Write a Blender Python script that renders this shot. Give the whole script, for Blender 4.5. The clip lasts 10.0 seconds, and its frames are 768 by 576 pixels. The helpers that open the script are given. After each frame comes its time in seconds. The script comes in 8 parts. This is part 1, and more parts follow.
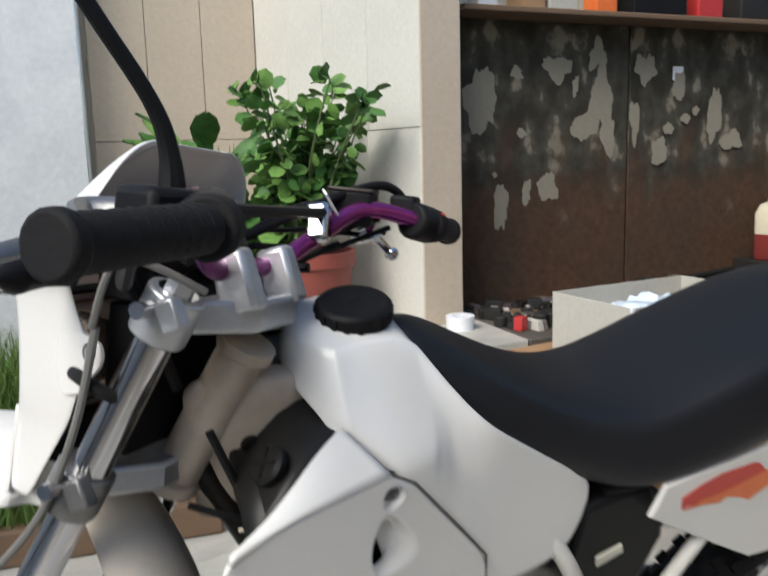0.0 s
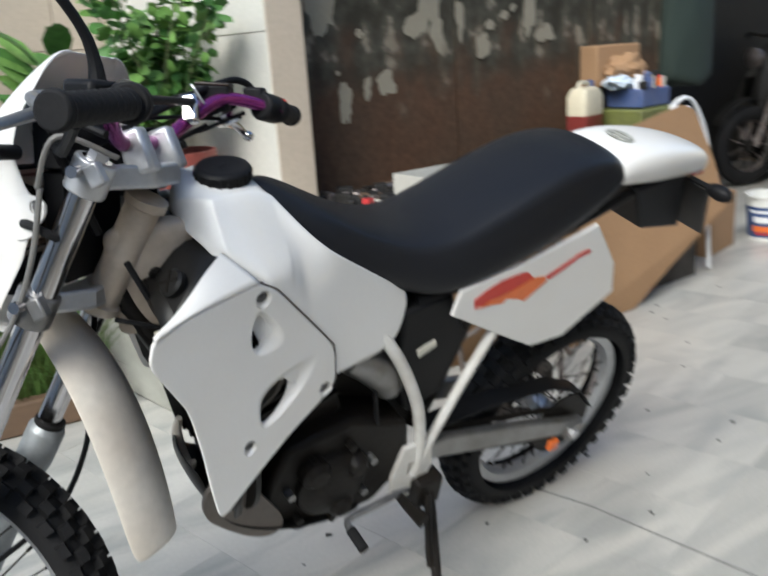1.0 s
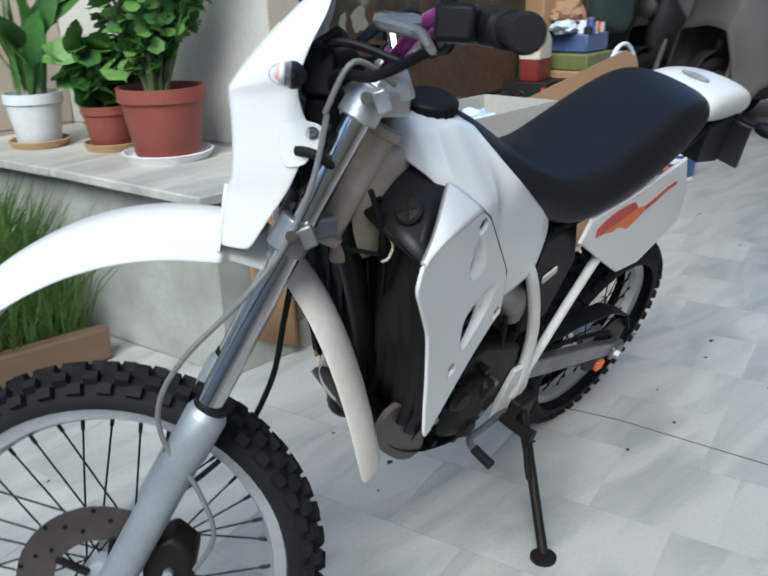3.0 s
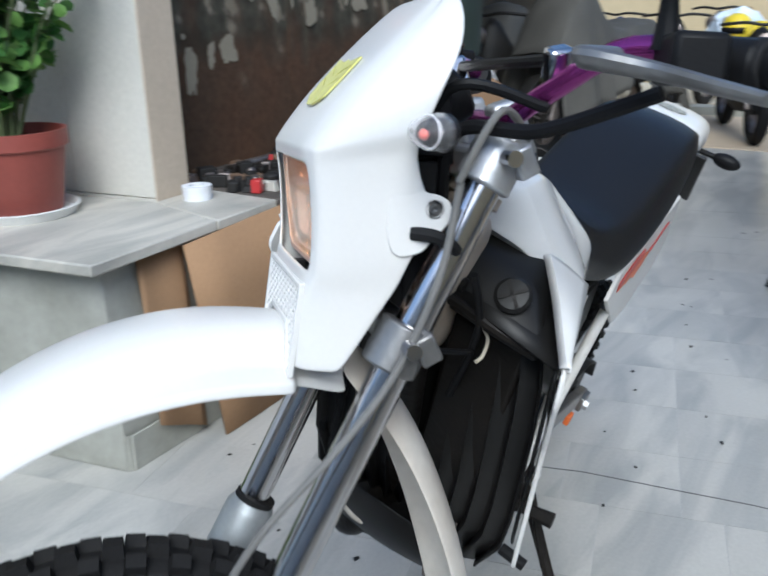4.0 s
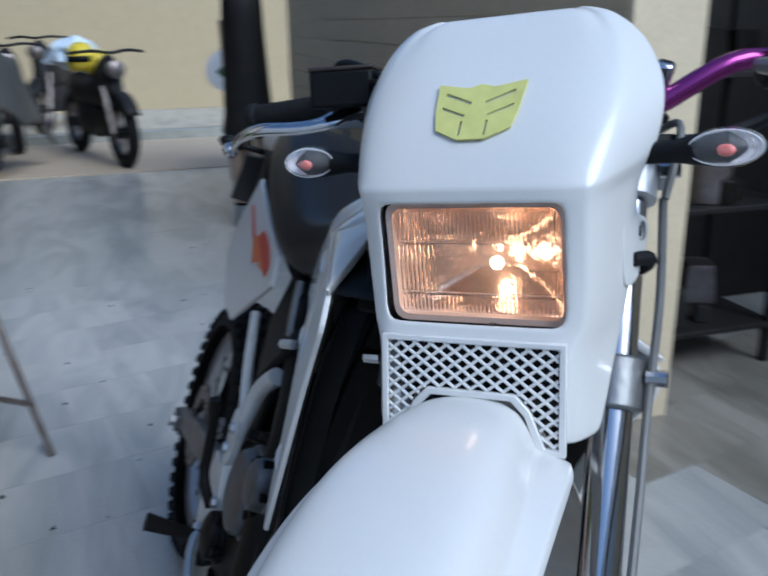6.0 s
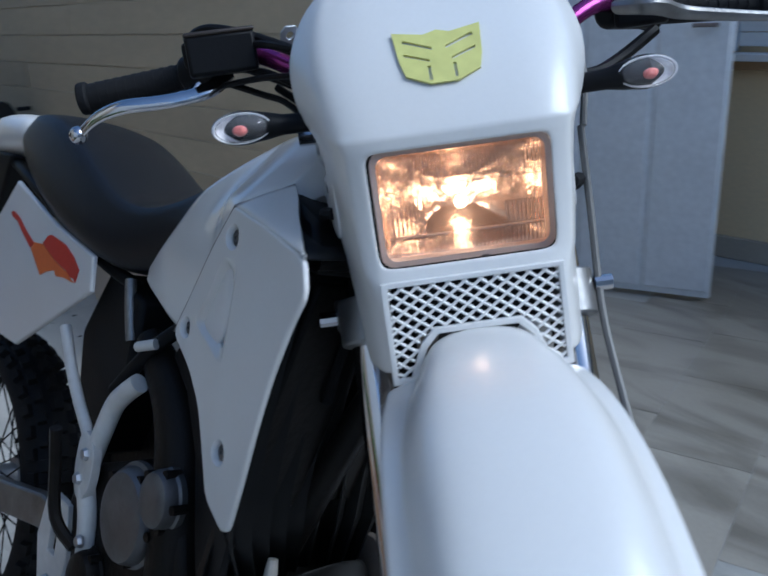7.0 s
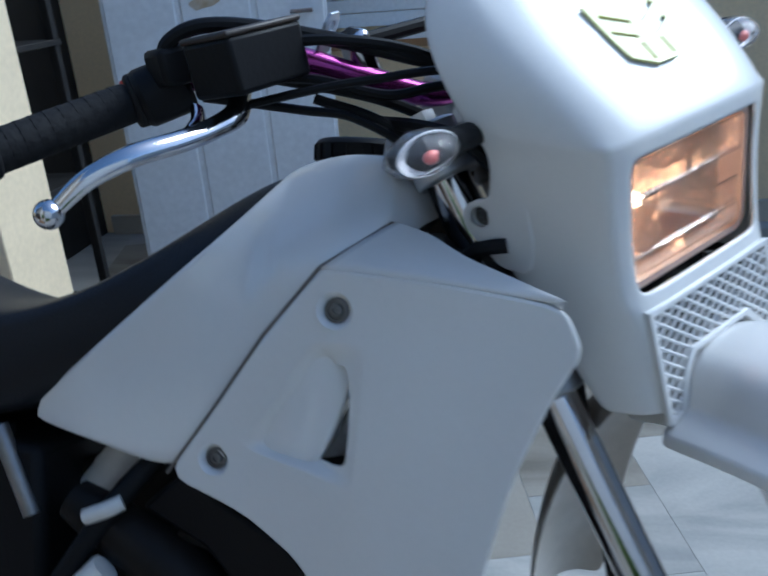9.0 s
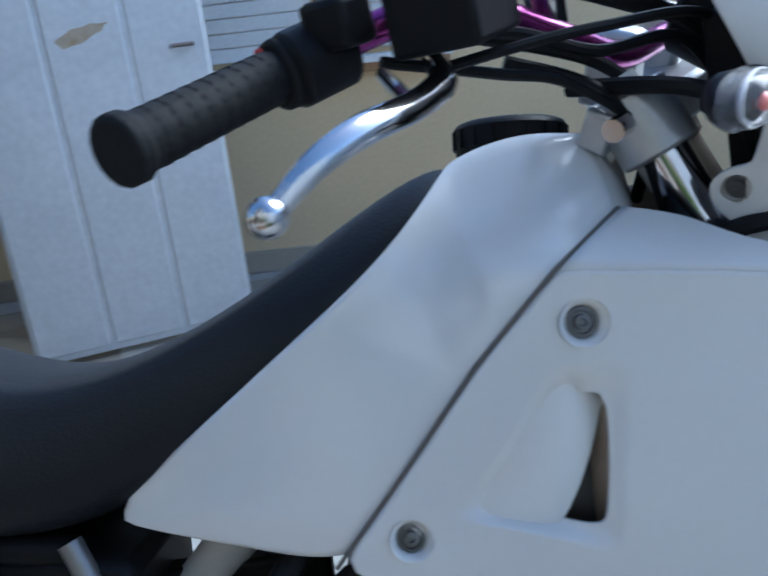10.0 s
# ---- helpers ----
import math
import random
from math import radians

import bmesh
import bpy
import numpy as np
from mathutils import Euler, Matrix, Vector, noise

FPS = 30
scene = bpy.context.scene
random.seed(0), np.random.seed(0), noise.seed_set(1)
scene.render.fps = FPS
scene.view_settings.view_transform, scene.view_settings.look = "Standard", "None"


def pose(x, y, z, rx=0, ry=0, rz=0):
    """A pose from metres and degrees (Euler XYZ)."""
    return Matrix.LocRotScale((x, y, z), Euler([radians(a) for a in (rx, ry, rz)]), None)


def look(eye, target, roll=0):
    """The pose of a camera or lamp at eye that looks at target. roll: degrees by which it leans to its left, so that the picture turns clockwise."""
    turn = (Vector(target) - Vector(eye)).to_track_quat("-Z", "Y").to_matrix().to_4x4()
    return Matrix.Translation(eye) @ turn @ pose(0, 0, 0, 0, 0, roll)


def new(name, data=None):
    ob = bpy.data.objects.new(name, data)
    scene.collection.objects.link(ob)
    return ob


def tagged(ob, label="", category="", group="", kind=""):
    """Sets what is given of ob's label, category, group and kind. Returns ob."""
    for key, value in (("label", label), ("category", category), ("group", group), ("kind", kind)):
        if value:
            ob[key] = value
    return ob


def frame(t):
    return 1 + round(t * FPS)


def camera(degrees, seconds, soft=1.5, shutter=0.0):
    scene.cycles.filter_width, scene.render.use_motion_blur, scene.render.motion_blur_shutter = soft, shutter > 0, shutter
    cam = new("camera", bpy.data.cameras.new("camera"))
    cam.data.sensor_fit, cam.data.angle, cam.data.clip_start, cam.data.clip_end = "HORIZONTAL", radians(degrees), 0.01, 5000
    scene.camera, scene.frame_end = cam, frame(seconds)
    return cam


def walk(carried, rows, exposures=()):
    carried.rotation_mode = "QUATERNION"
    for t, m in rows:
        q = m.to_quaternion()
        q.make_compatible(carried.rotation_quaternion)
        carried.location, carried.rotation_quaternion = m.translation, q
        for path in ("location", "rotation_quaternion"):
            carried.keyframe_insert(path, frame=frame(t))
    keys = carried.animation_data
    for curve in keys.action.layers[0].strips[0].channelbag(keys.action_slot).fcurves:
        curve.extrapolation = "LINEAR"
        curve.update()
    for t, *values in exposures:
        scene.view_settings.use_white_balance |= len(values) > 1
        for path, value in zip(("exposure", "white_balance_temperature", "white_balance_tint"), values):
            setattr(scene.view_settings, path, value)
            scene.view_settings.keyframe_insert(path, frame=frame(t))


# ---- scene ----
from mathutils.geometry import tessellate_polygon

cam = camera(51.0, 10.0, soft=1.8, shutter=0.5)
PATH = [
    (0, (-1.102, -1.172, 1.22), (-0.306, 0.633, 0.89), -1.6),
    (0.5, (-1.121, -1.352, 1.221), (-0.328, 0.432, 0.785), -0.8),
    (1, (-1.255, -1.508, 1.213), (-0.207, 0.097, 0.645), -3.9),
    (1.5, (-1.459, -1.572, 1.217), (-0.282, -0.08, 0.594), -5.2),
    (2, (-1.56, -1.488, 1.202), (-0.434, 0.03, 0.546), -3.8),
    (2.2, (-1.578, -1.439, 1.198), (-0.476, 0.084, 0.516), -3.8),
    (3.3, (-1.756, -1.086, 1.235), (-0.351, 0.157, 0.54), -1.4),
    (3.5, (-1.761, -0.997, 1.234), (-0.303, 0.195, 0.56), -1.8),
    (4, (-1.706, -0.739, 1.228), (-0.094, 0.238, 0.562), -1.1),
    (4.5, (-1.714, -0.543, 1.228), (0.071, 0.044, 0.543), -0.3),
    (5, (-1.716, -0.332, 1.226), (0.154, -0.092, 0.559), -0.9),
    (5.2, (-1.693, -0.275, 1.22), (0.194, -0.094, 0.581), -1.7),
    (6.3, (-1.645, 0.11, 1.231), (0.053, -0.728, 0.587), -1.4),
    (6.5, (-1.618, 0.152, 1.232), (-0.003, -0.826, 0.574), -2.7),
    (7, (-1.518, 0.285, 1.202), (-0.137, -0.996, 0.53), -2.6),
    (7.5, (-1.422, 0.452, 1.203), (-0.321, -1.063, 0.501), -4.4),
    (8, (-1.305, 0.465, 1.206), (-0.453, -1.196, 0.489), -3.8),
    (8.5, (-1.112, 0.453, 1.227), (-0.503, -1.299, 0.479), -3.6),
    (9, (-0.933, 0.384, 1.215), (-0.577, -1.435, 0.465), -4.6),
    (9.5, (-0.818, 0.293, 1.192), (-0.567, -1.548, 0.452), -8.2),
    (10, (-0.656, 0.269, 1.165), (-0.692, -1.609, 0.479), -6.4),
]
# brightness and white balance of the clip's camera: seconds, stops, kelvin, tint
EXPOSE = [(0, 0.38, 6050, 6), (0.5, 0.52, 6050, 5), (1, 0.56, 5850, 4), (1.5, 0.50, 5580, 3), (2, 0.48, 5370, 2), (3.5, 0.35, 5450, 3), (4.2, 0.26, 5280, 4), (4.6, 0.03, 5120, 4), (5, -0.18, 5000, 5), (5.2, -0.26, 4960, 5),
          (6.3, -0.16, 4880, 4), (6.5, -0.15, 4880, 4), (7, -0.18, 4880, 4), (8, -0.09, 4820, 3), (9, 0.08, 4760, 2), (9.5, 0.38, 4820, 2), (10, 0.67, 4860, 2)]
walk(cam, [(t, look(eye, target, roll)) for t, eye, target, roll in PATH], EXPOSE)

# ---- light ----
world = bpy.data.worlds.new("world")
scene.world = world
world.use_nodes = True
wn = world.node_tree
sky = wn.nodes.new("ShaderNodeTexSky")
sky.sky_type = "NISHITA"
sky.sun_disc = False
sky.sun_elevation = radians(44)
sky.sun_rotation = radians(240)
sky.air_density, sky.dust_density = 1.0, 2.0
wn.links.new(sky.outputs[0], wn.nodes["Background"].inputs[0])
wn.nodes["Background"].inputs[1].default_value = 0.148
sun = new("sun", bpy.data.lights.new("sun", "SUN"))
sun.data.energy, sun.data.angle, sun.data.color = 2.7, radians(34), (1.0, 0.91, 0.79)
sun.matrix_world = look((0, 0, 8), (2.25, 1.3, 5.5))


# ---- materials ----
def mat(name, color, rough=0.5, metal=0.0, alt=None, scale=8.0, amount=0.5, bump=0.0, bump_scale=60.0, grain=0.06,
        stretch=(1, 1, 1), coat=0.0, rand=0.0, spec=0.5):
    m = bpy.data.materials.new(name)
    m.use_nodes = True
    nt = m.node_tree
    b = nt.nodes["Principled BSDF"]
    b.inputs["Roughness"].default_value, b.inputs["Metallic"].default_value = rough, metal
    b.inputs["Coat Weight"].default_value = coat
    b.inputs["Specular IOR Level"].default_value = spec
    co = nt.nodes.new("ShaderNodeTexCoord")
    mp = nt.nodes.new("ShaderNodeMapping")
    mp.inputs["Scale"].default_value = stretch
    nt.links.new(co.outputs["Object"], mp.inputs["Vector"])
    big = nt.nodes.new("ShaderNodeTexNoise")
    big.inputs["Scale"].default_value, big.inputs["Detail"].default_value = scale, 6
    nt.links.new(mp.outputs[0], big.inputs["Vector"])
    ramp = nt.nodes.new("ShaderNodeValToRGB")
    ramp.color_ramp.elements[0].position, ramp.color_ramp.elements[1].position = 0.5 - 0.28, 0.5 + 0.28
    alt = alt or tuple(c * 0.8 for c in color)
    ramp.color_ramp.elements[0].color = (*[c * amount + k * (1 - amount) for c, k in zip(alt, color)], 1)
    ramp.color_ramp.elements[1].color = (*color, 1)
    nt.links.new(big.outputs[0], ramp.inputs[0])
    fine = nt.nodes.new("ShaderNodeTexNoise")
    fine.inputs["Scale"].default_value, fine.inputs["Detail"].default_value = bump_scale, 4
    nt.links.new(mp.outputs[0], fine.inputs["Vector"])
    hsv = nt.nodes.new("ShaderNodeHueSaturation")
    rng = nt.nodes.new("ShaderNodeMapRange")
    rng.inputs["To Min"].default_value, rng.inputs["To Max"].default_value = 1 - grain * 2, 1 + grain * 2
    nt.links.new(fine.outputs[0], rng.inputs["Value"])
    last = rng.outputs[0]
    if rand:
        oi = nt.nodes.new("ShaderNodeObjectInfo")
        rr = nt.nodes.new("ShaderNodeMapRange")
        rr.inputs["To Min"].default_value, rr.inputs["To Max"].default_value = 1 - rand, 1 + rand
        nt.links.new(oi.outputs["Random"], rr.inputs["Value"])
        mul = nt.nodes.new("ShaderNodeMath")
        mul.operation = "MULTIPLY"
        nt.links.new(last, mul.inputs[0])
        nt.links.new(rr.outputs[0], mul.inputs[1])
        last = mul.outputs[0]
    nt.links.new(last, hsv.inputs["Value"])
    nt.links.new(ramp.outputs[0], hsv.inputs["Color"])
    nt.links.new(hsv.outputs[0], b.inputs["Base Color"])
    if bump:
        bp = nt.nodes.new("ShaderNodeBump")
        bp.inputs["Strength"].default_value, bp.inputs["Distance"].default_value = bump, 0.004
        nt.links.new(fine.outputs[0], bp.inputs["Height"])
        nt.links.new(bp.outputs[0], b.inputs["Normal"])
    return m


def glow(name, color, strength):
    m = mat(name, color, 0.4)
    b = m.node_tree.nodes["Principled BSDF"]
    b.inputs["Emission Color"].default_value = (*color, 1)
    b.inputs["Emission Strength"].default_value = strength
    return m


def glass(name, color, rough=0.05, ior=1.45):
    m = bpy.data.materials.new(name)
    m.use_nodes = True
    b = m.node_tree.nodes["Principled BSDF"]
    b.inputs["Base Color"].default_value = (*color, 1)
    b.inputs["Transmission Weight"].default_value = 1.0
    b.inputs["Roughness"].default_value, b.inputs["IOR"].default_value = rough, ior
    return m


def marble(name, light, dark, turn=0.0, rand=0.1, rough=0.35, deep=(0.66, 0.68, 0.70)):
    """Grey-streaked marble: long soft veins along one way, grain, and a tone for each slab."""
    m = mat(name, light, rough, alt=dark, scale=2.0, amount=0.7, bump=0.05, bump_scale=90, grain=0.05, rand=rand)
    nt = m.node_tree
    hsv = [n for n in nt.nodes if n.type == "HUE_SAT"][0]
    b = nt.nodes["Principled BSDF"]
    oi = nt.nodes.new("ShaderNodeObjectInfo")
    add = nt.nodes.new("ShaderNodeVectorMath")
    add.operation = "MULTIPLY_ADD"
    add.inputs[1].default_value = (1, 1, 1)
    sc = nt.nodes.new("ShaderNodeMath")
    sc.operation = "MULTIPLY"
    sc.inputs[1].default_value = 0.55
    geo = nt.nodes.new("ShaderNodeNewGeometry")
    nt.links.new(oi.outputs["Random"], sc.inputs[0])
    nt.links.new(geo.outputs["Position"], add.inputs[0])
    nt.links.new(sc.outputs[0], add.inputs[2])
    mp = nt.nodes.new("ShaderNodeMapping")
    mp.inputs["Rotation"].default_value = (0, 0, turn)
    mp.inputs["Scale"].default_value = (0.75, 2.6, 1.6)
    nt.links.new(add.outputs[0], mp.inputs["Vector"])
    vein = nt.nodes.new("ShaderNodeTexNoise")
    vein.inputs["Scale"].default_value, vein.inputs["Detail"].default_value = 1.6, 8
    vein.inputs["Distortion"].default_value = 1.6
    nt.links.new(mp.outputs[0], vein.inputs["Vector"])
    rp = nt.nodes.new("ShaderNodeValToRGB")
    rp.color_ramp.elements[0].position, rp.color_ramp.elements[1].position = 0.33, 0.58
    rp.color_ramp.elements[0].color, rp.color_ramp.elements[1].color = (*deep, 1), (1.0, 1.0, 1.0, 1)
    nt.links.new(vein.outputs[0], rp.inputs[0])
    mx = nt.nodes.new("ShaderNodeMix")
    mx.data_type, mx.blend_type = "RGBA", "MULTIPLY"
    mx.inputs["Factor"].default_value = 1.0
    nt.links.new(hsv.outputs[0], mx.inputs["A"])
    nt.links.new(rp.outputs[0], mx.inputs["B"])
    nt.links.new(mx.outputs["Result"], b.inputs["Base Color"])
    return m


WHITE = mat("white_plastic", (0.75, 0.745, 0.73), 0.26, alt=(0.66, 0.61, 0.54), scale=5, amount=0.5, grain=0.012, bump=0.02, bump_scale=200, coat=0.15)
TANKW = mat("glossy_white_tank", (0.75, 0.745, 0.73), 0.17, alt=(0.69, 0.66, 0.61), scale=4, amount=0.4, grain=0.01, bump=0.012, bump_scale=120, coat=0.5)
BLACK = mat("black_plastic", (0.007, 0.007, 0.008), 0.48, alt=(0.012, 0.012, 0.012), spec=0.14, bump=0.08, bump_scale=220)
RUBBER = mat("rubber", (0.011, 0.011, 0.012), 0.7, alt=(0.022, 0.021, 0.020), spec=0.16, scale=12, bump=0.25, bump_scale=150)
SEAT = mat("seat_vinyl", (0.009, 0.010, 0.013), 0.40, alt=(0.014, 0.014, 0.016), spec=0.22, scale=6, bump=0.18, bump_scale=420, grain=0.04)
CHROME = mat("chrome", (0.62, 0.60, 0.60), 0.12, 1.0, alt=(0.55, 0.55, 0.57), scale=14, grain=0.02)
ALLOY = mat("cast_alloy", (0.56, 0.57, 0.59), 0.40, 0.75, alt=(0.36, 0.36, 0.36), scale=18, bump=0.12, bump_scale=120)
FRAMEW = mat("frame_paint", (0.72, 0.71, 0.68), 0.35, alt=(0.5, 0.46, 0.40), scale=16, amount=0.6)
DALLOY = mat("dull_alloy", (0.34, 0.34, 0.34), 0.42, 0.8, alt=(0.16, 0.15, 0.14), scale=16, amount=0.9, bump=0.12, bump_scale=120)
SLIDER = mat("fork_slider_grey", (0.40, 0.43, 0.45), 0.5, 0.55, alt=(0.28, 0.29, 0.30), scale=16, amount=0.8, bump=0.1, bump_scale=150)
PURPLE = mat("purple_anodised", (0.27, 0.045, 0.21), 0.22, 0.75, alt=(0.22, 0.03, 0.2), scale=20)
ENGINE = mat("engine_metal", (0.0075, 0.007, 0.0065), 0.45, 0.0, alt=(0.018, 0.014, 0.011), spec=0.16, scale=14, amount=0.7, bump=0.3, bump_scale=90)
CREAM = mat("aged_cream_plastic", (0.56, 0.48, 0.39), 0.5, alt=(0.28, 0.22, 0.16), scale=15, amount=0.85, bump=0.05)
RED = mat("red_decal", (0.55, 0.035, 0.02), 0.35)
ORANGE = mat("orange_decal", (0.72, 0.16, 0.03), 0.35)
YELLOWD = mat("yellow_decal", (0.70, 0.68, 0.22), 0.35, alt=(0.55, 0.52, 0.15), scale=30)
BROWNF = mat("brown_flap", (0.10, 0.085, 0.075), 0.6, alt=(0.16, 0.14, 0.12), scale=10, bump=0.1)
PAPERC = mat("pale_wire", (0.55, 0.50, 0.40), 0.5)
LAMPG = glass("lamp_glass", (0.98, 0.95, 0.92), 0.06)
SILVER = mat("silvered_plastic", (0.80, 0.78, 0.79), 0.35, 0.05, bump=0.4, bump_scale=160)
ORANGEL = mat("indicator_bulb", (0.62, 0.15, 0.12), 0.3)
FROST = glass("frosted_lens", (0.96, 0.95, 0.96), 0.10, 1.14)
FROST.node_tree.nodes["Principled BSDF"].inputs["Transmission Weight"].default_value = 0.96
# dark colour that stands for the shade inside the left vents
SCOOPSHADE = mat("shaded_scoop", (0.20, 0.18, 0.155), 0.5, alt=(0.09, 0.075, 0.06), scale=12, amount=0.9, spec=0.3)
STAINED = mat("stained_plastic", (0.70, 0.67, 0.61), 0.4, alt=(0.40, 0.31, 0.22), scale=5, amount=0.7, bump=0.05)
BULB = glow("hot_bulb", (1.0, 0.60, 0.33), 40.0)
REFLECT = mat("reflector", (0.88, 0.70, 0.56), 0.24, 0.85, alt=(0.66, 0.47, 0.35), scale=45, amount=0.7, bump=0.5, bump_scale=70)
BEZEL = mat("warm_bezel", (0.70, 0.52, 0.42), 0.4)


# ---- mesh helpers ----
def part(name, bm, material, parent=None, label="", M=None, smooth=True, sub=0, bevel=0.0, solid=0.0):
    if M is not None:
        bmesh.ops.transform(bm, matrix=M, verts=bm.verts)
    bmesh.ops.recalc_face_normals(bm, faces=bm.faces)
    me = bpy.data.meshes.new(name)
    bm.to_mesh(me)
    bm.free()
    if smooth:
        me.shade_smooth()
        if not sub:
            me.set_sharp_from_angle(angle=radians(35))
    me.materials.append(material)
    ob = new(name, me)
    if parent is not None:
        ob.parent = parent
    if label:
        ob["label"] = label
    if solid:
        s = ob.modifiers.new("solid", "SOLIDIFY")
        s.thickness, s.offset = solid, -1
    if bevel:
        s = ob.modifiers.new("bevel", "BEVEL")
        s.width, s.segments, s.limit_method, s.angle_limit = bevel, 2, "ANGLE", radians(40)
    if sub:
        s = ob.modifiers.new("sub", "SUBSURF")
        s.levels = s.render_levels = sub
    return ob


def thing(name, label, category, M=None, group="", kind=""):
    ob = new(name)
    ob.empty_display_size = 0.1
    if M is not None:
        ob.matrix_world = M
    return tagged(ob, label, category, group, kind)


def box(bm, c, s, rz=0.0, rx=0.0, ry=0.0, taper=1.0):
    r = bmesh.ops.create_cube(bm, size=1)
    for v in r["verts"]:
        k = taper if v.co.z > 0 else 1.0
        v.co = Vector((v.co.x * s[0] * k, v.co.y * s[1] * k, v.co.z * s[2]))
    bmesh.ops.transform(bm, matrix=pose(*c, rx, ry, rz), verts=r["verts"])
    return bm


def smooth_path(pts, n=6):
    pts = [Vector(p) for p in pts]
    if len(pts) < 3 or n < 2:
        return pts
    out = []
    for i in range(len(pts) - 1):
        a, b, c, d = pts[max(i - 1, 0)], pts[i], pts[i + 1], pts[min(i + 2, len(pts) - 1)]
        for k in range(n):
            t = k / n
            out.append(0.5 * (2 * b + (c - a) * t + (2 * a - 5 * b + 4 * c - d) * t * t + (3 * b - a - 3 * c + d) * t ** 3))
    return out + [pts[-1]]


def tube(bm, pts, r, seg=10, n=6, flat=1.0):
    """A swept round rod through the points; r may be a list, one for each point."""
    path = smooth_path(pts, n)
    rs = r if isinstance(r, (list, tuple)) else [r] * len(pts)
    rad = [float(q) for q in np.interp(np.linspace(0, len(pts) - 1, len(path)), range(len(pts)), rs)]
    rings, side = [], None
    for i, p in enumerate(path):
        d = (path[min(i + 1, len(path) - 1)] - path[max(i - 1, 0)]).normalized()
        if side is None:
            side = d.orthogonal().normalized()
        side = (side - d * side.dot(d)).normalized()
        up = d.cross(side)
        rings.append([bm.verts.new(p + rad[i] * (math.cos(a) * side + flat * math.sin(a) * up)) for a in [k * math.tau / seg for k in range(seg)]])
    for a, b in zip(rings, rings[1:]):
        for k in range(seg):
            bm.faces.new((a[k], a[(k + 1) % seg], b[(k + 1) % seg], b[k]))
    bm.faces.new(rings[0])
    bm.faces.new(rings[-1])
    return bm


def lathe(bm, profile, seg=24, M=None, cap=True):
    """A turned form round z: profile of (radius, height)."""
    rings = []
    for r, z in profile:
        rings.append([bm.verts.new((r * math.cos(a), r * math.sin(a), z)) for a in [k * math.tau / seg for k in range(seg)]])
    made = [v for ring in rings for v in ring]
    for a, b in zip(rings, rings[1:]):
        for k in range(seg):
            bm.faces.new((a[k], a[(k + 1) % seg], b[(k + 1) % seg], b[k]))
    if cap:
        bm.faces.new(rings[0])
        bm.faces.new(rings[-1])
    if M is not None:
        bmesh.ops.transform(bm, matrix=M, verts=made)
    return bm


def loft(bm, rings, closed=True, caps=True):
    vs = [[bm.verts.new(p) for p in ring] for ring in rings]
    n = len(vs[0])
    for a, b in zip(vs, vs[1:]):
        for k in range(n if closed else n - 1):
            bm.faces.new((a[k], a[(k + 1) % n], b[(k + 1) % n], b[k]))
    if caps and closed:
        bm.faces.new(vs[0])
        bm.faces.new(vs[-1])
    return bm


def inset(loop, d):
    """The loop drawn in by d along its corners' bisectors; d is negative for a hole."""
    n = len(loop)
    turn = sum(loop[i][0] * loop[(i + 1) % n][1] - loop[(i + 1) % n][0] * loop[i][1] for i in range(n))
    sgn = 1 if turn > 0 else -1
    out = []
    for i in range(n):
        p, q, r = (Vector((*loop[(i + k) % n], 0)) for k in (-1, 0, 1))
        a, b = (q - p).normalized(), (r - q).normalized()
        na, nb = Vector((-a.y, a.x, 0)) * sgn, Vector((-b.y, b.x, 0)) * sgn
        m = na + nb
        k = m / max(0.5, m.dot(na)) if m.length > 0.2 else na
        out.append(((q + k * d).x, (q + k * d).y))
    return out


def plate(outline, holes, place, thick, edge=0.0, flat=False):
    """A sheet cut to an outline with holes, its front edges rounded by edge (flat: but not its holes); place() turns its two coordinates and a depth into a point."""
    bm = bmesh.new()
    steps = [(0.0, 1.0), (0.3, 0.3), (1.0, 0.0)] if edge else [(0.0, 0.0)]
    rings = []
    for f, g in steps:
        rings.append([inset(loop, edge * f * (1 if k == 0 else -1)) if edge and not (flat and k) else loop for k, loop in enumerate((outline, *holes))])
    rows = [[[bm.verts.new(place(a, b, 0.0 if flat and k else edge * g)) for a, b in loop] for k, loop in enumerate(ring)] for ring, (f, g) in zip(rings, steps)]
    back = [[bm.verts.new(place(a, b, thick)) for a, b in loop] for loop in rings[0]]
    for ring, vs in ((rings[-1], rows[-1]), (rings[0], back)):
        flat = [v for loop in vs for v in loop]
        for tri in tessellate_polygon([[Vector((a, b, 0)) for a, b in loop] for loop in ring]):
            bm.faces.new([flat[i] for i in tri])
    for one, two in zip([back] + rows, rows):
        for h, (la, lb) in enumerate(zip(one, two)):
            if flat and h and one is not back:
                continue
            for i in range(len(la)):
                j = (i + 1) % len(la)
                bm.faces.new((la[i], la[j], lb[j], lb[i]))
    return bm


def rounded(w, h, r, n=4):
    """A rounded rectangle round the origin, as a loop of points."""
    out = []
    for cx, cy, a0 in ((w - r, h - r, 0), (-w + r, h - r, 90), (-w + r, -h + r, 180), (w - r, -h + r, 270)):
        out += [(cx + r * math.cos(radians(a0 + 90 * k / n)), cy + r * math.sin(radians(a0 + 90 * k / n))) for k in range(n + 1)]
    return out


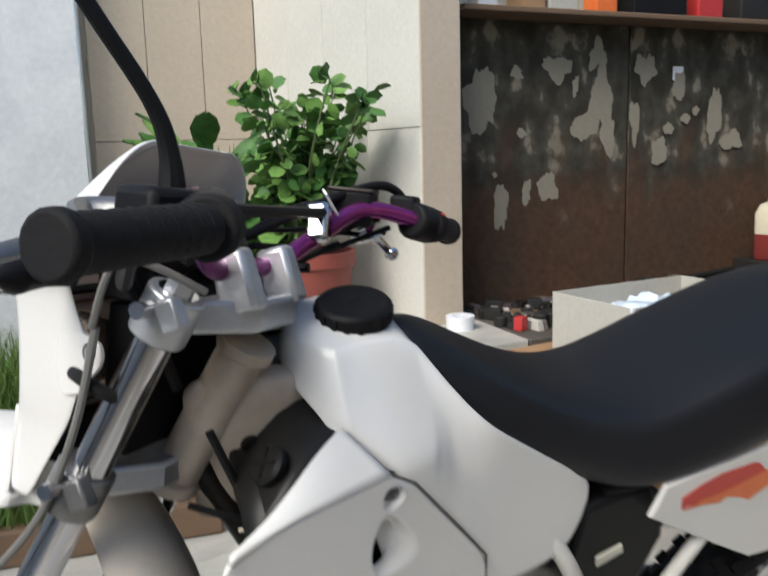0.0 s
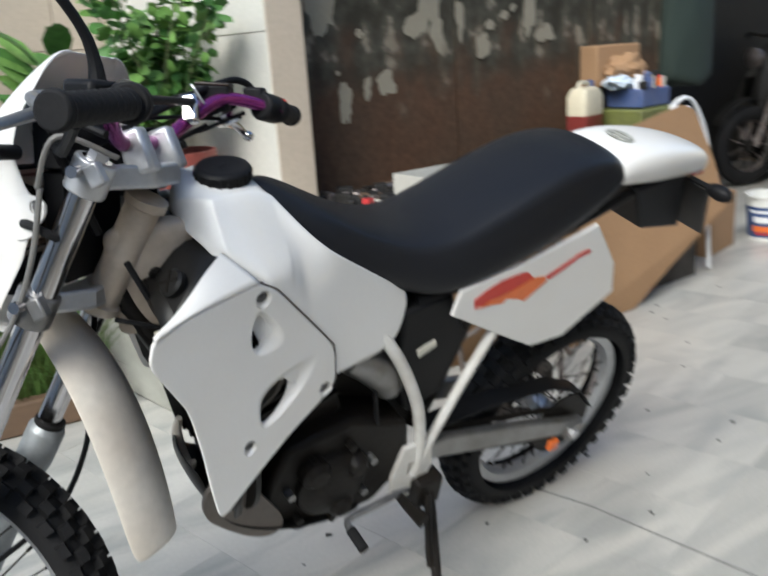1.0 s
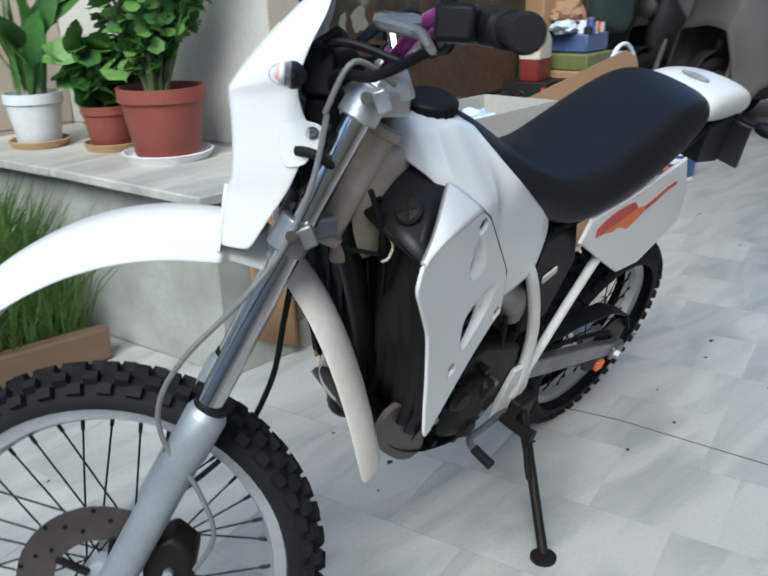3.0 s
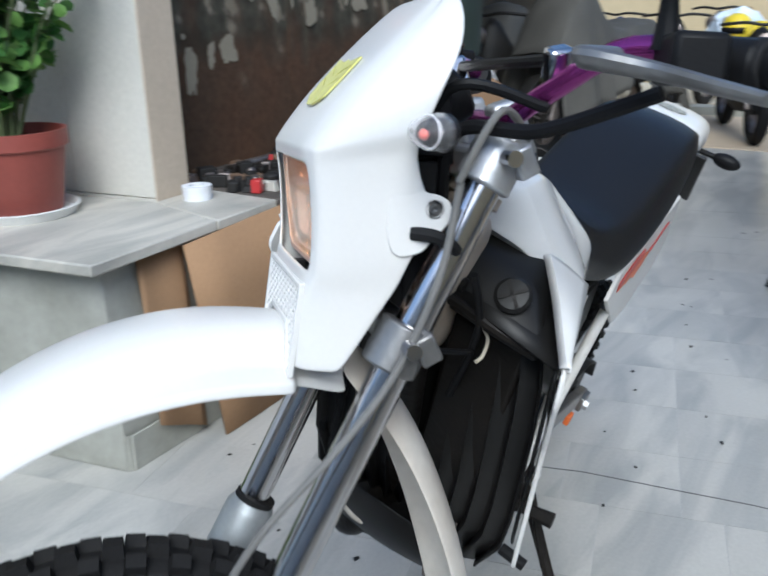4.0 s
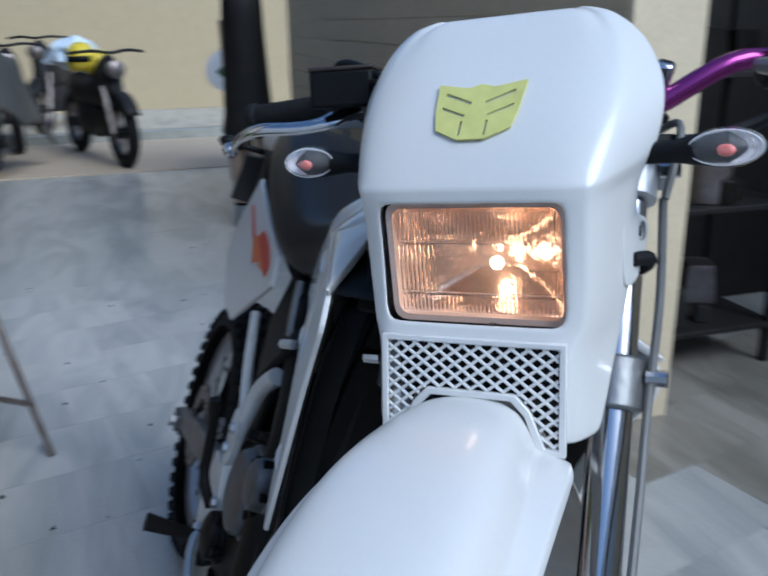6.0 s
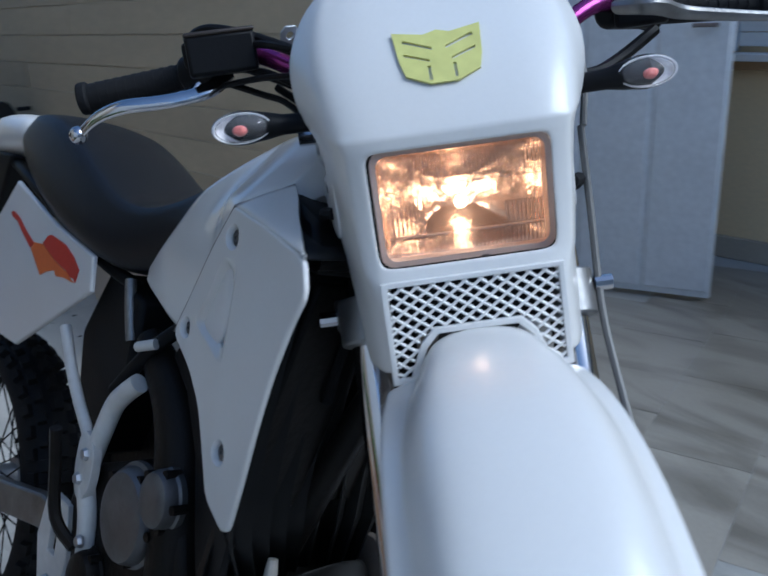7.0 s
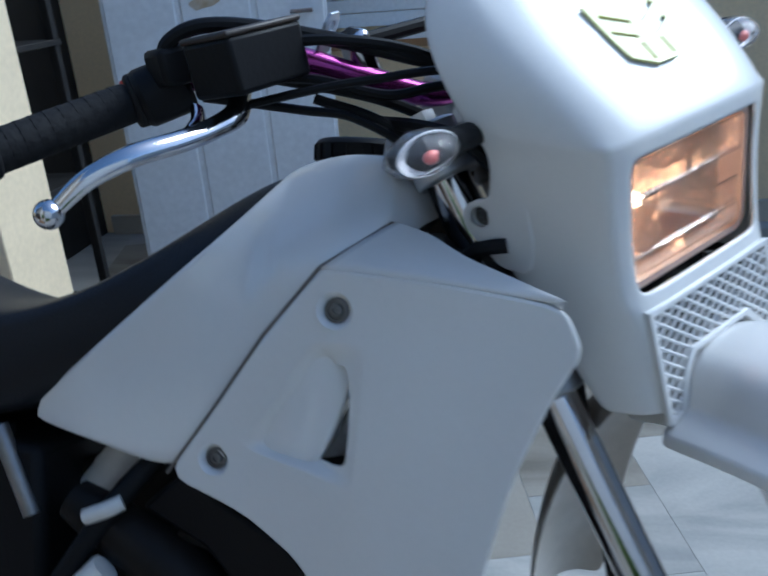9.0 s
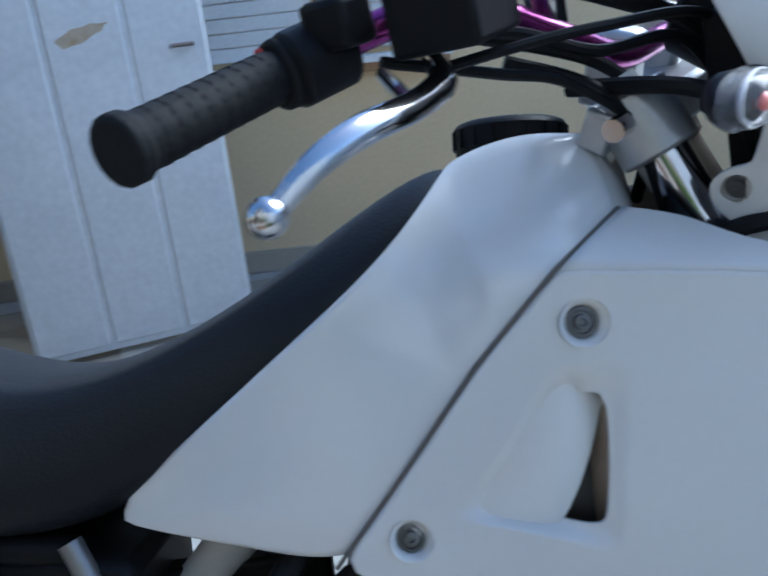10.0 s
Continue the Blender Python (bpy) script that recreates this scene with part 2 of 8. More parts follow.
# ---- motorcycle: x to its tail, y to its right, z up, upright and straight; its root leans it on the side stand ----
bike = thing("motorcycle", "white off-road motorcycle leaning on its side stand on marble paving", "motorcycle", pose(0, 0, 0, 20, 0, 0))
HEAD = Vector((-0.958, 0, 1.0))
AXIS = Vector((math.sin(radians(27)), 0, math.cos(radians(27))))
STEER = Matrix.Translation(HEAD) @ Matrix.Rotation(radians(-48.25), 4, AXIS) @ Matrix.Translation(-HEAD)
ROUND_Y = Matrix.Rotation(radians(90), 4, "X")


def cyl(bm, a, b, r, seg=16, r2=None):
    return tube(bm, [a, b], [r, r2 if r2 is not None else r], seg, 1)


# side planes of the tank and its shrouds; the body above the engine sits a little to the right
def mid_v(w):
    return 0.125 * (w - 0.875)


def side_v(u, w, side=1):
    return 0.081 + 0.245 * (-0.465 - u) + 0.05 * (0.86 - w) + side * mid_v(w)


def soften(loop, n=1, f=0.25):
    """The loop with its corners cut off n times."""
    for _ in range(n):
        out = []
        for k, p in enumerate(loop):
            q = loop[(k + 1) % len(loop)]
            out += [tuple(a + (b - a) * f for a, b in zip(p, q)), tuple(a + (b - a) * (1 - f) for a, b in zip(p, q))]
        loop = out
    return loop


SCREWM = mat("dull_screw", (0.20, 0.20, 0.20), 0.4, 0.7, alt=(0.08, 0.075, 0.07), scale=60, amount=0.8)


def make_shroud(side, outline, crease, top, vents, screws):
    """A radiator shroud: an outer sheet with dished vents and screw cups, and a flange along its upper front edge."""
    def at(u, w, d):
        return (u, side * (side_v(u, w, side) - d), w)

    rim = [soften(dish, 3) for dish, hole in vents]
    cups = [[(u + 1.45 * r * math.cos(a), w + 1.45 * r * math.sin(a)) for a in [k * math.tau / 20 for k in range(20)]] for u, w, r in screws]
    bm = plate(soften(outline, 2, 0.16), rim + cups, at, 0.006, 0.003, True)
    sh = part("shroud", bm, WHITE, bike, "white plastic radiator shroud with vent openings", smooth=False)
    a = [Vector(at(u, w, 0.0012)) for u, w in crease]
    b = [Vector((u, side * v + mid_v(w), w)) for u, v, w in top]
    n = 5
    rows = [[p.lerp(q, k / n) + Vector((0, side * 0.0015, 0.001)) * math.sin(math.pi * k / n) for p, q in zip(a, b)] for k in range(n + 1)]
    rows.append([q + Vector((0.002, -side * 0.006, -0.006)) for q in b])
    bm = bmesh.new()
    loft(bm, [smooth_path(r, 4) for r in rows], closed=False)
    part("shroud_flange", bm, WHITE, sh, "flange along the shroud's upper edge", solid=0.003)
    for (dish, hole), edge in zip(vents, rim):
        deep = [soften([(u, w) for u, w, d in hole], 3), soften([(d, 0) for u, w, d in hole], 3)]
        bm = bmesh.new()
        rings = []
        for k in range(9):
            f = k / 8
            g = f * f * (3 - 2 * f)
            rings.append([at(p[0] + (q[0] - p[0]) * f, p[1] + (q[1] - p[1]) * f, d[0] * g) for p, q, d in zip(edge, *deep)])
        rings.append([at(q[0], q[1], d[0] + 0.004) for q, d in zip(*deep)])
        loft(bm, rings, caps=False)
        part("vent_dish", bm, WHITE, sh, "dish moulded round a vent")
    for (u, w, r), cup in zip(screws, cups):
        bm = bmesh.new()
        M = Matrix.Translation(at(u, w, 0.0)) @ Matrix.Rotation(radians(-90 * side), 4, "X")
        lathe(bm, [(r * 1.45, 0.0), (r * 1.34, -0.0006), (r * 1.15, -0.0032), (r * 1.02, -0.005), (r, -0.009), (0.0, -0.009)], 20, M, cap=False)
        part("screw_cup", bm, WHITE, sh)
        bm = bmesh.new()
        lathe(bm, [(r * 0.98, -0.0088), (r * 0.95, -0.0062), (r * 0.72, -0.0058), (r * 0.66, -0.0072), (r * 0.5, -0.0072), (r * 0.46, -0.0035), (r * 0.24, -0.003), (r * 0.2, -0.005), (0.0, -0.005)], 18, M, cap=False)
        part("screw", bm, SCREWM, sh, "recessed dull screw")
    return sh


# vents: the dish and the opening in it, with depths
D1 = [(-0.804, 0.964), (-0.782, 0.966), (-0.735, 0.893), (-0.798, 0.886), (-0.816, 0.916)]
H1 = [(-0.804, 0.955, 0.003), (-0.787, 0.954, 0.009), (-0.774, 0.917, 0.012), (-0.800, 0.894, 0.007), (-0.812, 0.916, 0.002)]
D2 = [(-0.800, 0.838), (-0.664, 0.855), (-0.700, 0.800), (-0.795, 0.750), (-0.806, 0.790)]
H2 = [(-0.792, 0.822, 0.004), (-0.735, 0.829, 0.011), (-0.740, 0.785, 0.011), (-0.793, 0.758, 0.005), (-0.801, 0.790, 0.002)]
D3 = [(-0.780, 0.943), (-0.808, 0.940), (-0.804, 0.905), (-0.796, 0.838), (-0.792, 0.820), (-0.748, 0.835), (-0.690, 0.849), (-0.700, 0.864), (-0.728, 0.892), (-0.757, 0.941)]
H3 = [(-0.782, 0.924, 0.006), (-0.791, 0.922, 0.004), (-0.793, 0.900, 0.003), (-0.788, 0.850, 0.003), (-0.784, 0.838, 0.004), (-0.756, 0.844, 0.012), (-0.734, 0.850, 0.019), (-0.738, 0.866, 0.021), (-0.756, 0.892, 0.021), (-0.775, 0.922, 0.016)]
shl = make_shroud(-1,
    [(-0.789, 1.0045), (-0.796, 1.0077), (-0.89, 1.003), (-0.968, 0.989), (-0.977, 0.952), (-0.950, 0.904), (-0.923, 0.855), (-0.905, 0.77), (-0.895, 0.70), (-0.884, 0.645), (-0.868, 0.645), (-0.808, 0.682), (-0.740, 0.722),
     (-0.662, 0.756), (-0.639, 0.775), (-0.643, 0.842), (-0.702, 0.914), (-0.760, 0.985)],
    [(-0.792, 1.008), (-0.84, 1.006), (-0.89, 1.003), (-0.93, 0.997), (-0.968, 0.989)], [(-0.830, 0.109, 1.038), (-0.864, 0.132, 1.028), (-0.892, 0.152, 1.016), (-0.925, 0.173, 1.002), (-0.966, 0.196, 0.992)], [(D1, H1), (D2, H2)],
    [(-0.787, 0.981, 0.0095), (-0.664, 0.770, 0.009), (-0.822, 0.740, 0.0085)])
shr = make_shroud(1,
    [(-0.769, 0.9975), (-0.776, 1.0005), (-0.868, 0.989), (-0.957, 0.973), (-0.970, 0.940), (-0.948, 0.905), (-0.921, 0.846), (-0.902, 0.785), (-0.886, 0.72), (-0.869, 0.662), (-0.850, 0.654), (-0.795, 0.668), (-0.766, 0.715), (-0.738, 0.757),
     (-0.690, 0.790), (-0.613, 0.817), (-0.662, 0.875), (-0.718, 0.945)],
    [(-0.772, 1.001), (-0.82, 0.995), (-0.868, 0.989), (-0.915, 0.981), (-0.957, 0.973)], [(-0.826, 0.109, 1.037), (-0.856, 0.128, 1.026), (-0.886, 0.149, 1.008), (-0.920, 0.171, 0.993), (-0.957, 0.196, 0.977)], [(D3, H3)],
    [(-0.783, 0.967, 0.0105), (-0.664, 0.836, 0.010), (-0.820, 0.732, 0.0105)])
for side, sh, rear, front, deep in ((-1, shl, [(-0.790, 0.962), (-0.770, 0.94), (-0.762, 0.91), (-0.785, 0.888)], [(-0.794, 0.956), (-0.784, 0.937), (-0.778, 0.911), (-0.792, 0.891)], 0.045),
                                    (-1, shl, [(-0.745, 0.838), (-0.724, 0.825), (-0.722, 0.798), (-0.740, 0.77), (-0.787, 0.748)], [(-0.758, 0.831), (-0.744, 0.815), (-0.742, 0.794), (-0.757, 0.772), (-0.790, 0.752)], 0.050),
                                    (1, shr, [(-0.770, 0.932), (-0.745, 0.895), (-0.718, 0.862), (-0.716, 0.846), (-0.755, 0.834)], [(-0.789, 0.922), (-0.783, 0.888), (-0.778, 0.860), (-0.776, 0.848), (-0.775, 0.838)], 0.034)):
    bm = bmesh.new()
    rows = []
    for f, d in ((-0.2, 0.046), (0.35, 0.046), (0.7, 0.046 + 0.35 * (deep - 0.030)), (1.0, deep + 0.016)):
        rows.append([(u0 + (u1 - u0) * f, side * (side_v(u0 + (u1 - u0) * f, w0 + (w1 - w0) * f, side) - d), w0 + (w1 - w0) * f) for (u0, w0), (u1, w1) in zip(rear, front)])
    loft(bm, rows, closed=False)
    # left scoops are coloured dark so that their recesses read as shaded
    part("vent_scoop", bm, WHITE if side > 0 else SCOOPSHADE, sh, "scoop sloping into a vent" if side > 0 else "scoop inside a vent, coloured dark for its shade", solid=0.002)
bm = bmesh.new()
loft(bm, [[(u, side_v(u, w) - d, w) for w in (0.93, 0.90, 0.87, 0.835)] for u, d in ((-0.800, 0.010), (-0.797, 0.022), (-0.787, 0.030))], closed=False)
part("vent_wall", bm, CREAM, shr, "beige wall inside a vent", solid=0.002)
# thin dark line along the groove between shroud and tank
SEAMD = mat("seam_dark", (0.16, 0.14, 0.12), 0.8)
for side, sh, path in ((-1, shl, [(-0.830, 1.0375), (-0.790, 1.007), (-0.758, 0.985), (-0.700, 0.915), (-0.642, 0.843), (-0.637, 0.775)]), (1, shr, [(-0.824, 1.0365), (-0.770, 1.001), (-0.716, 0.945), (-0.660, 0.875), (-0.612, 0.818)])):
    bm = bmesh.new()
    tube(bm, [(u, side * (side_v(u, w, side) - 0.0035) if w < 1.02 else side * 0.1075 + mid_v(w), w) for u, w in path], 0.0016, 6, 1)
    part("seam", bm, SEAMD, sh, "dark seam line against the tank")

# fuel tank: sections from the steering head to the side tips
def tank_ring(u, top, edge, fold, low, right=None):
    def half(low, s):
        pts = [(0.0, top), (edge[0] * 0.6, top * 0.7 + edge[1] * 0.3), edge, fold, ((fold[0] + low[0]) / 2 + 0.0015, (fold[1] + low[1]) / 2), low, (low[0] - 0.03, low[1] + 0.004)]
        return [(u, s * v + mid_v(w), w) for v, w in pts]

    return half(right or low, 1) + list(reversed(half(low, -1)[1:]))


TANK = [(-0.864, 1.078, (0.006, 1.076), (0.010, 1.058), (0.012, 1.050)), (-0.852, 1.092, (0.024, 1.087), (0.048, 1.050), (0.054, 1.040)), (-0.836, 1.099, (0.043, 1.092), (0.083, 1.042), (0.090, 1.030)),
        (-0.820, 1.101, (0.057, 1.094), (0.107, 1.036), (0.124, 0.990)), (-0.790, 1.104, (0.058, 1.098), (0.132, 1.014), (0.144, 0.90)), (-0.770, 1.103, (0.056, 1.098), (0.143, 1.004), (0.147, 0.85)),
        (-0.745, 1.099, (0.052, 1.094), (0.137, 1.003), (0.1435, 0.82)), (-0.722, 1.086, (0.050, 1.086), (0.131, 1.000), (0.139, 0.80)), (-0.700, 1.045, (0.076, 1.060), (0.124, 0.988), (0.134, 0.788), (0.132, 0.84)),
        (-0.673, 1.010, (0.100, 1.031), (0.1195, 0.968), (0.128, 0.782), (0.125, 0.835)), (-0.644, 0.985, (0.1125, 1.006), (0.1145, 0.95), (0.120, 0.776), (0.118, 0.828)), (-0.602, 0.955, (0.1055, 0.976), (0.107, 0.92), (0.111, 0.774), (0.110, 0.822)),
        (-0.565, 0.928, (0.099, 0.949), (0.100, 0.90), (0.1035, 0.774), (0.102, 0.831)), (-0.526, 0.900, (0.092, 0.921), (0.093, 0.88), (0.0965, 0.776), (0.094, 0.841)), (-0.494, 0.880, (0.0855, 0.897), (0.0865, 0.862), (0.090, 0.784), (0.087, 0.849)),
        (-0.474, 0.862, (0.081, 0.881), (0.0815, 0.864), (0.083, 0.812), (0.082, 0.855)), (-0.465, 0.856, (0.079, 0.872), (0.0795, 0.862), (0.080, 0.834), (0.0795, 0.858)), (-0.461, 0.856, (0.074, 0.867), (0.074, 0.862), (0.075, 0.842), (0.0745, 0.860))]
bm = bmesh.new()
loft(bm, [tank_ring(*row) for row in TANK])
lay = bm.edges.layers.float.new("crease_edge")
bm.verts.ensure_lookup_table()
for i in range(len(TANK) - 2):
    for k, sharp in ((2, 0.78 if i < 7 else 0.95), (3, (0.3, 0.4, 0.5, 0.95, 0.92, 0.8, 0.55, 0.3)[i] if i < 8 else 0), (5, 0.95)):
        for q in (k, 13 - k):
            e = bm.edges.get((bm.verts[i * 13 + q], bm.verts[(i + 1) * 13 + q]))
            if e:
                e[lay] = sharp
# corners between the front facet, the side facets and the deck
for i, ks, sharp in ((3, (2, 10), 0.92), (3, (0, 1, 11, 12), 0.6), (7, (2, 10), 0.6)):
    for k in ks:
        bm.edges.get((bm.verts[i * 13 + k], bm.verts[i * 13 + (k + 1) % 13]))[lay] = sharp
tank = part("fuel_tank", bm, TANKW, bike, "white fuel tank with a black filler cap", sub=3)
CAPM = pose(-0.778, 0.0285, 1.106, -3, -4, 0)
bm = bmesh.new()
lathe(bm, [(0.0425, -0.012), (0.0435, 0.007), (0.041, 0.0105), (0.036, 0.0125), (0.030, 0.0115), (0.0, 0.0115)], 32, CAPM, cap=False)
cap = part("filler_cap", bm, BLACK, tank, "black ribbed plastic fuel cap")
for k in range(18):
    bm = bmesh.new()
    box(bm, (0.0432, 0, -0.001), (0.003, 0.006, 0.014))
    bmesh.ops.transform(bm, matrix=CAPM @ Matrix.Rotation(k * math.tau / 18, 4, "Z"), verts=bm.verts)
    part("rib", bm, BLACK, cap, smooth=False)
bm = bmesh.new()
box(bm, (0.0, 0, 0.0118), (0.018, 0.004, 0.001), 35)
part("grip_bar", bm, BLACK, cap, M=CAPM, smooth=False)
# cream steering-head gusset and reservoir below the tank nose
bm = bmesh.new()
loft(bm, [[(u + 0.35 * (1.0 - w) * 0.3, v * k, w) for u, v in ((-0.975, 0.0), (-0.955, 0.018), (-0.91, 0.022), (-0.845, 0.024), (-0.82, 0.0), (-0.845, -0.024), (-0.91, -0.022), (-0.955, -0.018))] for w, k in ((1.065, 0.8), (1.03, 1.0), (0.98, 1.08), (0.93, 1.05), (0.885, 0.8), (0.865, 0.5))])
res = part("reservoir", bm, CREAM, bike, "grimy cream reservoir below the tank", sub=2)
bm = bmesh.new()
lathe(bm, [(0.011, 0), (0.0105, 0.006), (0.006, 0.008), (0.0, 0.004)], 14, pose(-0.905, -0.023, 0.985, 90, 0, 0), cap=False)
part("plug", bm, ENGINE, res, "dark rubber plug")
for pts, r in (([(-0.955, -0.048, 1.03), (-0.93, -0.066, 0.97), (-0.90, -0.062, 0.90), (-0.87, -0.05, 0.82)], 0.0045), ([(-0.975, -0.045, 0.935), (-0.93, -0.066, 0.925), (-0.89, -0.06, 0.905)], 0.0038), ([(-0.98, 0.03, 1.0), (-0.9, 0.06, 0.93), (-0.86, 0.05, 0.80)], 0.007)):
    bm = bmesh.new()
    tube(bm, pts, r, 8, 6)
    part("hose", bm, BLACK, bike)
bm = bmesh.new()
tube(bm, [(-0.925, -0.066, 0.965), (-0.912, -0.078, 0.945), (-0.918, -0.082, 0.925), (-0.93, -0.08, 0.92)], 0.0022, 6, 5)
part("clip_wire", bm, PAPERC, bike, "pale bent wire clip")

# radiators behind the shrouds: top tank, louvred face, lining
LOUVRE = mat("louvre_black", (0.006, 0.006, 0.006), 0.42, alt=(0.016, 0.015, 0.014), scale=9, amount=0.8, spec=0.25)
FACE = [(0.965, -0.905, 0.150), (0.90, -0.890, 0.160), (0.84, -0.878, 0.164), (0.76, -0.862, 0.164), (0.68, -0.850, 0.164), (0.625, -0.846, 0.160), (0.56, -0.835, 0.13)]
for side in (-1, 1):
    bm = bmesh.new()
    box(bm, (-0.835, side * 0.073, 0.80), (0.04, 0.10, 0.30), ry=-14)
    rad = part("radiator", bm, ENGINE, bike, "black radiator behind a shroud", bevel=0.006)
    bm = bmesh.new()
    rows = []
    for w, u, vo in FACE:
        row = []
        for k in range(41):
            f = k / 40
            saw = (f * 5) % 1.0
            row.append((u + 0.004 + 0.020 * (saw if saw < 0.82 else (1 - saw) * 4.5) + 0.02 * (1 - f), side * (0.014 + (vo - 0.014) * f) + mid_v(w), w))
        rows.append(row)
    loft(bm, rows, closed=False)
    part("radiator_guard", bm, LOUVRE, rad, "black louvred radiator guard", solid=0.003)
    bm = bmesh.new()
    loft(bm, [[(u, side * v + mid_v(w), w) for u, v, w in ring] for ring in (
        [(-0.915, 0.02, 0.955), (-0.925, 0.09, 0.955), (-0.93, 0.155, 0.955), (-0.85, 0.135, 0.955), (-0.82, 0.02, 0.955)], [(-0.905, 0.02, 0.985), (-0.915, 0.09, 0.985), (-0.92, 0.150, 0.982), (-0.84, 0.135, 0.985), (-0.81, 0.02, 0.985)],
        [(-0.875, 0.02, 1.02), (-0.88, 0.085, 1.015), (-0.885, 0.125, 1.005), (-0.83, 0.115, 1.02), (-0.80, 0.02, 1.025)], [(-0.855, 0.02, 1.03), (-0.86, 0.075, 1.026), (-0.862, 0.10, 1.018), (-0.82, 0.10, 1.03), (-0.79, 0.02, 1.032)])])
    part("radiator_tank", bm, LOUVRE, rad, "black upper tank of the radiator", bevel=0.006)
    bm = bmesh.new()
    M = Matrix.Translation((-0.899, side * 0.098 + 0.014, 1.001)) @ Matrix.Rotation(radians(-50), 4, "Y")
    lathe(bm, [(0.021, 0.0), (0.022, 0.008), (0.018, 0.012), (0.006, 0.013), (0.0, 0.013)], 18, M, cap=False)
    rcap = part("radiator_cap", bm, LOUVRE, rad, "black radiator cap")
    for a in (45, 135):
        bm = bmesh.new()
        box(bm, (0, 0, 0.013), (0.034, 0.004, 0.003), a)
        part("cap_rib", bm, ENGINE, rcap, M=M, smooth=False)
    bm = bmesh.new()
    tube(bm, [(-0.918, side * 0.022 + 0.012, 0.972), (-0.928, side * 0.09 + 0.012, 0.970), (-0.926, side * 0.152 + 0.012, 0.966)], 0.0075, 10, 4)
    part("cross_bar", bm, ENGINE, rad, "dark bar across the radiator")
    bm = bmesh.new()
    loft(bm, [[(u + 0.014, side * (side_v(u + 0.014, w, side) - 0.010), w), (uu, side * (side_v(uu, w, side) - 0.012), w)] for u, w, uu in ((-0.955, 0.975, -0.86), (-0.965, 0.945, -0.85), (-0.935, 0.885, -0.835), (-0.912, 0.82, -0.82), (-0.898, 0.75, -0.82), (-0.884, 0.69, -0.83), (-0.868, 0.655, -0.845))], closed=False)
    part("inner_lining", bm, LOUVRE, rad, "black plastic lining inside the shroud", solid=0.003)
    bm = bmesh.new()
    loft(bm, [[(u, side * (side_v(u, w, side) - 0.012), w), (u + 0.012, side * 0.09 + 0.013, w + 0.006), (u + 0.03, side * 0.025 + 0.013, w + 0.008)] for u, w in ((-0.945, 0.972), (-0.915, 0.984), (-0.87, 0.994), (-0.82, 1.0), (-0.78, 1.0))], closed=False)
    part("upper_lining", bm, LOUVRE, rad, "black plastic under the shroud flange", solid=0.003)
# black shield between the front wheel and the engine, rounded below
SHIELD_F = [(-0.13, 0.86), (-0.155, 0.74), (-0.16, 0.62), (-0.150, 0.545), (-0.115, 0.505), (-0.06, 0.475), (0.0, 0.452), (0.06, 0.435), (0.10, 0.445), (0.125, 0.485), (0.128, 0.56), (0.115, 0.70), (0.10, 0.86)]
bm = plate(soften(SHIELD_F, 2), [], lambda a, b, d: (-0.812 - 0.10 * (b - 0.62) + 0.9 * a * a + d, a, b), 0.010)
part("front_shield", bm, LOUVRE, bike, "black rounded shield in front of the engine", bevel=0.003)
bm = bmesh.new()
tube(bm, [(-0.838, 0.062, 0.60), (-0.842, 0.062, 0.565), (-0.842, 0.045, 0.535), (-0.84, 0.01, 0.523), (-0.838, -0.008, 0.55)], [0.006, 0.010, 0.012, 0.011, 0.006], 10, 5)
part("bracket", bm, STAINED, bike, "scuffed white curved bracket")

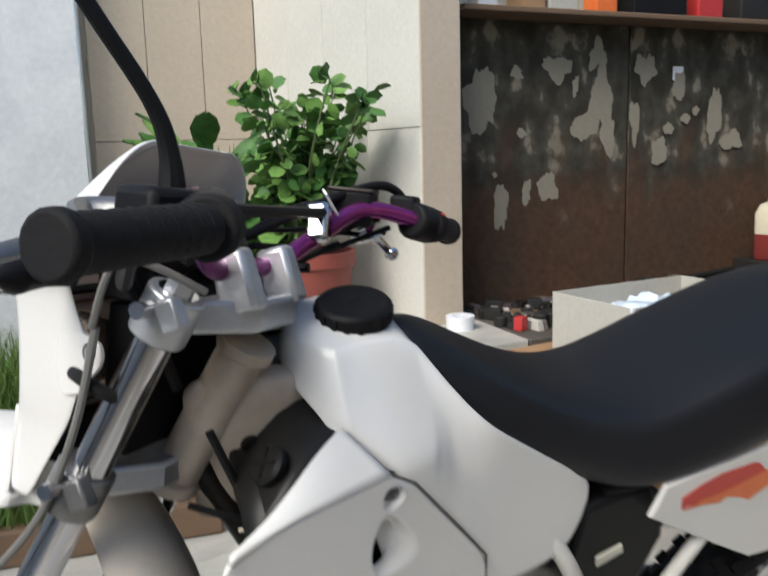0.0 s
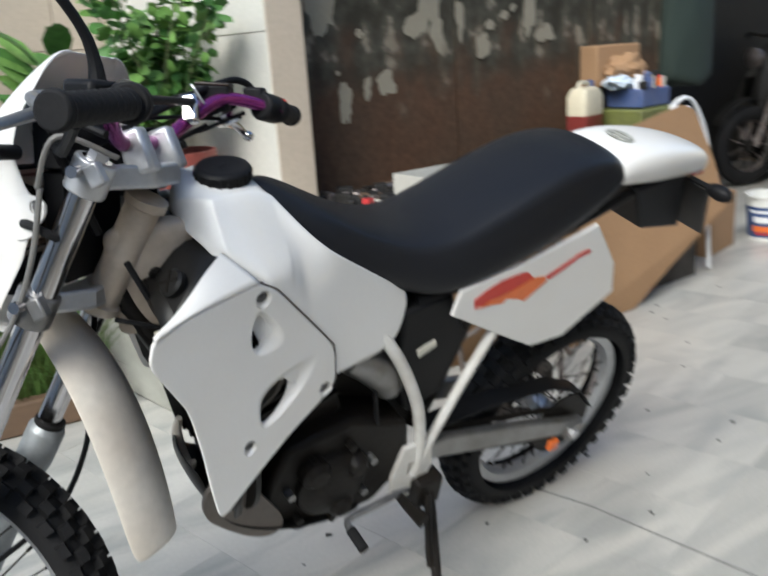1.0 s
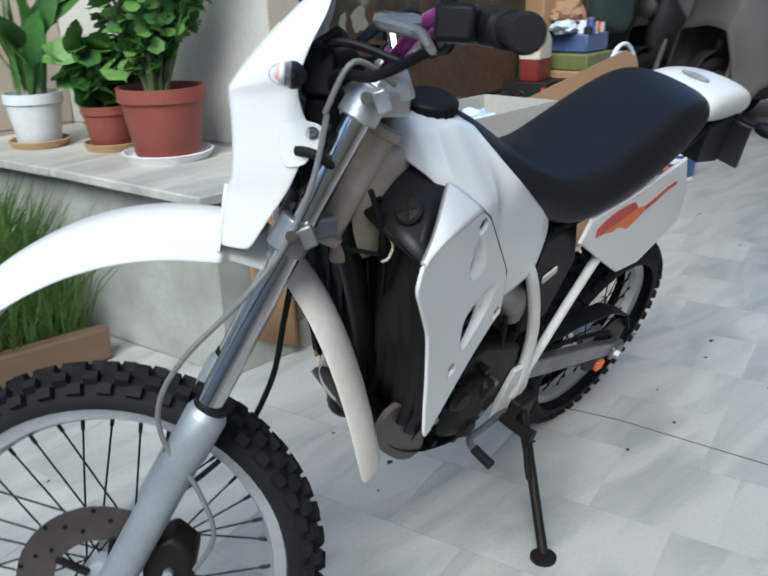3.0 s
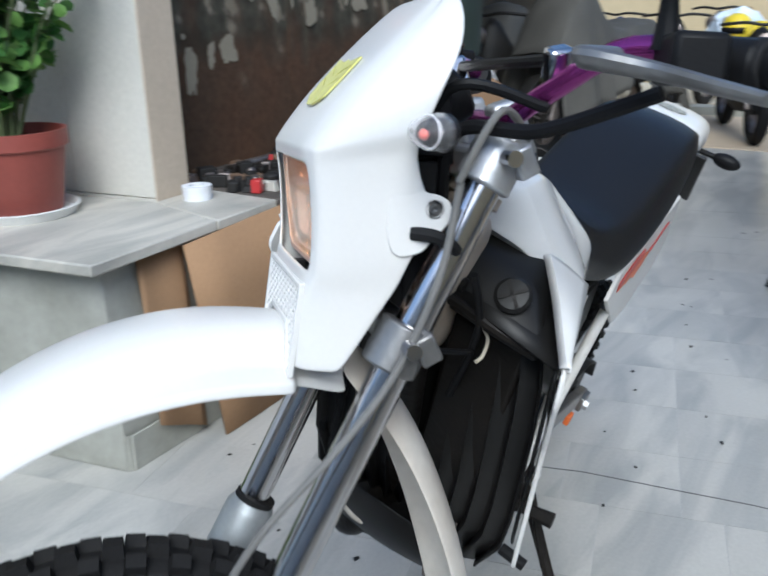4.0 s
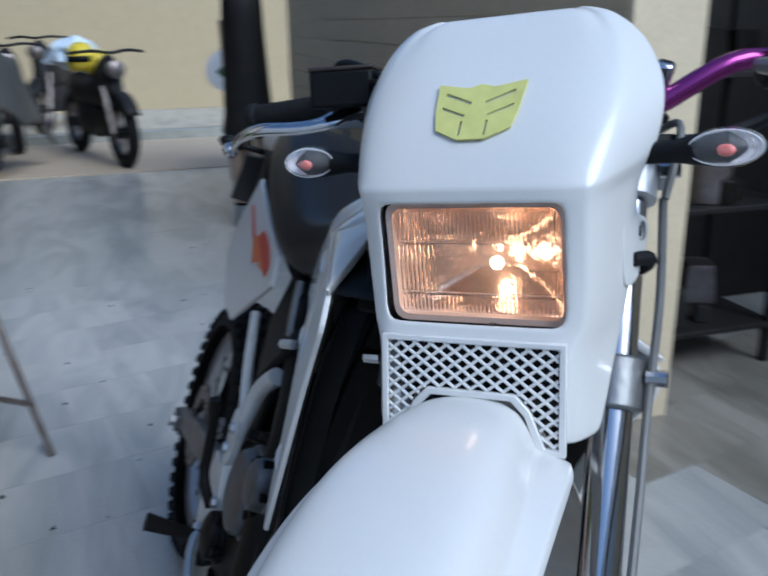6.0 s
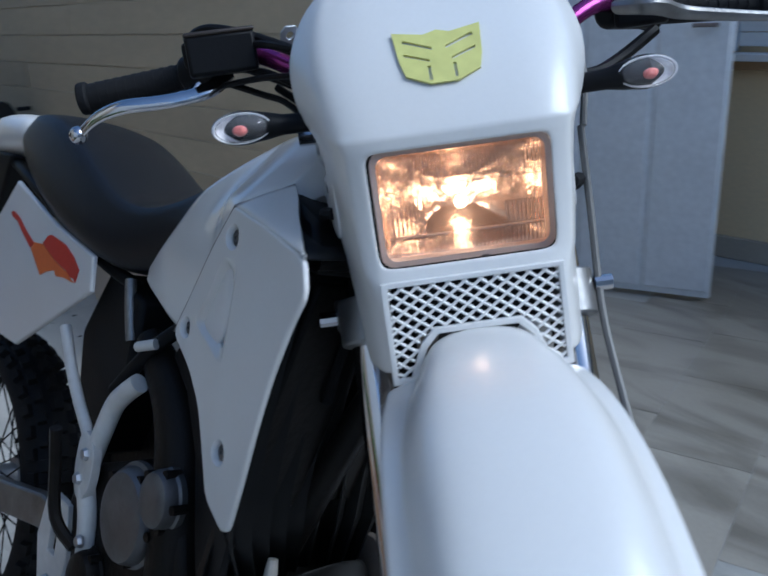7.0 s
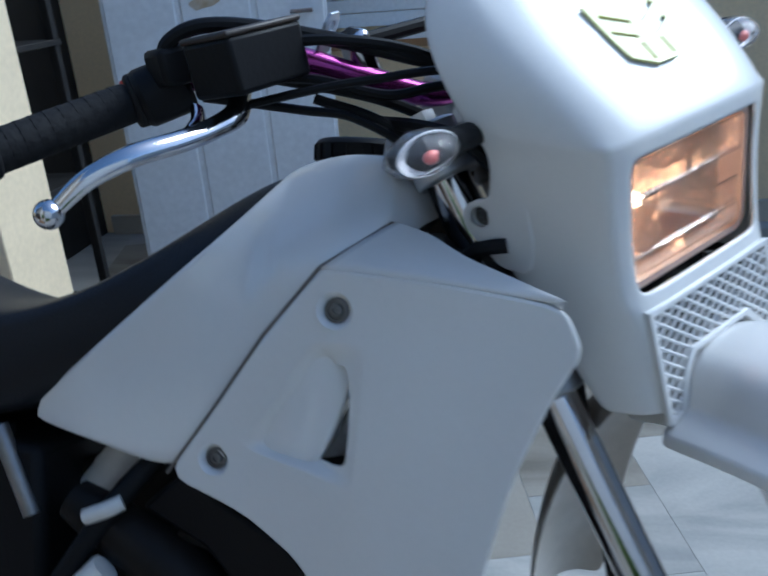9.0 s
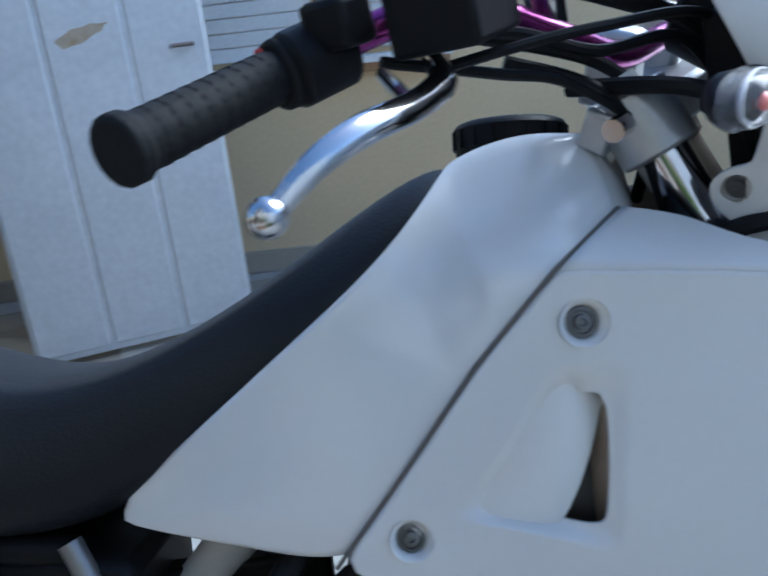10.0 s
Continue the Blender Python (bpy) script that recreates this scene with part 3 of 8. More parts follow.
# frame: steering head, down tube, rails
bm = bmesh.new()
tube(bm, [(-0.985, 0, 0.93), (-0.980, 0, 0.942), (-0.978, 0, 0.944), (-0.912, 0, 1.086), (-0.910, 0, 1.088), (-0.905, 0, 1.10)], [0.031, 0.031, 0.026, 0.026, 0.031, 0.031], 16, 1)
part("steering_head", bm, CREAM, bike, "stained cream steering head")
for pts, r, m in (([(-0.96, 0, 0.97), (-0.86, 0, 0.76), (-0.78, 0, 0.56), (-0.72, 0, 0.42), (-0.60, 0, 0.37), (-0.42, 0, 0.38)], 0.02, ENGINE),
                  ([(-0.95, 0, 1.03), (-0.75, 0, 0.98), (-0.55, 0, 0.84), (-0.42, 0, 0.70)], 0.02, FRAMEW),
                  ([(-0.57, -0.07, 0.86), (-0.51, -0.095, 0.79), (-0.455, -0.105, 0.70), (-0.405, -0.11, 0.58), (-0.385, -0.11, 0.45), (-0.40, -0.10, 0.36)], 0.013, FRAMEW),
                  ([(-0.245, -0.105, 0.74), (-0.30, -0.108, 0.63), (-0.37, -0.112, 0.47), (-0.385, -0.11, 0.40)], 0.0105, FRAMEW),
                  ([(-0.60, 0.06, 0.84), (-0.55, 0.095, 0.78), (-0.495, 0.113, 0.70)], 0.0105, BLACK), ([(-0.549, 0.108, 0.728), (-0.525, 0.113, 0.705), (-0.505, 0.115, 0.68), (-0.488, 0.117, 0.63), (-0.474, 0.118, 0.583), (-0.474, 0.118, 0.55), (-0.496, 0.118, 0.50), (-0.50, 0.11, 0.38)], 0.0145, FRAMEW), ([(-0.566, 0.104, 0.788), (-0.552, 0.110, 0.782), (-0.532, 0.110, 0.775)], 0.0075, FRAMEW),
                  ([(-0.300, 0.108, 0.745), (-0.346, 0.110, 0.692), (-0.396, 0.112, 0.65), (-0.440, 0.114, 0.62), (-0.468, 0.116, 0.59)], 0.009, FRAMEW), ([(-0.425, 0.080, 0.85), (-0.442, 0.082, 0.81), (-0.458, 0.08, 0.765)], 0.009, DALLOY),
                  ([(-0.43, -0.07, 0.84), (-0.30, -0.085, 0.87), (0.0, -0.08, 0.95), (0.20, -0.05, 0.98)], 0.011, BLACK),
                  ([(-0.43, 0.07, 0.84), (-0.30, 0.085, 0.87), (0.0, 0.08, 0.95), (0.20, 0.05, 0.98)], 0.011, BLACK)):
    bm = bmesh.new()
    tube(bm, pts, r, 12, 6)
    part("frame_tube", bm, m, bike, "scuffed white-painted frame tube" if m is FRAMEW else "")
for side in (-1, 1):
    bm = plate([(-0.43, 0.50), (-0.36, 0.50), (-0.345, 0.42), (-0.37, 0.35), (-0.44, 0.35), (-0.45, 0.42)], [[(-0.41, 0.45), (-0.385, 0.45), (-0.385, 0.41), (-0.41, 0.41)]], lambda a, b, d, s=side: (a, s * (0.118 - d), b), 0.012)
    part("pivot_plate", bm, FRAMEW, bike, bevel=0.002)

bm = plate(soften([(-0.455, 0.635), (-0.50, 0.625), (-0.505, 0.565), (-0.488, 0.53), (-0.462, 0.535), (-0.45, 0.58)], 2), [], lambda a, b, d: (a, 0.131 - d, b), 0.014)
joint = part("frame_gusset", bm, FRAMEW, bike, "scuffed white gusset at the frame joint", bevel=0.003)
for u, w in ((-0.482, 0.602), (-0.472, 0.562), (-0.508, 0.482)):
    bm = bmesh.new()
    lathe(bm, [(0.0095, 0.0), (0.0095, 0.004), (0.0075, 0.009), (0.0, 0.0095)], 6, pose(u, 0.129, w, -90, 0, 0), cap=False)
    part("bolt", bm, ALLOY, joint, "bright hexagon bolt", smooth=False)

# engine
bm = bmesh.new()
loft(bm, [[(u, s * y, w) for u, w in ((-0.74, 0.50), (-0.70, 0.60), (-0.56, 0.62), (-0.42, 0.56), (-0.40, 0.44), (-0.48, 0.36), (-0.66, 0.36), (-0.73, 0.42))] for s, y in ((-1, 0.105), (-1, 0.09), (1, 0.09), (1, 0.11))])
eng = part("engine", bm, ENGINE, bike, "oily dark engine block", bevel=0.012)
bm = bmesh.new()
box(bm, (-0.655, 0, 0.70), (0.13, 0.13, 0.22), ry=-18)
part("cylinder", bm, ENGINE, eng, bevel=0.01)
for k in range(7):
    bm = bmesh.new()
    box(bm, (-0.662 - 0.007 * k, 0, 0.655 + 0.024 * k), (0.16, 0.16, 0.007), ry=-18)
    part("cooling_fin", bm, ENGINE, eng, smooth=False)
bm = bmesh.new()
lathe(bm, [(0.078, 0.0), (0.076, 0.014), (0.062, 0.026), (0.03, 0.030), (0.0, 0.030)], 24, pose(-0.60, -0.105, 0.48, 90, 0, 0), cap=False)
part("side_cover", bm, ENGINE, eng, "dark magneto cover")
for k in range(7):
    bm = bmesh.new()
    a = k * math.tau / 7 + 0.3
    cyl(bm, (-0.60 + 0.094 * math.cos(a), -0.103, 0.48 + 0.094 * math.sin(a)), (-0.60 + 0.094 * math.cos(a), -0.125, 0.48 + 0.094 * math.sin(a)), 0.0085, 8)
    part("cover_bolt", bm, ENGINE if k % 3 else DALLOY, eng)
for u, w, r in ((-0.645, 0.535, 0.032), (-0.555, 0.52, 0.026), (-0.58, 0.425, 0.03)):
    bm = bmesh.new()
    lathe(bm, [(r, 0.0), (r * 0.95, 0.022), (r * 0.6, 0.034), (0.0, 0.036)], 14, pose(u, -0.108, w, 90, 0, 0), cap=False)
    part("boss", bm, ENGINE, eng, "oily dark boss on the cover")
bm = bmesh.new()
tube(bm, [(-0.56, -0.06, 0.74), (-0.50, -0.07, 0.70), (-0.46, -0.065, 0.64)], [0.03, 0.038, 0.03], 14, 4)
carb = part("carburettor", bm, DALLOY, bike, "grimy carburettor")
bm = bmesh.new()
tube(bm, [(-0.51, -0.085, 0.68), (-0.50, -0.10, 0.58), (-0.47, -0.09, 0.45)], 0.005, 8, 5)
part("overflow_hose", bm, BLACK, carb)
CASE = mat("case_alloy", (0.19, 0.19, 0.195), 0.40, 0.6, alt=(0.075, 0.07, 0.065), scale=20, amount=0.8, bump=0.1, bump_scale=140)
for (u, w, r) in ((-0.603, 0.560, 0.058), (-0.672, 0.612, 0.034), (-0.52, 0.43, 0.036)):
    bm = bmesh.new()
    lathe(bm, [(r * 1.10, 0.0), (r * 1.09, 0.008), (r * 1.01, 0.011), (r * 0.99, 0.020), (r * 0.90, 0.0285), (r * 0.70, 0.033), (r * 0.35, 0.0345), (0.0, 0.035)], 32, pose(u, 0.105, w, -90, 0, 0) @ Matrix.Diagonal((1, 1.15, 1, 1)), cap=False)
    part("side_cover", bm, CASE if u < -0.55 else ENGINE, eng, "dull silver clutch cover" if u < -0.55 else "")
    for k in range(5):
        bm = bmesh.new()
        a = k * math.tau / 5 + u
        cyl(bm, (u + (r + 0.004) * math.cos(a), 0.106, w + (r + 0.004) * math.sin(a)), (u + (r + 0.004) * math.cos(a), 0.128, w + (r + 0.004) * math.sin(a)), 0.0065, 8)
        part("cover_bolt", bm, ENGINE, eng)
# carburettor box and black side cover below the seat
bm = plate([(-0.47, 0.83), (-0.36, 0.85), (-0.30, 0.74), (-0.33, 0.60), (-0.42, 0.57), (-0.47, 0.70)], [], lambda a, b, d: (a, -0.088 + d, b), 0.17)
abox = part("air_box", bm, BLACK, bike, "black air box below the seat", bevel=0.01)
bm = plate([(-0.425, 0.735), (-0.385, 0.75), (-0.38, 0.735), (-0.42, 0.718)], [], lambda a, b, d: (a, -0.094 + d, b), 0.004)
part("sticker", bm, mat("pale_sticker", (0.6, 0.58, 0.5), 0.5), abox, "small pale sticker")

# plain near-black sheet closing the gap behind the engine
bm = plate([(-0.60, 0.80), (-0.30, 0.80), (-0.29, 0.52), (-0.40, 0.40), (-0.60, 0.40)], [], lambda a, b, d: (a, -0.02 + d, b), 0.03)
part("inner_panel", bm, ENGINE, bike, "near-black panel closing the gap behind the engine", bevel=0.004)
# exhaust: a fat loop in front of the engine, rising inside the right shroud
bm = bmesh.new()
tube(bm, [(-0.68, 0.0, 0.67), (-0.72, 0.0, 0.64), (-0.75, 0.02, 0.56), (-0.77, 0.04, 0.48), (-0.755, 0.06, 0.43), (-0.71, 0.075, 0.41), (-0.69, 0.085, 0.46), (-0.67, 0.085, 0.58), (-0.62, 0.08, 0.70), (-0.50, 0.075, 0.78)],
     [0.022, 0.026, 0.032, 0.036, 0.038, 0.040, 0.040, 0.040, 0.035, 0.02], 16, 6)
exh = part("exhaust_chamber", bm, ENGINE, bike, "rusty black expansion chamber")
bm = bmesh.new()
tube(bm, [(-0.752, 0.023, 0.55), (-0.757, 0.027, 0.535)], [0.036, 0.037], 16, 1)
part("weld_band", bm, ENGINE, exh, "scuffed weld band")
# black inner guard along the rear edge of the right shroud
GUARD = [(-0.62, 0.815), (-0.66, 0.79), (-0.72, 0.76), (-0.765, 0.71), (-0.80, 0.655), (-0.84, 0.63), (-0.82, 0.55), (-0.77, 0.50), (-0.735, 0.58), (-0.70, 0.68), (-0.64, 0.745), (-0.57, 0.775)]
bm = plate(GUARD, [], lambda a, b, d: (a, side_v(a, b) - 0.020 - d, b), 0.012)
part("inner_guard", bm, BLACK, bike, "glossy black guard behind the right shroud", bevel=0.005)
bm = plate(soften([(-0.86, 0.60), (-0.80, 0.60), (-0.735, 0.50), (-0.70, 0.44), (-0.715, 0.405), (-0.76, 0.415), (-0.82, 0.47), (-0.87, 0.53)], 2), [], lambda a, b, d: (a, -0.12 + d, b), 0.012)
part("mud_flap", bm, BROWNF, bike, "brown rubber flap below the shroud", bevel=0.004)
bm = bmesh.new()
loft(bm, [[(-0.872 + v * v, v * 0.45 - 0.02, 0.60 - abs(v) * 0.1), (-0.866 + v * v, v * 0.8 - 0.015, 0.545 - abs(v) * 0.05), (-0.815, v * 0.95 - 0.005, 0.455 + abs(v) * 0.15), (-0.68, v, 0.355 + abs(v) * 0.3), (-0.50, v, 0.345 + abs(v) * 0.2)] for v in (-0.13, -0.07, 0, 0.07, 0.13)], closed=False)
part("skid_plate", bm, LOUVRE, bike, "black skid plate", solid=0.006, sub=2)

# seat
def seat_ring(u, top, hw, low, hl, skirt=0.98):
    half = [(0, top), (hw * 0.6, top - 0.002), (hw * 1.02, top - 0.011), (hl, top * 0.35 + low * 0.65), (hl * skirt, low), (hl * 0.5, low - 0.004)]
    k = min(1.0, max(0.0, (-0.2 - u) / 0.3))
    return [(u, v + k * mid_v(w), w) for v, w in half] + [(u, -v + k * mid_v(w), w) for v, w in reversed(half[1:])]


bm = bmesh.new()
loft(bm, [seat_ring(-0.735, 1.092, 0.022, 1.066, 0.034), seat_ring(-0.70, 1.087, 0.036, 1.04, 0.058), seat_ring(-0.64, 1.054, 0.05, 0.985, 0.085), seat_ring(-0.56, 1.006, 0.068, 0.915, 0.090, 0.92),
          seat_ring(-0.48, 0.972, 0.085, 0.872, 0.102, 0.72), seat_ring(-0.41, 0.966, 0.095, 0.855, 0.118, 0.92), seat_ring(-0.33, 0.992, 0.10, 0.872, 0.124), seat_ring(-0.22, 1.042, 0.10, 0.892, 0.124),
          seat_ring(-0.12, 1.077, 0.097, 0.925, 0.12), seat_ring(-0.04, 1.083, 0.092, 0.96, 0.112), seat_ring(0.03, 1.072, 0.085, 1.0, 0.10), seat_ring(0.055, 1.05, 0.075, 1.02, 0.088)])
lay = bm.edges.layers.float.new("crease_edge")
bm.verts.ensure_lookup_table()
for i in range(2, 10):
    for q in (2, 9):
        bm.edges.get((bm.verts[i * 11 + q], bm.verts[(i + 1) * 11 + q]))[lay] = 0.5
part("seat", bm, SEAT, bike, "long black vinyl seat dipping towards the tank", sub=2)

# side panels with the brush-stroke decal
PANEL = [(-0.378, 0.818), (-0.367, 0.871), (-0.214, 0.897), (-0.028, 0.945), (0.062, 0.836), (0.09, 0.755), (-0.034, 0.668), (-0.131, 0.669), (-0.216, 0.719)]
STROKE = [(-0.325, 0.82), (-0.331, 0.842), (-0.305, 0.858), (-0.268, 0.871), (-0.212, 0.877), (-0.20, 0.873), (-0.184, 0.858), (-0.20, 0.853), (-0.235, 0.842), (-0.262, 0.836), (-0.29, 0.832), (-0.305, 0.825), (-0.318, 0.826)]
STROKE2 = [(-0.319, 0.819), (-0.306, 0.8235), (-0.29, 0.8305), (-0.262, 0.8345), (-0.235, 0.8405), (-0.20, 0.8515), (-0.184, 0.8565), (-0.15, 0.853), (-0.143, 0.84), (-0.165, 0.825), (-0.195, 0.806), (-0.215, 0.816), (-0.245, 0.824), (-0.255, 0.816), (-0.285, 0.82)]
TAILS = [(-0.149, 0.852), (-0.11, 0.866), (-0.07, 0.884), (-0.04, 0.891), (-0.03, 0.887), (-0.036, 0.881), (-0.065, 0.876), (-0.10, 0.858), (-0.138, 0.842)]
for side in (-1, 1):
    def pv(a, b, d, s=side):
        return (a, s * (0.117 - 0.12 * (b - 0.8) ** 2 - d), b)

    pan = part("side_panel", plate(PANEL, [], pv, 0.007, 0.004), WHITE, bike, "white side panel with a red and orange stroke", smooth=False)
    for nm, loop, m in (("red_stroke", STROKE, RED), ("orange_stroke", STROKE2, ORANGE), ("thin_stroke", TAILS, RED)):
        part("decal", plate(loop, [], lambda a, b, d, s=side: (a, s * (0.1185 - 0.12 * (b - 0.8) ** 2 - d), b), 0.0012), m, pan, nm.replace("_", " ") + " decal", smooth=False)

# tail fender
def tail_ring(u, top, hw, drop):
    half = [(0, top), (hw * 0.55, top - 0.002), (hw * 0.9, top - 0.012), (hw, top - drop * 0.5), (hw * 0.86, top - drop)]
    return [(u, v, w) for v, w in half] + [(u, -v, w) for v, w in reversed(half[1:])]


bm = bmesh.new()
loft(bm, [tail_ring(0.0, 1.058, 0.095, 0.07), tail_ring(0.06, 1.072, 0.098, 0.085), tail_ring(0.16, 1.072, 0.095, 0.10), tail_ring(0.27, 1.056, 0.08, 0.09), tail_ring(0.36, 1.03, 0.062, 0.07), tail_ring(0.41, 1.008, 0.045, 0.045)])
tail = part("tail_fender", bm, WHITE, bike, "white tail fender", sub=2)
bm = plate([(0.105 + 0.024 * math.cos(k * math.tau / 18), 0.034 * math.sin(k * math.tau / 18)) for k in range(18)], [[(0.092, -0.018), (0.099, -0.018), (0.099, 0.018), (0.092, 0.018)], [(0.108, -0.02), (0.115, -0.02), (0.115, 0.016), (0.108, 0.016)]], lambda a, b, d: (a, b, 1.0738 - 1.4 * b * b - d), 0.0015)
part("tail_mark", bm, mat("dark_mark", (0.16, 0.16, 0.13), 0.5, alt=(0.5, 0.5, 0.45), scale=60, amount=0.9), tail, "dark worn maker's mark", smooth=False)
bm = bmesh.new()
loft(bm, [[(0.10, s * 0.085, 0.985), (0.30, s * 0.06, 0.985), (0.36, s * 0.05, 0.83), (0.20, s * 0.06, 0.86)] for s in (-1, 1)])
inner = part("mudguard", bm, BLACK, bike, "black inner mudguard and plate holder", bevel=0.006)
bm = bmesh.new()
box(bm, (0.385, 0, 0.885), (0.012, 0.18, 0.13), ry=-18)
part("number_plate", bm, mat("plate_back", (0.03, 0.03, 0.03), 0.5), inner, "dark back of a number plate", bevel=0.003)
bm = bmesh.new()
box(bm, (0.375, 0, 0.975), (0.045, 0.085, 0.04))
part("tail_light", bm, mat("red_lens", (0.4, 0.02, 0.02), 0.2), inner, "red tail light", bevel=0.008)
for side in (-1, 1):
    bm = bmesh.new()
    cyl(bm, (0.33, side * 0.05, 0.965), (0.33, side * 0.11, 0.965), 0.007, 8)
    ind = part("rear_indicator", bm, BLACK, bike, "small black rear indicator")
    bm = bmesh.new()
    bmesh.ops.create_uvsphere(bm, u_segments=14, v_segments=8, radius=1)
    bmesh.ops.transform(bm, matrix=pose(0.33, side * 0.135, 0.965) @ Matrix.Diagonal((0.018, 0.034, 0.018, 1)), verts=bm.verts)
    part("lens", bm, BLACK, ind)


# ---- wheels ----
DISCM = mat("browned_steel", (0.13, 0.11, 0.10), 0.35, 0.7, alt=(0.06, 0.05, 0.045), scale=14, amount=0.8)


def make_wheel(name, M, R, half, rim_r, spokes, disc_side, disc_r):
    """A spoked wheel round the y axis of M: the rim carries the tyre, hub, spokes and disc."""
    bm = bmesh.new()
    lathe(bm, [(rim_r - 0.012, -0.02), (rim_r + 0.008, -0.026), (rim_r + 0.012, -0.022), (rim_r, -0.012), (rim_r - 0.016, 0.0), (rim_r, 0.012), (rim_r + 0.012, 0.022), (rim_r + 0.008, 0.026), (rim_r - 0.012, 0.02), (rim_r - 0.022, 0.0), (rim_r - 0.012, -0.02)], 56, ROUND_Y, cap=False)
    rim = part(name, bm, ALLOY, bike, "spoked alloy wheel with a knobbly tyre", M)
    prof = []
    for k in range(13):
        a = radians(-105 + 210 * k / 12)
        prof.append((R - 0.016 - half * 0.95 + half * 0.95 * math.cos(a) if abs(a) < 1.6 else rim_r + 0.012, half * math.sin(a)))
    bm = bmesh.new()
    lathe(bm, prof, 64, ROUND_Y, cap=False)
    tyre = part("tyre", bm, RUBBER, rim, "black rubber tyre", M)
    n = round(math.tau * R / 0.048)
    bm = bmesh.new()
    for k in range(n):
        a = k * math.tau / n
        rows = ((0.0, 0.0, 0.020), (0.5, 0.5, 0.018), (-0.5, 0.5, 0.018), (0.88, 0.0, 0.018), (-0.88, 0.0, 0.018))
        for off, shift, wd in rows:
            th = off * radians(62)
            b2 = bmesh.new()
            box(b2, (0, 0, 0), (0.024, wd, 0.016), taper=0.85)
            c = R - 0.016 - half * 0.95
            T = Matrix.Rotation(a + shift * math.tau / n, 4, "Y") @ Matrix.Translation((0, 0, c)) @ Matrix.Rotation(-th, 4, "X") @ Matrix.Translation((0, 0, half * 0.95 + 0.006))
            me = bpy.data.meshes.new("knob")
            bmesh.ops.transform(b2, matrix=T, verts=b2.verts)
            b2.to_mesh(me)
            b2.free()
            bm.from_mesh(me)
            bpy.data.meshes.remove(me)
    tr = part("tread", bm, RUBBER, tyre, "", M, smooth=False)
    tr["kind"] = "stuff"
    bm = bmesh.new()
    lathe(bm, [(0.02, -0.065), (0.035, -0.06), (0.04, -0.035), (0.026, -0.03), (0.026, 0.03), (0.04, 0.035), (0.035, 0.06), (0.02, 0.065)], 24, ROUND_Y)
    hub = part("hub", bm, ALLOY, rim, "alloy hub", M)
    laced = {}
    for k in range(spokes):
        s, lean = (1 if k % 2 else -1), (1 if (k // 2) % 2 else -1)
        F = M @ Matrix.Rotation(k * math.tau / spokes, 4, "Y")
        if (s, lean) not in laced:
            bm = bmesh.new()
            a = lean * radians(62)
            hub_end, rim_end = Vector((0.037 * math.cos(a), s * 0.033, 0.037 * math.sin(a))), Vector((rim_r - 0.016, s * 0.003, 0))
            tube(bm, [hub_end, rim_end], 0.0017, 6, 1)
            tube(bm, [rim_end.lerp(hub_end, 0.085), rim_end], 0.0032, 6, 1)
            sp = part("spoke", bm, ENGINE, rim)
            laced[(s, lean)] = sp.data
        else:
            sp = new("spoke", laced[(s, lean)])
            sp.parent = rim
        sp.matrix_local = F
    if disc_r:
        bm = bmesh.new()
        lathe(bm, [(disc_r * 0.58, -0.002), (disc_r, -0.002), (disc_r, 0.002), (disc_r * 0.58, 0.002), (disc_r * 0.58, -0.002)], 48, Matrix.Translation((0, disc_side * 0.062, 0)) @ ROUND_Y, cap=False)
        disc = part("brake_disc", bm, DISCM, rim, "drilled steel brake disc", M)
        for k in range(5):
            bm = bmesh.new()
            tube(bm, [(0.03, disc_side * 0.062, 0), (disc_r * 0.62, disc_side * 0.062, 0.01)], 0.007, 6, 1)
            part("disc_arm", bm, ENGINE, disc, "", M @ Matrix.Rotation(k * math.tau / 5, 4, "Y"))
        for k in range(30):
            a = k * math.tau / 30
            bm = bmesh.new()
            lathe(bm, [(0.004, -0.0028), (0.004, 0.0028)], 8, Matrix.Translation((math.cos(a) * disc_r * (0.72 + 0.12 * (k % 3)), disc_side * 0.062, math.sin(a) * disc_r * (0.72 + 0.12 * (k % 3)))) @ ROUND_Y)
            part("drill_hole", bm, BLACK, disc, "", M)
    return rim


make_wheel("rear_wheel", Matrix.Translation((0.12, 0, 0.318)), 0.318, 0.056, 0.232, 32, 1, 0.10)
make_wheel("front_wheel", STEER @ Matrix.Translation((-1.295, 0, 0.375)), 0.345, 0.042, 0.272, 36, -1, 0.134)

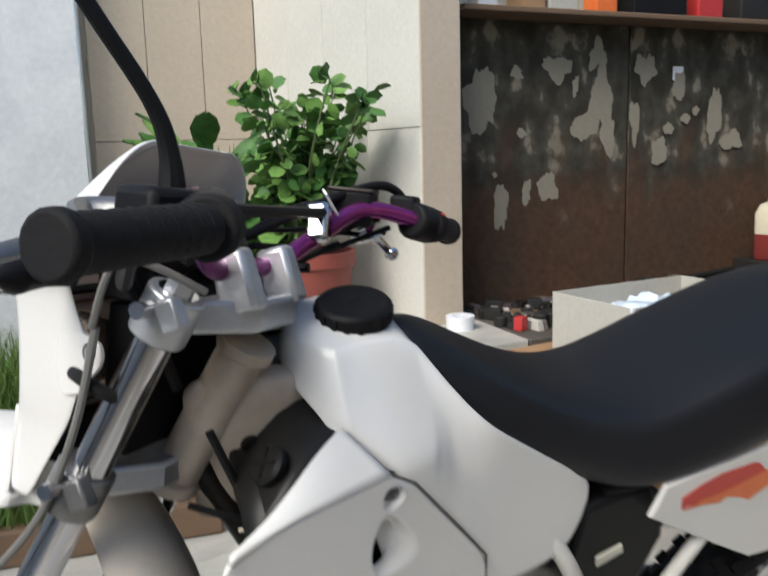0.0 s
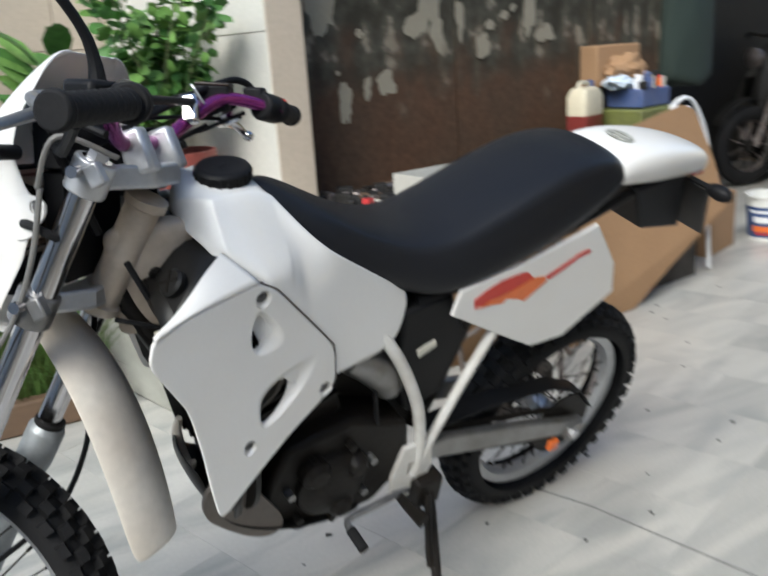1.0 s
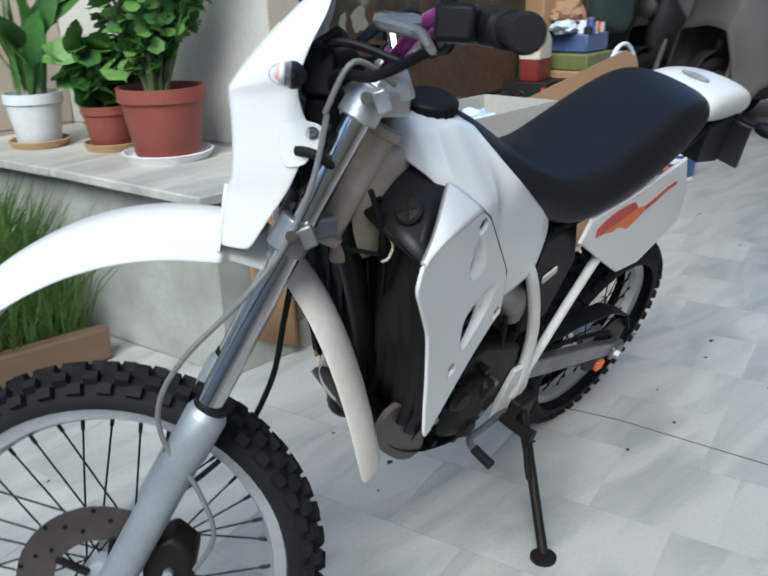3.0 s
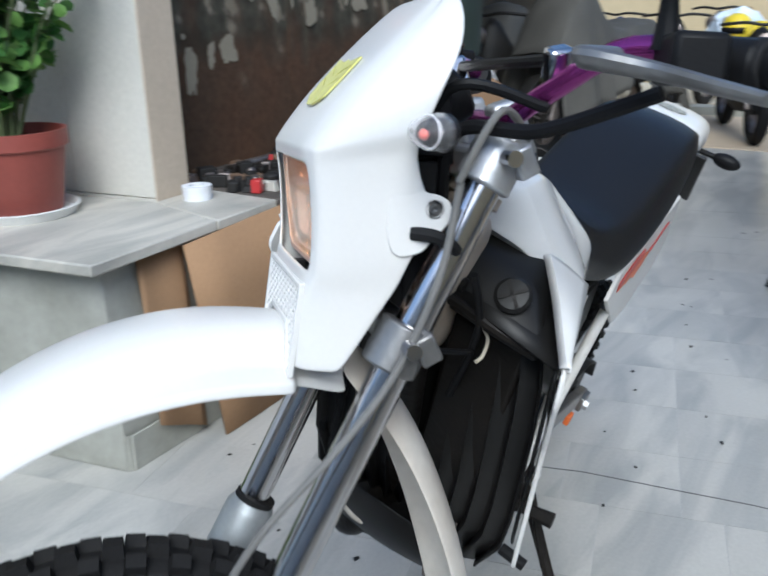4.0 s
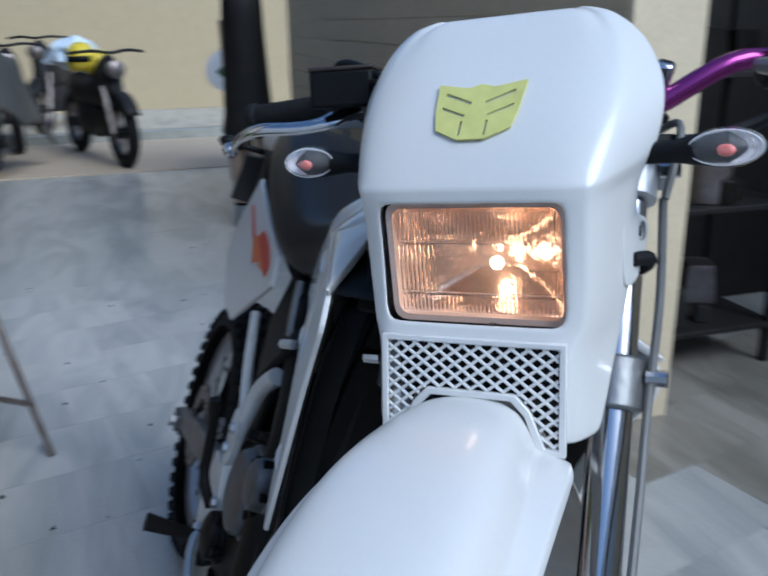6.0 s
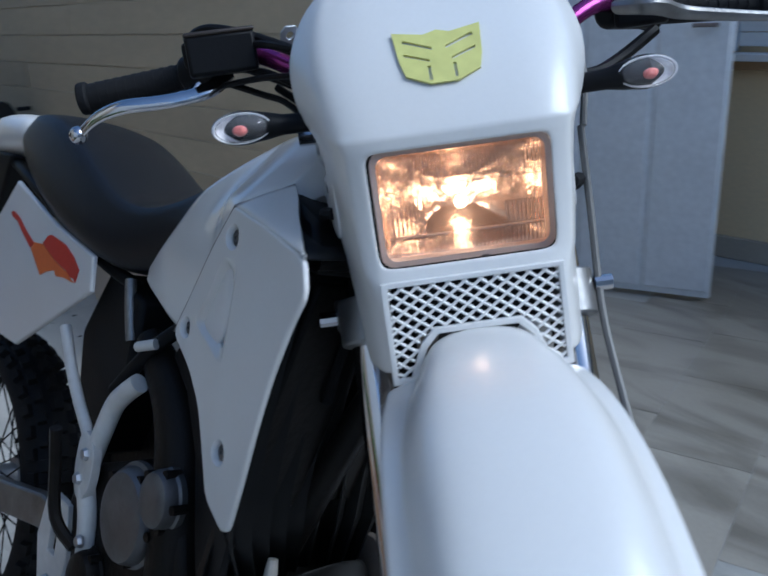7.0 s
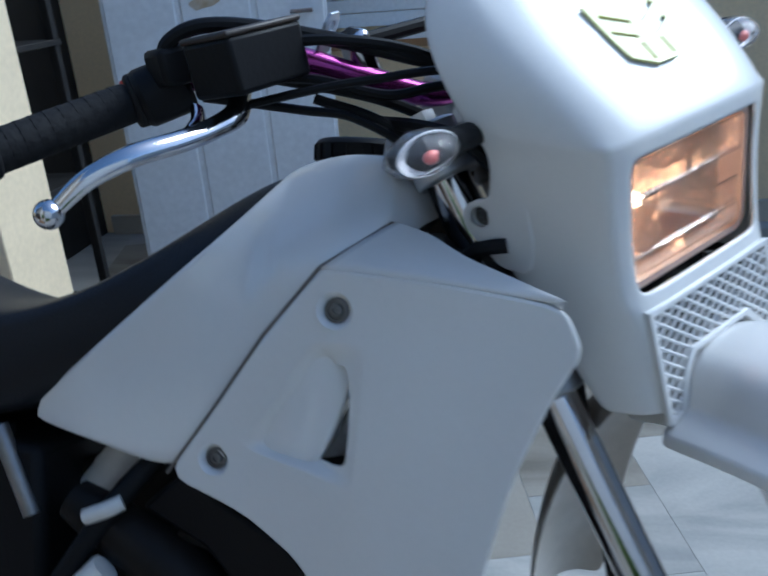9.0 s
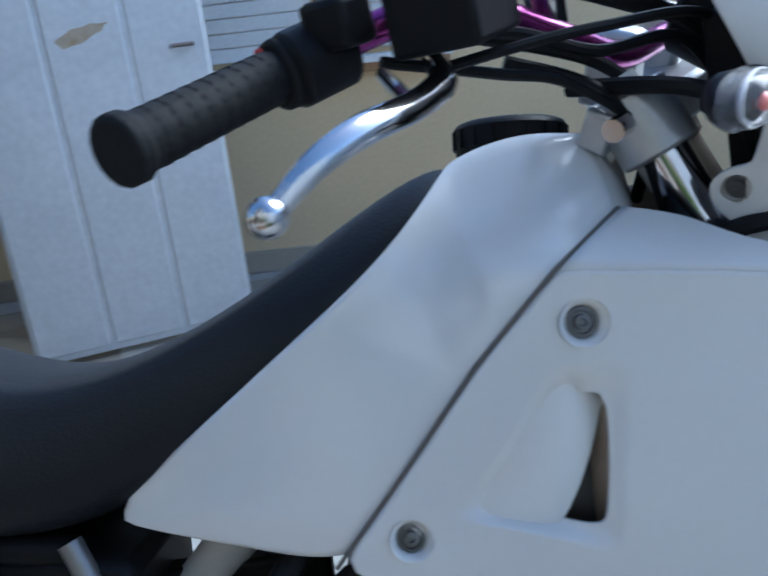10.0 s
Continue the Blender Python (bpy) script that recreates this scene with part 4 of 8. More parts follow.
# swingarm, chain guard, pegs, side stand
for side in (-1, 1):
    bm = bmesh.new()
    loft(bm, [[(u, side * (v + dv), w + dw) for dv, dw in ((-0.012, -h), (0.012, -h), (0.012, h), (-0.012, h))] for u, v, w, h in ((-0.38, 0.085, 0.435, 0.02), (-0.30, 0.09, 0.435, 0.028), (-0.05, 0.095, 0.375, 0.028), (0.10, 0.095, 0.33, 0.022), (0.17, 0.095, 0.315, 0.02))])
    part("swingarm", bm, DALLOY, bike, "worn aluminium swingarm", bevel=0.004)
    bm = bmesh.new()
    box(bm, (0.13, side * 0.112, 0.318), (0.055, 0.012, 0.04))
    part("axle_block", bm, DALLOY, bike, bevel=0.003)
    bm = bmesh.new()
    cyl(bm, (0.12, side * 0.116, 0.318), (0.12, side * 0.13, 0.318), 0.014, 6)
    part("axle_nut", bm, ALLOY, bike)
    bm = bmesh.new()
    tube(bm, [(-0.43, side * 0.11, 0.37), (-0.43, side * 0.16, 0.375), (-0.43, side * 0.215, 0.385)], [0.008, 0.012, 0.016], 8, 1, 0.6)
    part("foot_peg", bm, ENGINE, bike, "black steel foot peg")
bm = bmesh.new()
loft(bm, [[(u, v, w), (u, v + 0.05, w), (u, v + 0.05, w + 0.006), (u, v, w + 0.006)] for u, v, w in ((-0.36, -0.10, 0.50), (-0.15, -0.10, 0.50), (0.02, -0.10, 0.48), (0.13, -0.10, 0.43), (0.19, -0.10, 0.36))])
part("chain_guard", bm, BLACK, bike, "black plastic chain guard", bevel=0.002)
bm = bmesh.new()
tube(bm, [(-0.33, -0.07, 0.47), (0.10, -0.075, 0.375)], 0.007, 6, 1)
tube(bm, [(-0.33, -0.07, 0.40), (0.10, -0.075, 0.27)], 0.007, 6, 1)
part("chain", bm, ENGINE, bike, "oily drive chain")
bm = bmesh.new()
box(bm, (0.075, -0.105, 0.285), (0.03, 0.014, 0.03))
part("rear_reflector", bm, ORANGE, bike, "small orange reflector", bevel=0.003)
bm = bmesh.new()
lathe(bm, [(0.085, -0.003), (0.092, -0.003), (0.092, 0.003), (0.085, 0.003), (0.06, 0.003), (0.03, 0.003), (0.03, -0.003)], 40, Matrix.Translation((0.12, -0.075, 0.318)) @ ROUND_Y)
part("sprocket", bm, ENGINE, bike, "steel sprocket")
bm = bmesh.new()
box(bm, (-0.36, -0.12, 0.36), (0.07, 0.05, 0.08))
stand = part("side_stand", bm, ENGINE, bike, "black steel side stand, folded out", bevel=0.008)
bm = bmesh.new()
tube(bm, [(-0.355, -0.135, 0.36), (-0.39, -0.24, 0.25), (-0.44, -0.355, 0.142)], [0.014, 0.0115, 0.0115], 10, 1)
part("stand_leg", bm, ENGINE, stand)
bm = bmesh.new()
lathe(bm, [(0.03, 0.0), (0.03, 0.007), (0.018, 0.012)], 16, pose(-0.443, -0.362, 0.1315, -20, 0, 0))
part("stand_foot", bm, ENGINE, stand)
bm = bmesh.new()
tube(bm, [(-0.37, -0.15, 0.37), (-0.40, -0.22, 0.28), (-0.405, -0.24, 0.255)], 0.008, 8, 1)
part("stand_spring", bm, ENGINE, stand)
bm = bmesh.new()
tube(bm, [(-0.40, -0.115, 0.37), (-0.50, -0.135, 0.385), (-0.57, -0.145, 0.39), (-0.575, -0.185, 0.385)], 0.008, 8, 4)
gl = part("gear_lever", bm, DALLOY, bike, "aluminium gear lever")
bm = bmesh.new()
cyl(bm, (-0.575, -0.165, 0.386), (-0.575, -0.215, 0.382), 0.011, 10)
part("lever_rubber", bm, RUBBER, gl)
bm = bmesh.new()
tube(bm, [(-0.50, 0.135, 0.47), (-0.46, 0.15, 0.50), (-0.44, 0.155, 0.58), (-0.445, 0.165, 0.63)], 0.009, 8, 4)
part("kick_lever", bm, ENGINE, bike, "dark kick starter")
bm = bmesh.new()
tube(bm, [(-0.40, 0.12, 0.37), (-0.52, 0.145, 0.37), (-0.64, 0.15, 0.36)], [0.009, 0.009, 0.015], 8, 4)
part("brake_pedal", bm, ALLOY, bike, "rear brake pedal")
bm = bmesh.new()
tube(bm, [(-0.33, 0.0, 0.45), (-0.24, 0, 0.72)], 0.034, 14, 1)
part("shock_absorber", bm, ENGINE, bike, "dark rear shock")


# ---- fork and front end, turned with the steering ----
def fork(name, bm, m, parent=None, label="", **k):
    return part(name, bm, m, parent or bike, label, STEER, **k)


AX = Vector((-1.295, 0, 0.375))
TOP = Vector((-0.932, 0, 1.14))
for side in (-1, 1):
    off = Vector((-0.003, side * 0.102, 0))
    bm = bmesh.new()
    cyl(bm, TOP + off + Vector((0.008, 0, 0.018)), Vector((-1.15, 0, 0.655)) + off, 0.0195, 20)
    leg = fork("fork_leg", bm, CHROME, label="chromed fork tube with a silver slider")
    bm = bmesh.new()
    d = (AX - TOP).normalized()
    p0 = Vector((-1.126, 0, 0.70)) + off
    tube(bm, [p0, p0 + d * 0.012, p0 + d * 0.014, p0 + d * 0.075, p0 + d * 0.09, p0 + d * 0.34, AX + off + Vector((0.0, 0, -0.02))], [0.024, 0.030, 0.031, 0.031, 0.0275, 0.0275, 0.024], 20, 1)
    sl = fork("slider", bm, SLIDER, leg, "dull silver fork slider")
    bm = bmesh.new()
    cyl(bm, p0 - d * 0.004, p0 + d * 0.004, 0.0255, 20)
    fork("seal", bm, RUBBER, leg)
    for w, r in ((1.135, 0.028), (0.955, 0.029)):
        q = TOP + d * ((1.14 - w) / -d.z) + off
        bm = bmesh.new()
        cyl(bm, q - d * 0.024, q + d * 0.024, r, 20)
        box(bm, tuple(q + Vector((0.020, side * 0.024, 0.004))), (0.022, 0.018, 0.03), ry=-27)
        cl = fork("clamp", bm, ALLOY if w > 1 else DALLOY, leg, "cast alloy fork clamp" if w > 1 else "stained alloy fork clamp", bevel=0.003)
        bm = bmesh.new()
        cyl(bm, q + Vector((0.0, side * 0.03, 0.008)), q + Vector((0.0, side * 0.048, 0.008)), 0.008, 10)
        fork("bolt", bm, CHROME, cl)
    bm = bmesh.new()
    cyl(bm, TOP + off - d * 0.016, TOP + off - d * 0.03, 0.014, 6)
    fork("top_nut", bm, ALLOY, leg)
for w, n in ((1.132, "upper_yoke"), (0.955, "lower_yoke")):
    lip = 1.2 if w > 1 else 1.0
    q = TOP + (AX - TOP).normalized() * ((1.14 - w) / 0.903)
    bm = bmesh.new()
    loft(bm, [[tuple(q + Vector((dx + (-0.003 if abs(v) > 0.05 else 0.022), v, dz))) for dx, dz in ((-0.026, -0.016 * lip), (0.034 * lip if abs(v) < 0.05 else 0.012, -0.012 * lip), (0.034 * lip if abs(v) < 0.05 else 0.012, 0.018), (-0.026, 0.014))] for v in (-0.102, -0.045, 0.0, 0.045, 0.102)])
    fork(n, bm, ALLOY, label="cast alloy fork yoke", bevel=0.005)
bm = bmesh.new()
cyl(bm, AX + Vector((0.01, -0.125, 0)), AX + Vector((0.01, 0.125, 0)), 0.010, 12)
fork("axle", bm, CHROME)
bm = bmesh.new()
loft(bm, [[tuple(AX + Vector((0.10 + a, v, 0.045 + b))) for a, b in ((-0.035, -0.05), (0.035, -0.045), (0.045, 0.03), (0.01, 0.06), (-0.035, 0.04))] for v in (-0.095, -0.03)])
cal = fork("brake_caliper", bm, ENGINE, label="dark brake caliper", bevel=0.008)
for k in range(3):
    bm = bmesh.new()
    p = AX + Vector((0.085 + 0.02 * k, -0.095, 0.02 + 0.025 * (k % 2)))
    cyl(bm, p, p + Vector((0, -0.008, 0)), 0.008, 10)
    fork("bolt", bm, ALLOY, cal)
for pts, r, lab in (([(-0.985, -0.14, 1.12), (-1.0, -0.14, 1.03), (-1.035, -0.135, 0.94), (-1.085, -0.135, 0.87), (-1.16, -0.135, 0.785), (-1.195, -0.13, 0.715), (-1.19, -0.122, 0.65), (-1.145, -0.12, 0.58), (-1.12, -0.115, 0.50), (-1.15, -0.10, 0.43)], 0.004, "grey braided brake hose"),
                    ([(-0.90, -0.10, 1.16), (-0.955, -0.150, 1.185), (-0.988, -0.142, 1.12)], 0.0038, "grey braided brake hose"),
                    ([(-1.0, 0.05, 1.08), (-1.02, 0.06, 0.92), (-1.04, 0.075, 0.78), (-1.06, 0.085, 0.66), (-1.12, 0.085, 0.54), (-1.25, 0.07, 0.42)], 0.005, "black speedometer cable"),
                    ([(-0.90, 0.13, 1.17), (-1.0, 0.12, 1.15), (-1.0, 0.06, 1.05)], 0.006, "black cable"), ([(-0.90, -0.13, 1.19), (-0.99, -0.10, 1.20), (-0.99, -0.03, 1.06)], 0.0055, "black cable"),
                    ([(-0.88, 0.17, 1.20), (-0.93, 0.13, 1.16), (-0.95, 0.115, 1.08), (-0.94, 0.09, 0.98)], 0.0045, "black cable"), ([(-0.87, 0.20, 1.225), (-0.92, 0.125, 1.185), (-0.925, 0.06, 1.13), (-0.90, 0.05, 1.06)], 0.005, "black cable"),
                    ([(-0.855, 0.235, 1.232), (-0.895, 0.18, 1.218), (-0.925, 0.13, 1.192), (-0.965, 0.085, 1.185), (-0.985, 0.05, 1.12)], 0.0042, "black cable"), ([(-0.845, 0.25, 1.222), (-0.885, 0.19, 1.196), (-0.915, 0.155, 1.178), (-0.945, 0.12, 1.13), (-0.955, 0.10, 1.04)], 0.0038, "black cable"), ([(-0.86, 0.22, 1.25), (-0.915, 0.17, 1.245), (-0.95, 0.10, 1.215), (-0.99, 0.055, 1.16)], 0.0045, "black cable"),
                    ([(-0.87, 0.24, 1.21), (-0.94, 0.16, 1.21), (-0.99, 0.08, 1.19), (-0.99, 0.0, 1.08)], 0.0035, "black cable"), ([(-0.87, -0.26, 1.205), (-0.93, -0.18, 1.17), (-0.98, -0.10, 1.16), (-0.96, -0.04, 1.05)], 0.007, "black cable")):
    bm = bmesh.new()
    tube(bm, pts, r, 8, 8)
    fork("cable", bm, mat("braid", (0.17, 0.165, 0.155), 0.5) if "grey" in lab else BLACK, label=lab)

# handlebar
bm = bmesh.new()
tube(bm, [(-0.79, -0.27, 1.229), (-0.86, -0.20, 1.243), (-0.895, -0.125, 1.205), (-0.91, -0.07, 1.178), (-0.912, 0, 1.175), (-0.91, 0.07, 1.178), (-0.895, 0.125, 1.205), (-0.86, 0.20, 1.243), (-0.79, 0.27, 1.229)], 0.0106, 14, 6)
bar = fork("handlebar", bm, PURPLE, label="purple anodised handlebar with a black cross brace")
bm = bmesh.new()
cyl(bm, (-0.885, -0.125, 1.235), (-0.885, 0.125, 1.235), 0.0065, 10)
cb = fork("cross_brace", bm, BLACK, bar)
for side in (-1, 1):
    bm = bmesh.new()
    box(bm, (-0.889, side * 0.123, 1.224), (0.026, 0.02, 0.046), ry=-12, rx=side * -20)
    fork("brace_clamp", bm, CHROME, bar, "bright metal clamp", bevel=0.005)
    bm = bmesh.new()
    cyl(bm, (-0.800, side * 0.27, 1.230), (-0.795, side * 0.29, 1.229), 0.022, 16)
    cyl(bm, (-0.795, side * 0.29, 1.229), (-0.805, side * 0.41, 1.220), 0.0165, 16)
    cyl(bm, (-0.805, side * 0.405, 1.2205), (-0.806, side * 0.418, 1.220), 0.0195, 16)
    gp = fork("grip", bm, RUBBER, bar, "black rubber grip", bevel=0.003)
    for k in range(9):
        bm = bmesh.new()
        f = k / 8
        cyl(bm, (-0.796 - 0.008 * f, side * (0.30 + 0.09 * f), 1.2285 - 0.007 * f), (-0.796 - 0.008 * f, side * (0.305 + 0.09 * f), 1.2283 - 0.007 * f), 0.0168, 14)
        fork("grip_rib", bm, RUBBER, gp)
    bm = bmesh.new()
    if side > 0:
        tube(bm, [(-0.862, 0.225, 1.222), (-0.886, 0.245, 1.208), (-0.893, 0.27, 1.203), (-0.898, 0.30, 1.2015), (-0.901, 0.34, 1.202), (-0.895, 0.372, 1.195), (-0.887, 0.395, 1.182)], [0.010, 0.0095, 0.0085, 0.0085, 0.0085, 0.0075, 0.006], 12, 6, 0.6)
        tube(bm, [(-0.855, 0.262, 1.216), (-0.872, 0.272, 1.207), (-0.895, 0.292, 1.202)], [0.006, 0.007, 0.007], 10, 5, 0.7)
    else:
        tube(bm, [(-0.885, -0.215, 1.234), (-0.926, -0.230, 1.230), (-0.922, -0.25, 1.227), (-0.892, -0.285, 1.219), (-0.888, -0.34, 1.209), (-0.888, -0.395, 1.20)], [0.009, 0.011, 0.0105, 0.0085, 0.007, 0.0055], 10, 6, 0.75)
    lv = fork("lever", bm, CHROME if side > 0 else DALLOY, bar, "polished alloy hand lever")
    if side > 0:
        bm = bmesh.new()
        bmesh.ops.create_uvsphere(bm, u_segments=14, v_segments=10, radius=0.0105)
        bmesh.ops.translate(bm, vec=(-0.884, side * 0.401, 1.179), verts=bm.verts)
        fork("lever_ball", bm, CHROME, lv)
    bm = bmesh.new()
    box(bm, (-0.897, side * 0.0475, 1.166), (0.042, 0.031, 0.062), ry=-20, taper=0.85)
    fork("bar_clamp", bm, ALLOY, bar, "cast alloy bar clamp", bevel=0.006)
bm = bmesh.new()
box(bm, (-0.845, -0.255, 1.232), (0.045, 0.06, 0.04), rz=-20)
cyl(bm, (-0.835, -0.215, 1.235), (-0.80, -0.285, 1.229), 0.021, 14)
fork("switch_housing", bm, BLACK, bar, "black switch housing", bevel=0.006)
bm = bmesh.new()
box(bm, (-0.887, 0.225, 1.243), (0.055, 0.075, 0.042), rz=12)
mc = fork("master_cylinder", bm, BLACK, bar, "black brake fluid reservoir", bevel=0.004)
bm = bmesh.new()
box(bm, (-0.887, 0.225, 1.2655), (0.056, 0.076, 0.005), rz=12)
fork("reservoir_lid", bm, mat("lid", (0.035, 0.025, 0.018), 0.5), mc, "dull brown lid", bevel=0.002)
bm = bmesh.new()
cyl(bm, (-0.815, 0.245, 1.235), (-0.80, 0.285, 1.229), 0.024, 16)
box(bm, (-0.83, 0.262, 1.25), (0.035, 0.03, 0.03))
th = fork("throttle", bm, BLACK, bar, "black throttle housing", bevel=0.005)
bm = bmesh.new()
tube(bm, [(-0.832, 0.27, 1.25), (-0.842, 0.264, 1.268), (-0.86, 0.238, 1.274), (-0.888, 0.19, 1.258), (-0.935, 0.12, 1.222), (-0.975, 0.06, 1.18), (-0.985, 0.03, 1.10)], 0.006, 10, 6)
fork("throttle_cable", bm, BLACK, bar)
bm = bmesh.new()
box(bm, (-0.786, 0.283, 1.236), (0.010, 0.014, 0.022))
fork("kill_switch", bm, RED, bar, "red switch", bevel=0.002)
bm = bmesh.new()
tube(bm, [(-0.855, -0.235, 1.24), (-0.858, -0.238, 1.275), (-0.868, -0.25, 1.31), (-0.90, -0.285, 1.37), (-0.94, -0.33, 1.45)], [0.012, 0.0075, 0.006, 0.006, 0.006], 10, 6)
fork("mirror_stalk", bm, BLACK, bar, "black mirror stalk")
# pale drilled tab clamped to the right of the bar
bm = plate([(-0.010, -0.016), (0.010, -0.016), (0.011, 0.012), (0.006, 0.019), (-0.006, 0.019), (-0.011, 0.012)], [[(0.0045 * math.cos(k * math.tau / 10), 0.008 + 0.0045 * math.sin(k * math.tau / 10)) for k in range(10)]], lambda a, b, d: (d, a, b), 0.003)
bmesh.ops.transform(bm, matrix=pose(-0.888, 0.148, 1.246, 0, -35, 25), verts=bm.verts)
fork("bracket", bm, ALLOY, bar, "bright drilled metal tab", bevel=0.0006)
# dash behind the cowl
bm = bmesh.new()
box(bm, (-1.0, 0, 1.16), (0.05, 0.15, 0.09), ry=-25)
dash = fork("dash", bm, BLACK, label="black instrument panel behind the cowl", bevel=0.012)
for v, r in ((-0.045, 0.03), (0.035, 0.038)):
    bm = bmesh.new()
    lathe(bm, [(r, -0.03), (r, 0.012), (r * 0.9, 0.016), (r * 0.85, 0.01), (0, 0.01)], 20, pose(-0.968, v, 1.195, 0, 55, 0), cap=False)
    fork("gauge", bm, BLACK, dash)

# headlamp cowl: levels of (height, front, front half width, back half width, back)
LEVELS = [(0.930, -1.127, 0.083, 0.104, -1.082, 0), (0.950, -1.125, 0.084, 0.106, -1.070, 0), (0.985, -1.121, 0.085, 0.110, -1.050, 0), (1.010, -1.117, 0.089, 0.113, -1.034, 0), (1.026, -1.113, 0.094, 0.115, -1.026, 0),
          (1.050, -1.112, 0.096, 0.119, -1.018, 0), (1.085, -1.113, 0.098, 0.123, -0.998, 0), (1.112, -1.116, 0.098, 0.123, -1.016, 0.006), (1.130, -1.119, 0.0985, 0.127, -1.024, 0.016), (1.142, -1.1195, 0.101, 0.138, -1.020, 0.022),
          (1.152, -1.114, 0.102, 0.141, -1.018, 0.022), (1.18, -1.095, 0.105, 0.145, -1.012, 0.014), (1.21, -1.070, 0.106, 0.145, -1.002, 0.008), (1.24, -1.042, 0.104, 0.137, -0.990, 0.003), (1.268, -1.015, 0.094, 0.122, -0.985, 0), (1.287, -0.995, 0.077, 0.098, -0.982, 0), (1.294, -0.985, 0.06, 0.074, -0.980, 0)]
bm = bmesh.new()
grid = []
for w, uf, hf, hb, ub, rise in LEVELS:
    half = [(0.0, uf), (0.03, uf), (0.06, uf + 0.0005), (min(0.081, hf - 0.004), uf + 0.002), (hf, uf + 0.008), (hf * 0.75 + hb * 0.25 + 0.003, uf * 0.72 + ub * 0.28), (hf * 0.35 + hb * 0.65 + 0.002, uf * 0.3 + ub * 0.7), (hb, ub)]
    full = [(-v, u) for v, u in reversed(half)] + half[1:]
    grid.append([bm.verts.new((u, v, w + rise * max(0.0, (u - uf - 0.008) / (ub - uf - 0.008)))) for v, u in full])
for i in range(len(grid) - 1):
    lo, hi = LEVELS[i][0], LEVELS[i + 1][0]
    for k in range(len(grid[0]) - 1):
        mid = abs(grid[i][k].co.y + grid[i][k + 1].co.y) / 2
        if mid < 0.08 and k in range(4, 10) and (hi <= 1.011 or (lo >= 1.025 and hi <= 1.133)):
            continue
        bm.faces.new((grid[i][k], grid[i][k + 1], grid[i + 1][k + 1], grid[i + 1][k]))
lay = bm.edges.layers.float.new("crease_edge")
for i, sharp in ((3, 0.55), (4, 0.6), (8, 0.5), (9, 0.8), (len(grid) - 2, 0.3)):
    for p, q in zip(grid[i], grid[i][1:]):
        e = bm.edges.get((p, q))
        if e:
            e[lay] = sharp
for i in range(0, 9):
    for k in (3, 11):
        e = bm.edges.get((grid[i][k], grid[i + 1][k]))
        if e:
            e[lay] = 0.72
loose = [v for v in bm.verts if not v.link_faces]
bmesh.ops.delete(bm, geom=loose, context="VERTS")
cowl = fork("headlamp_cowl", bm, WHITE, label="white headlamp cowl with a lit rectangular lamp", solid=0.004, sub=2)
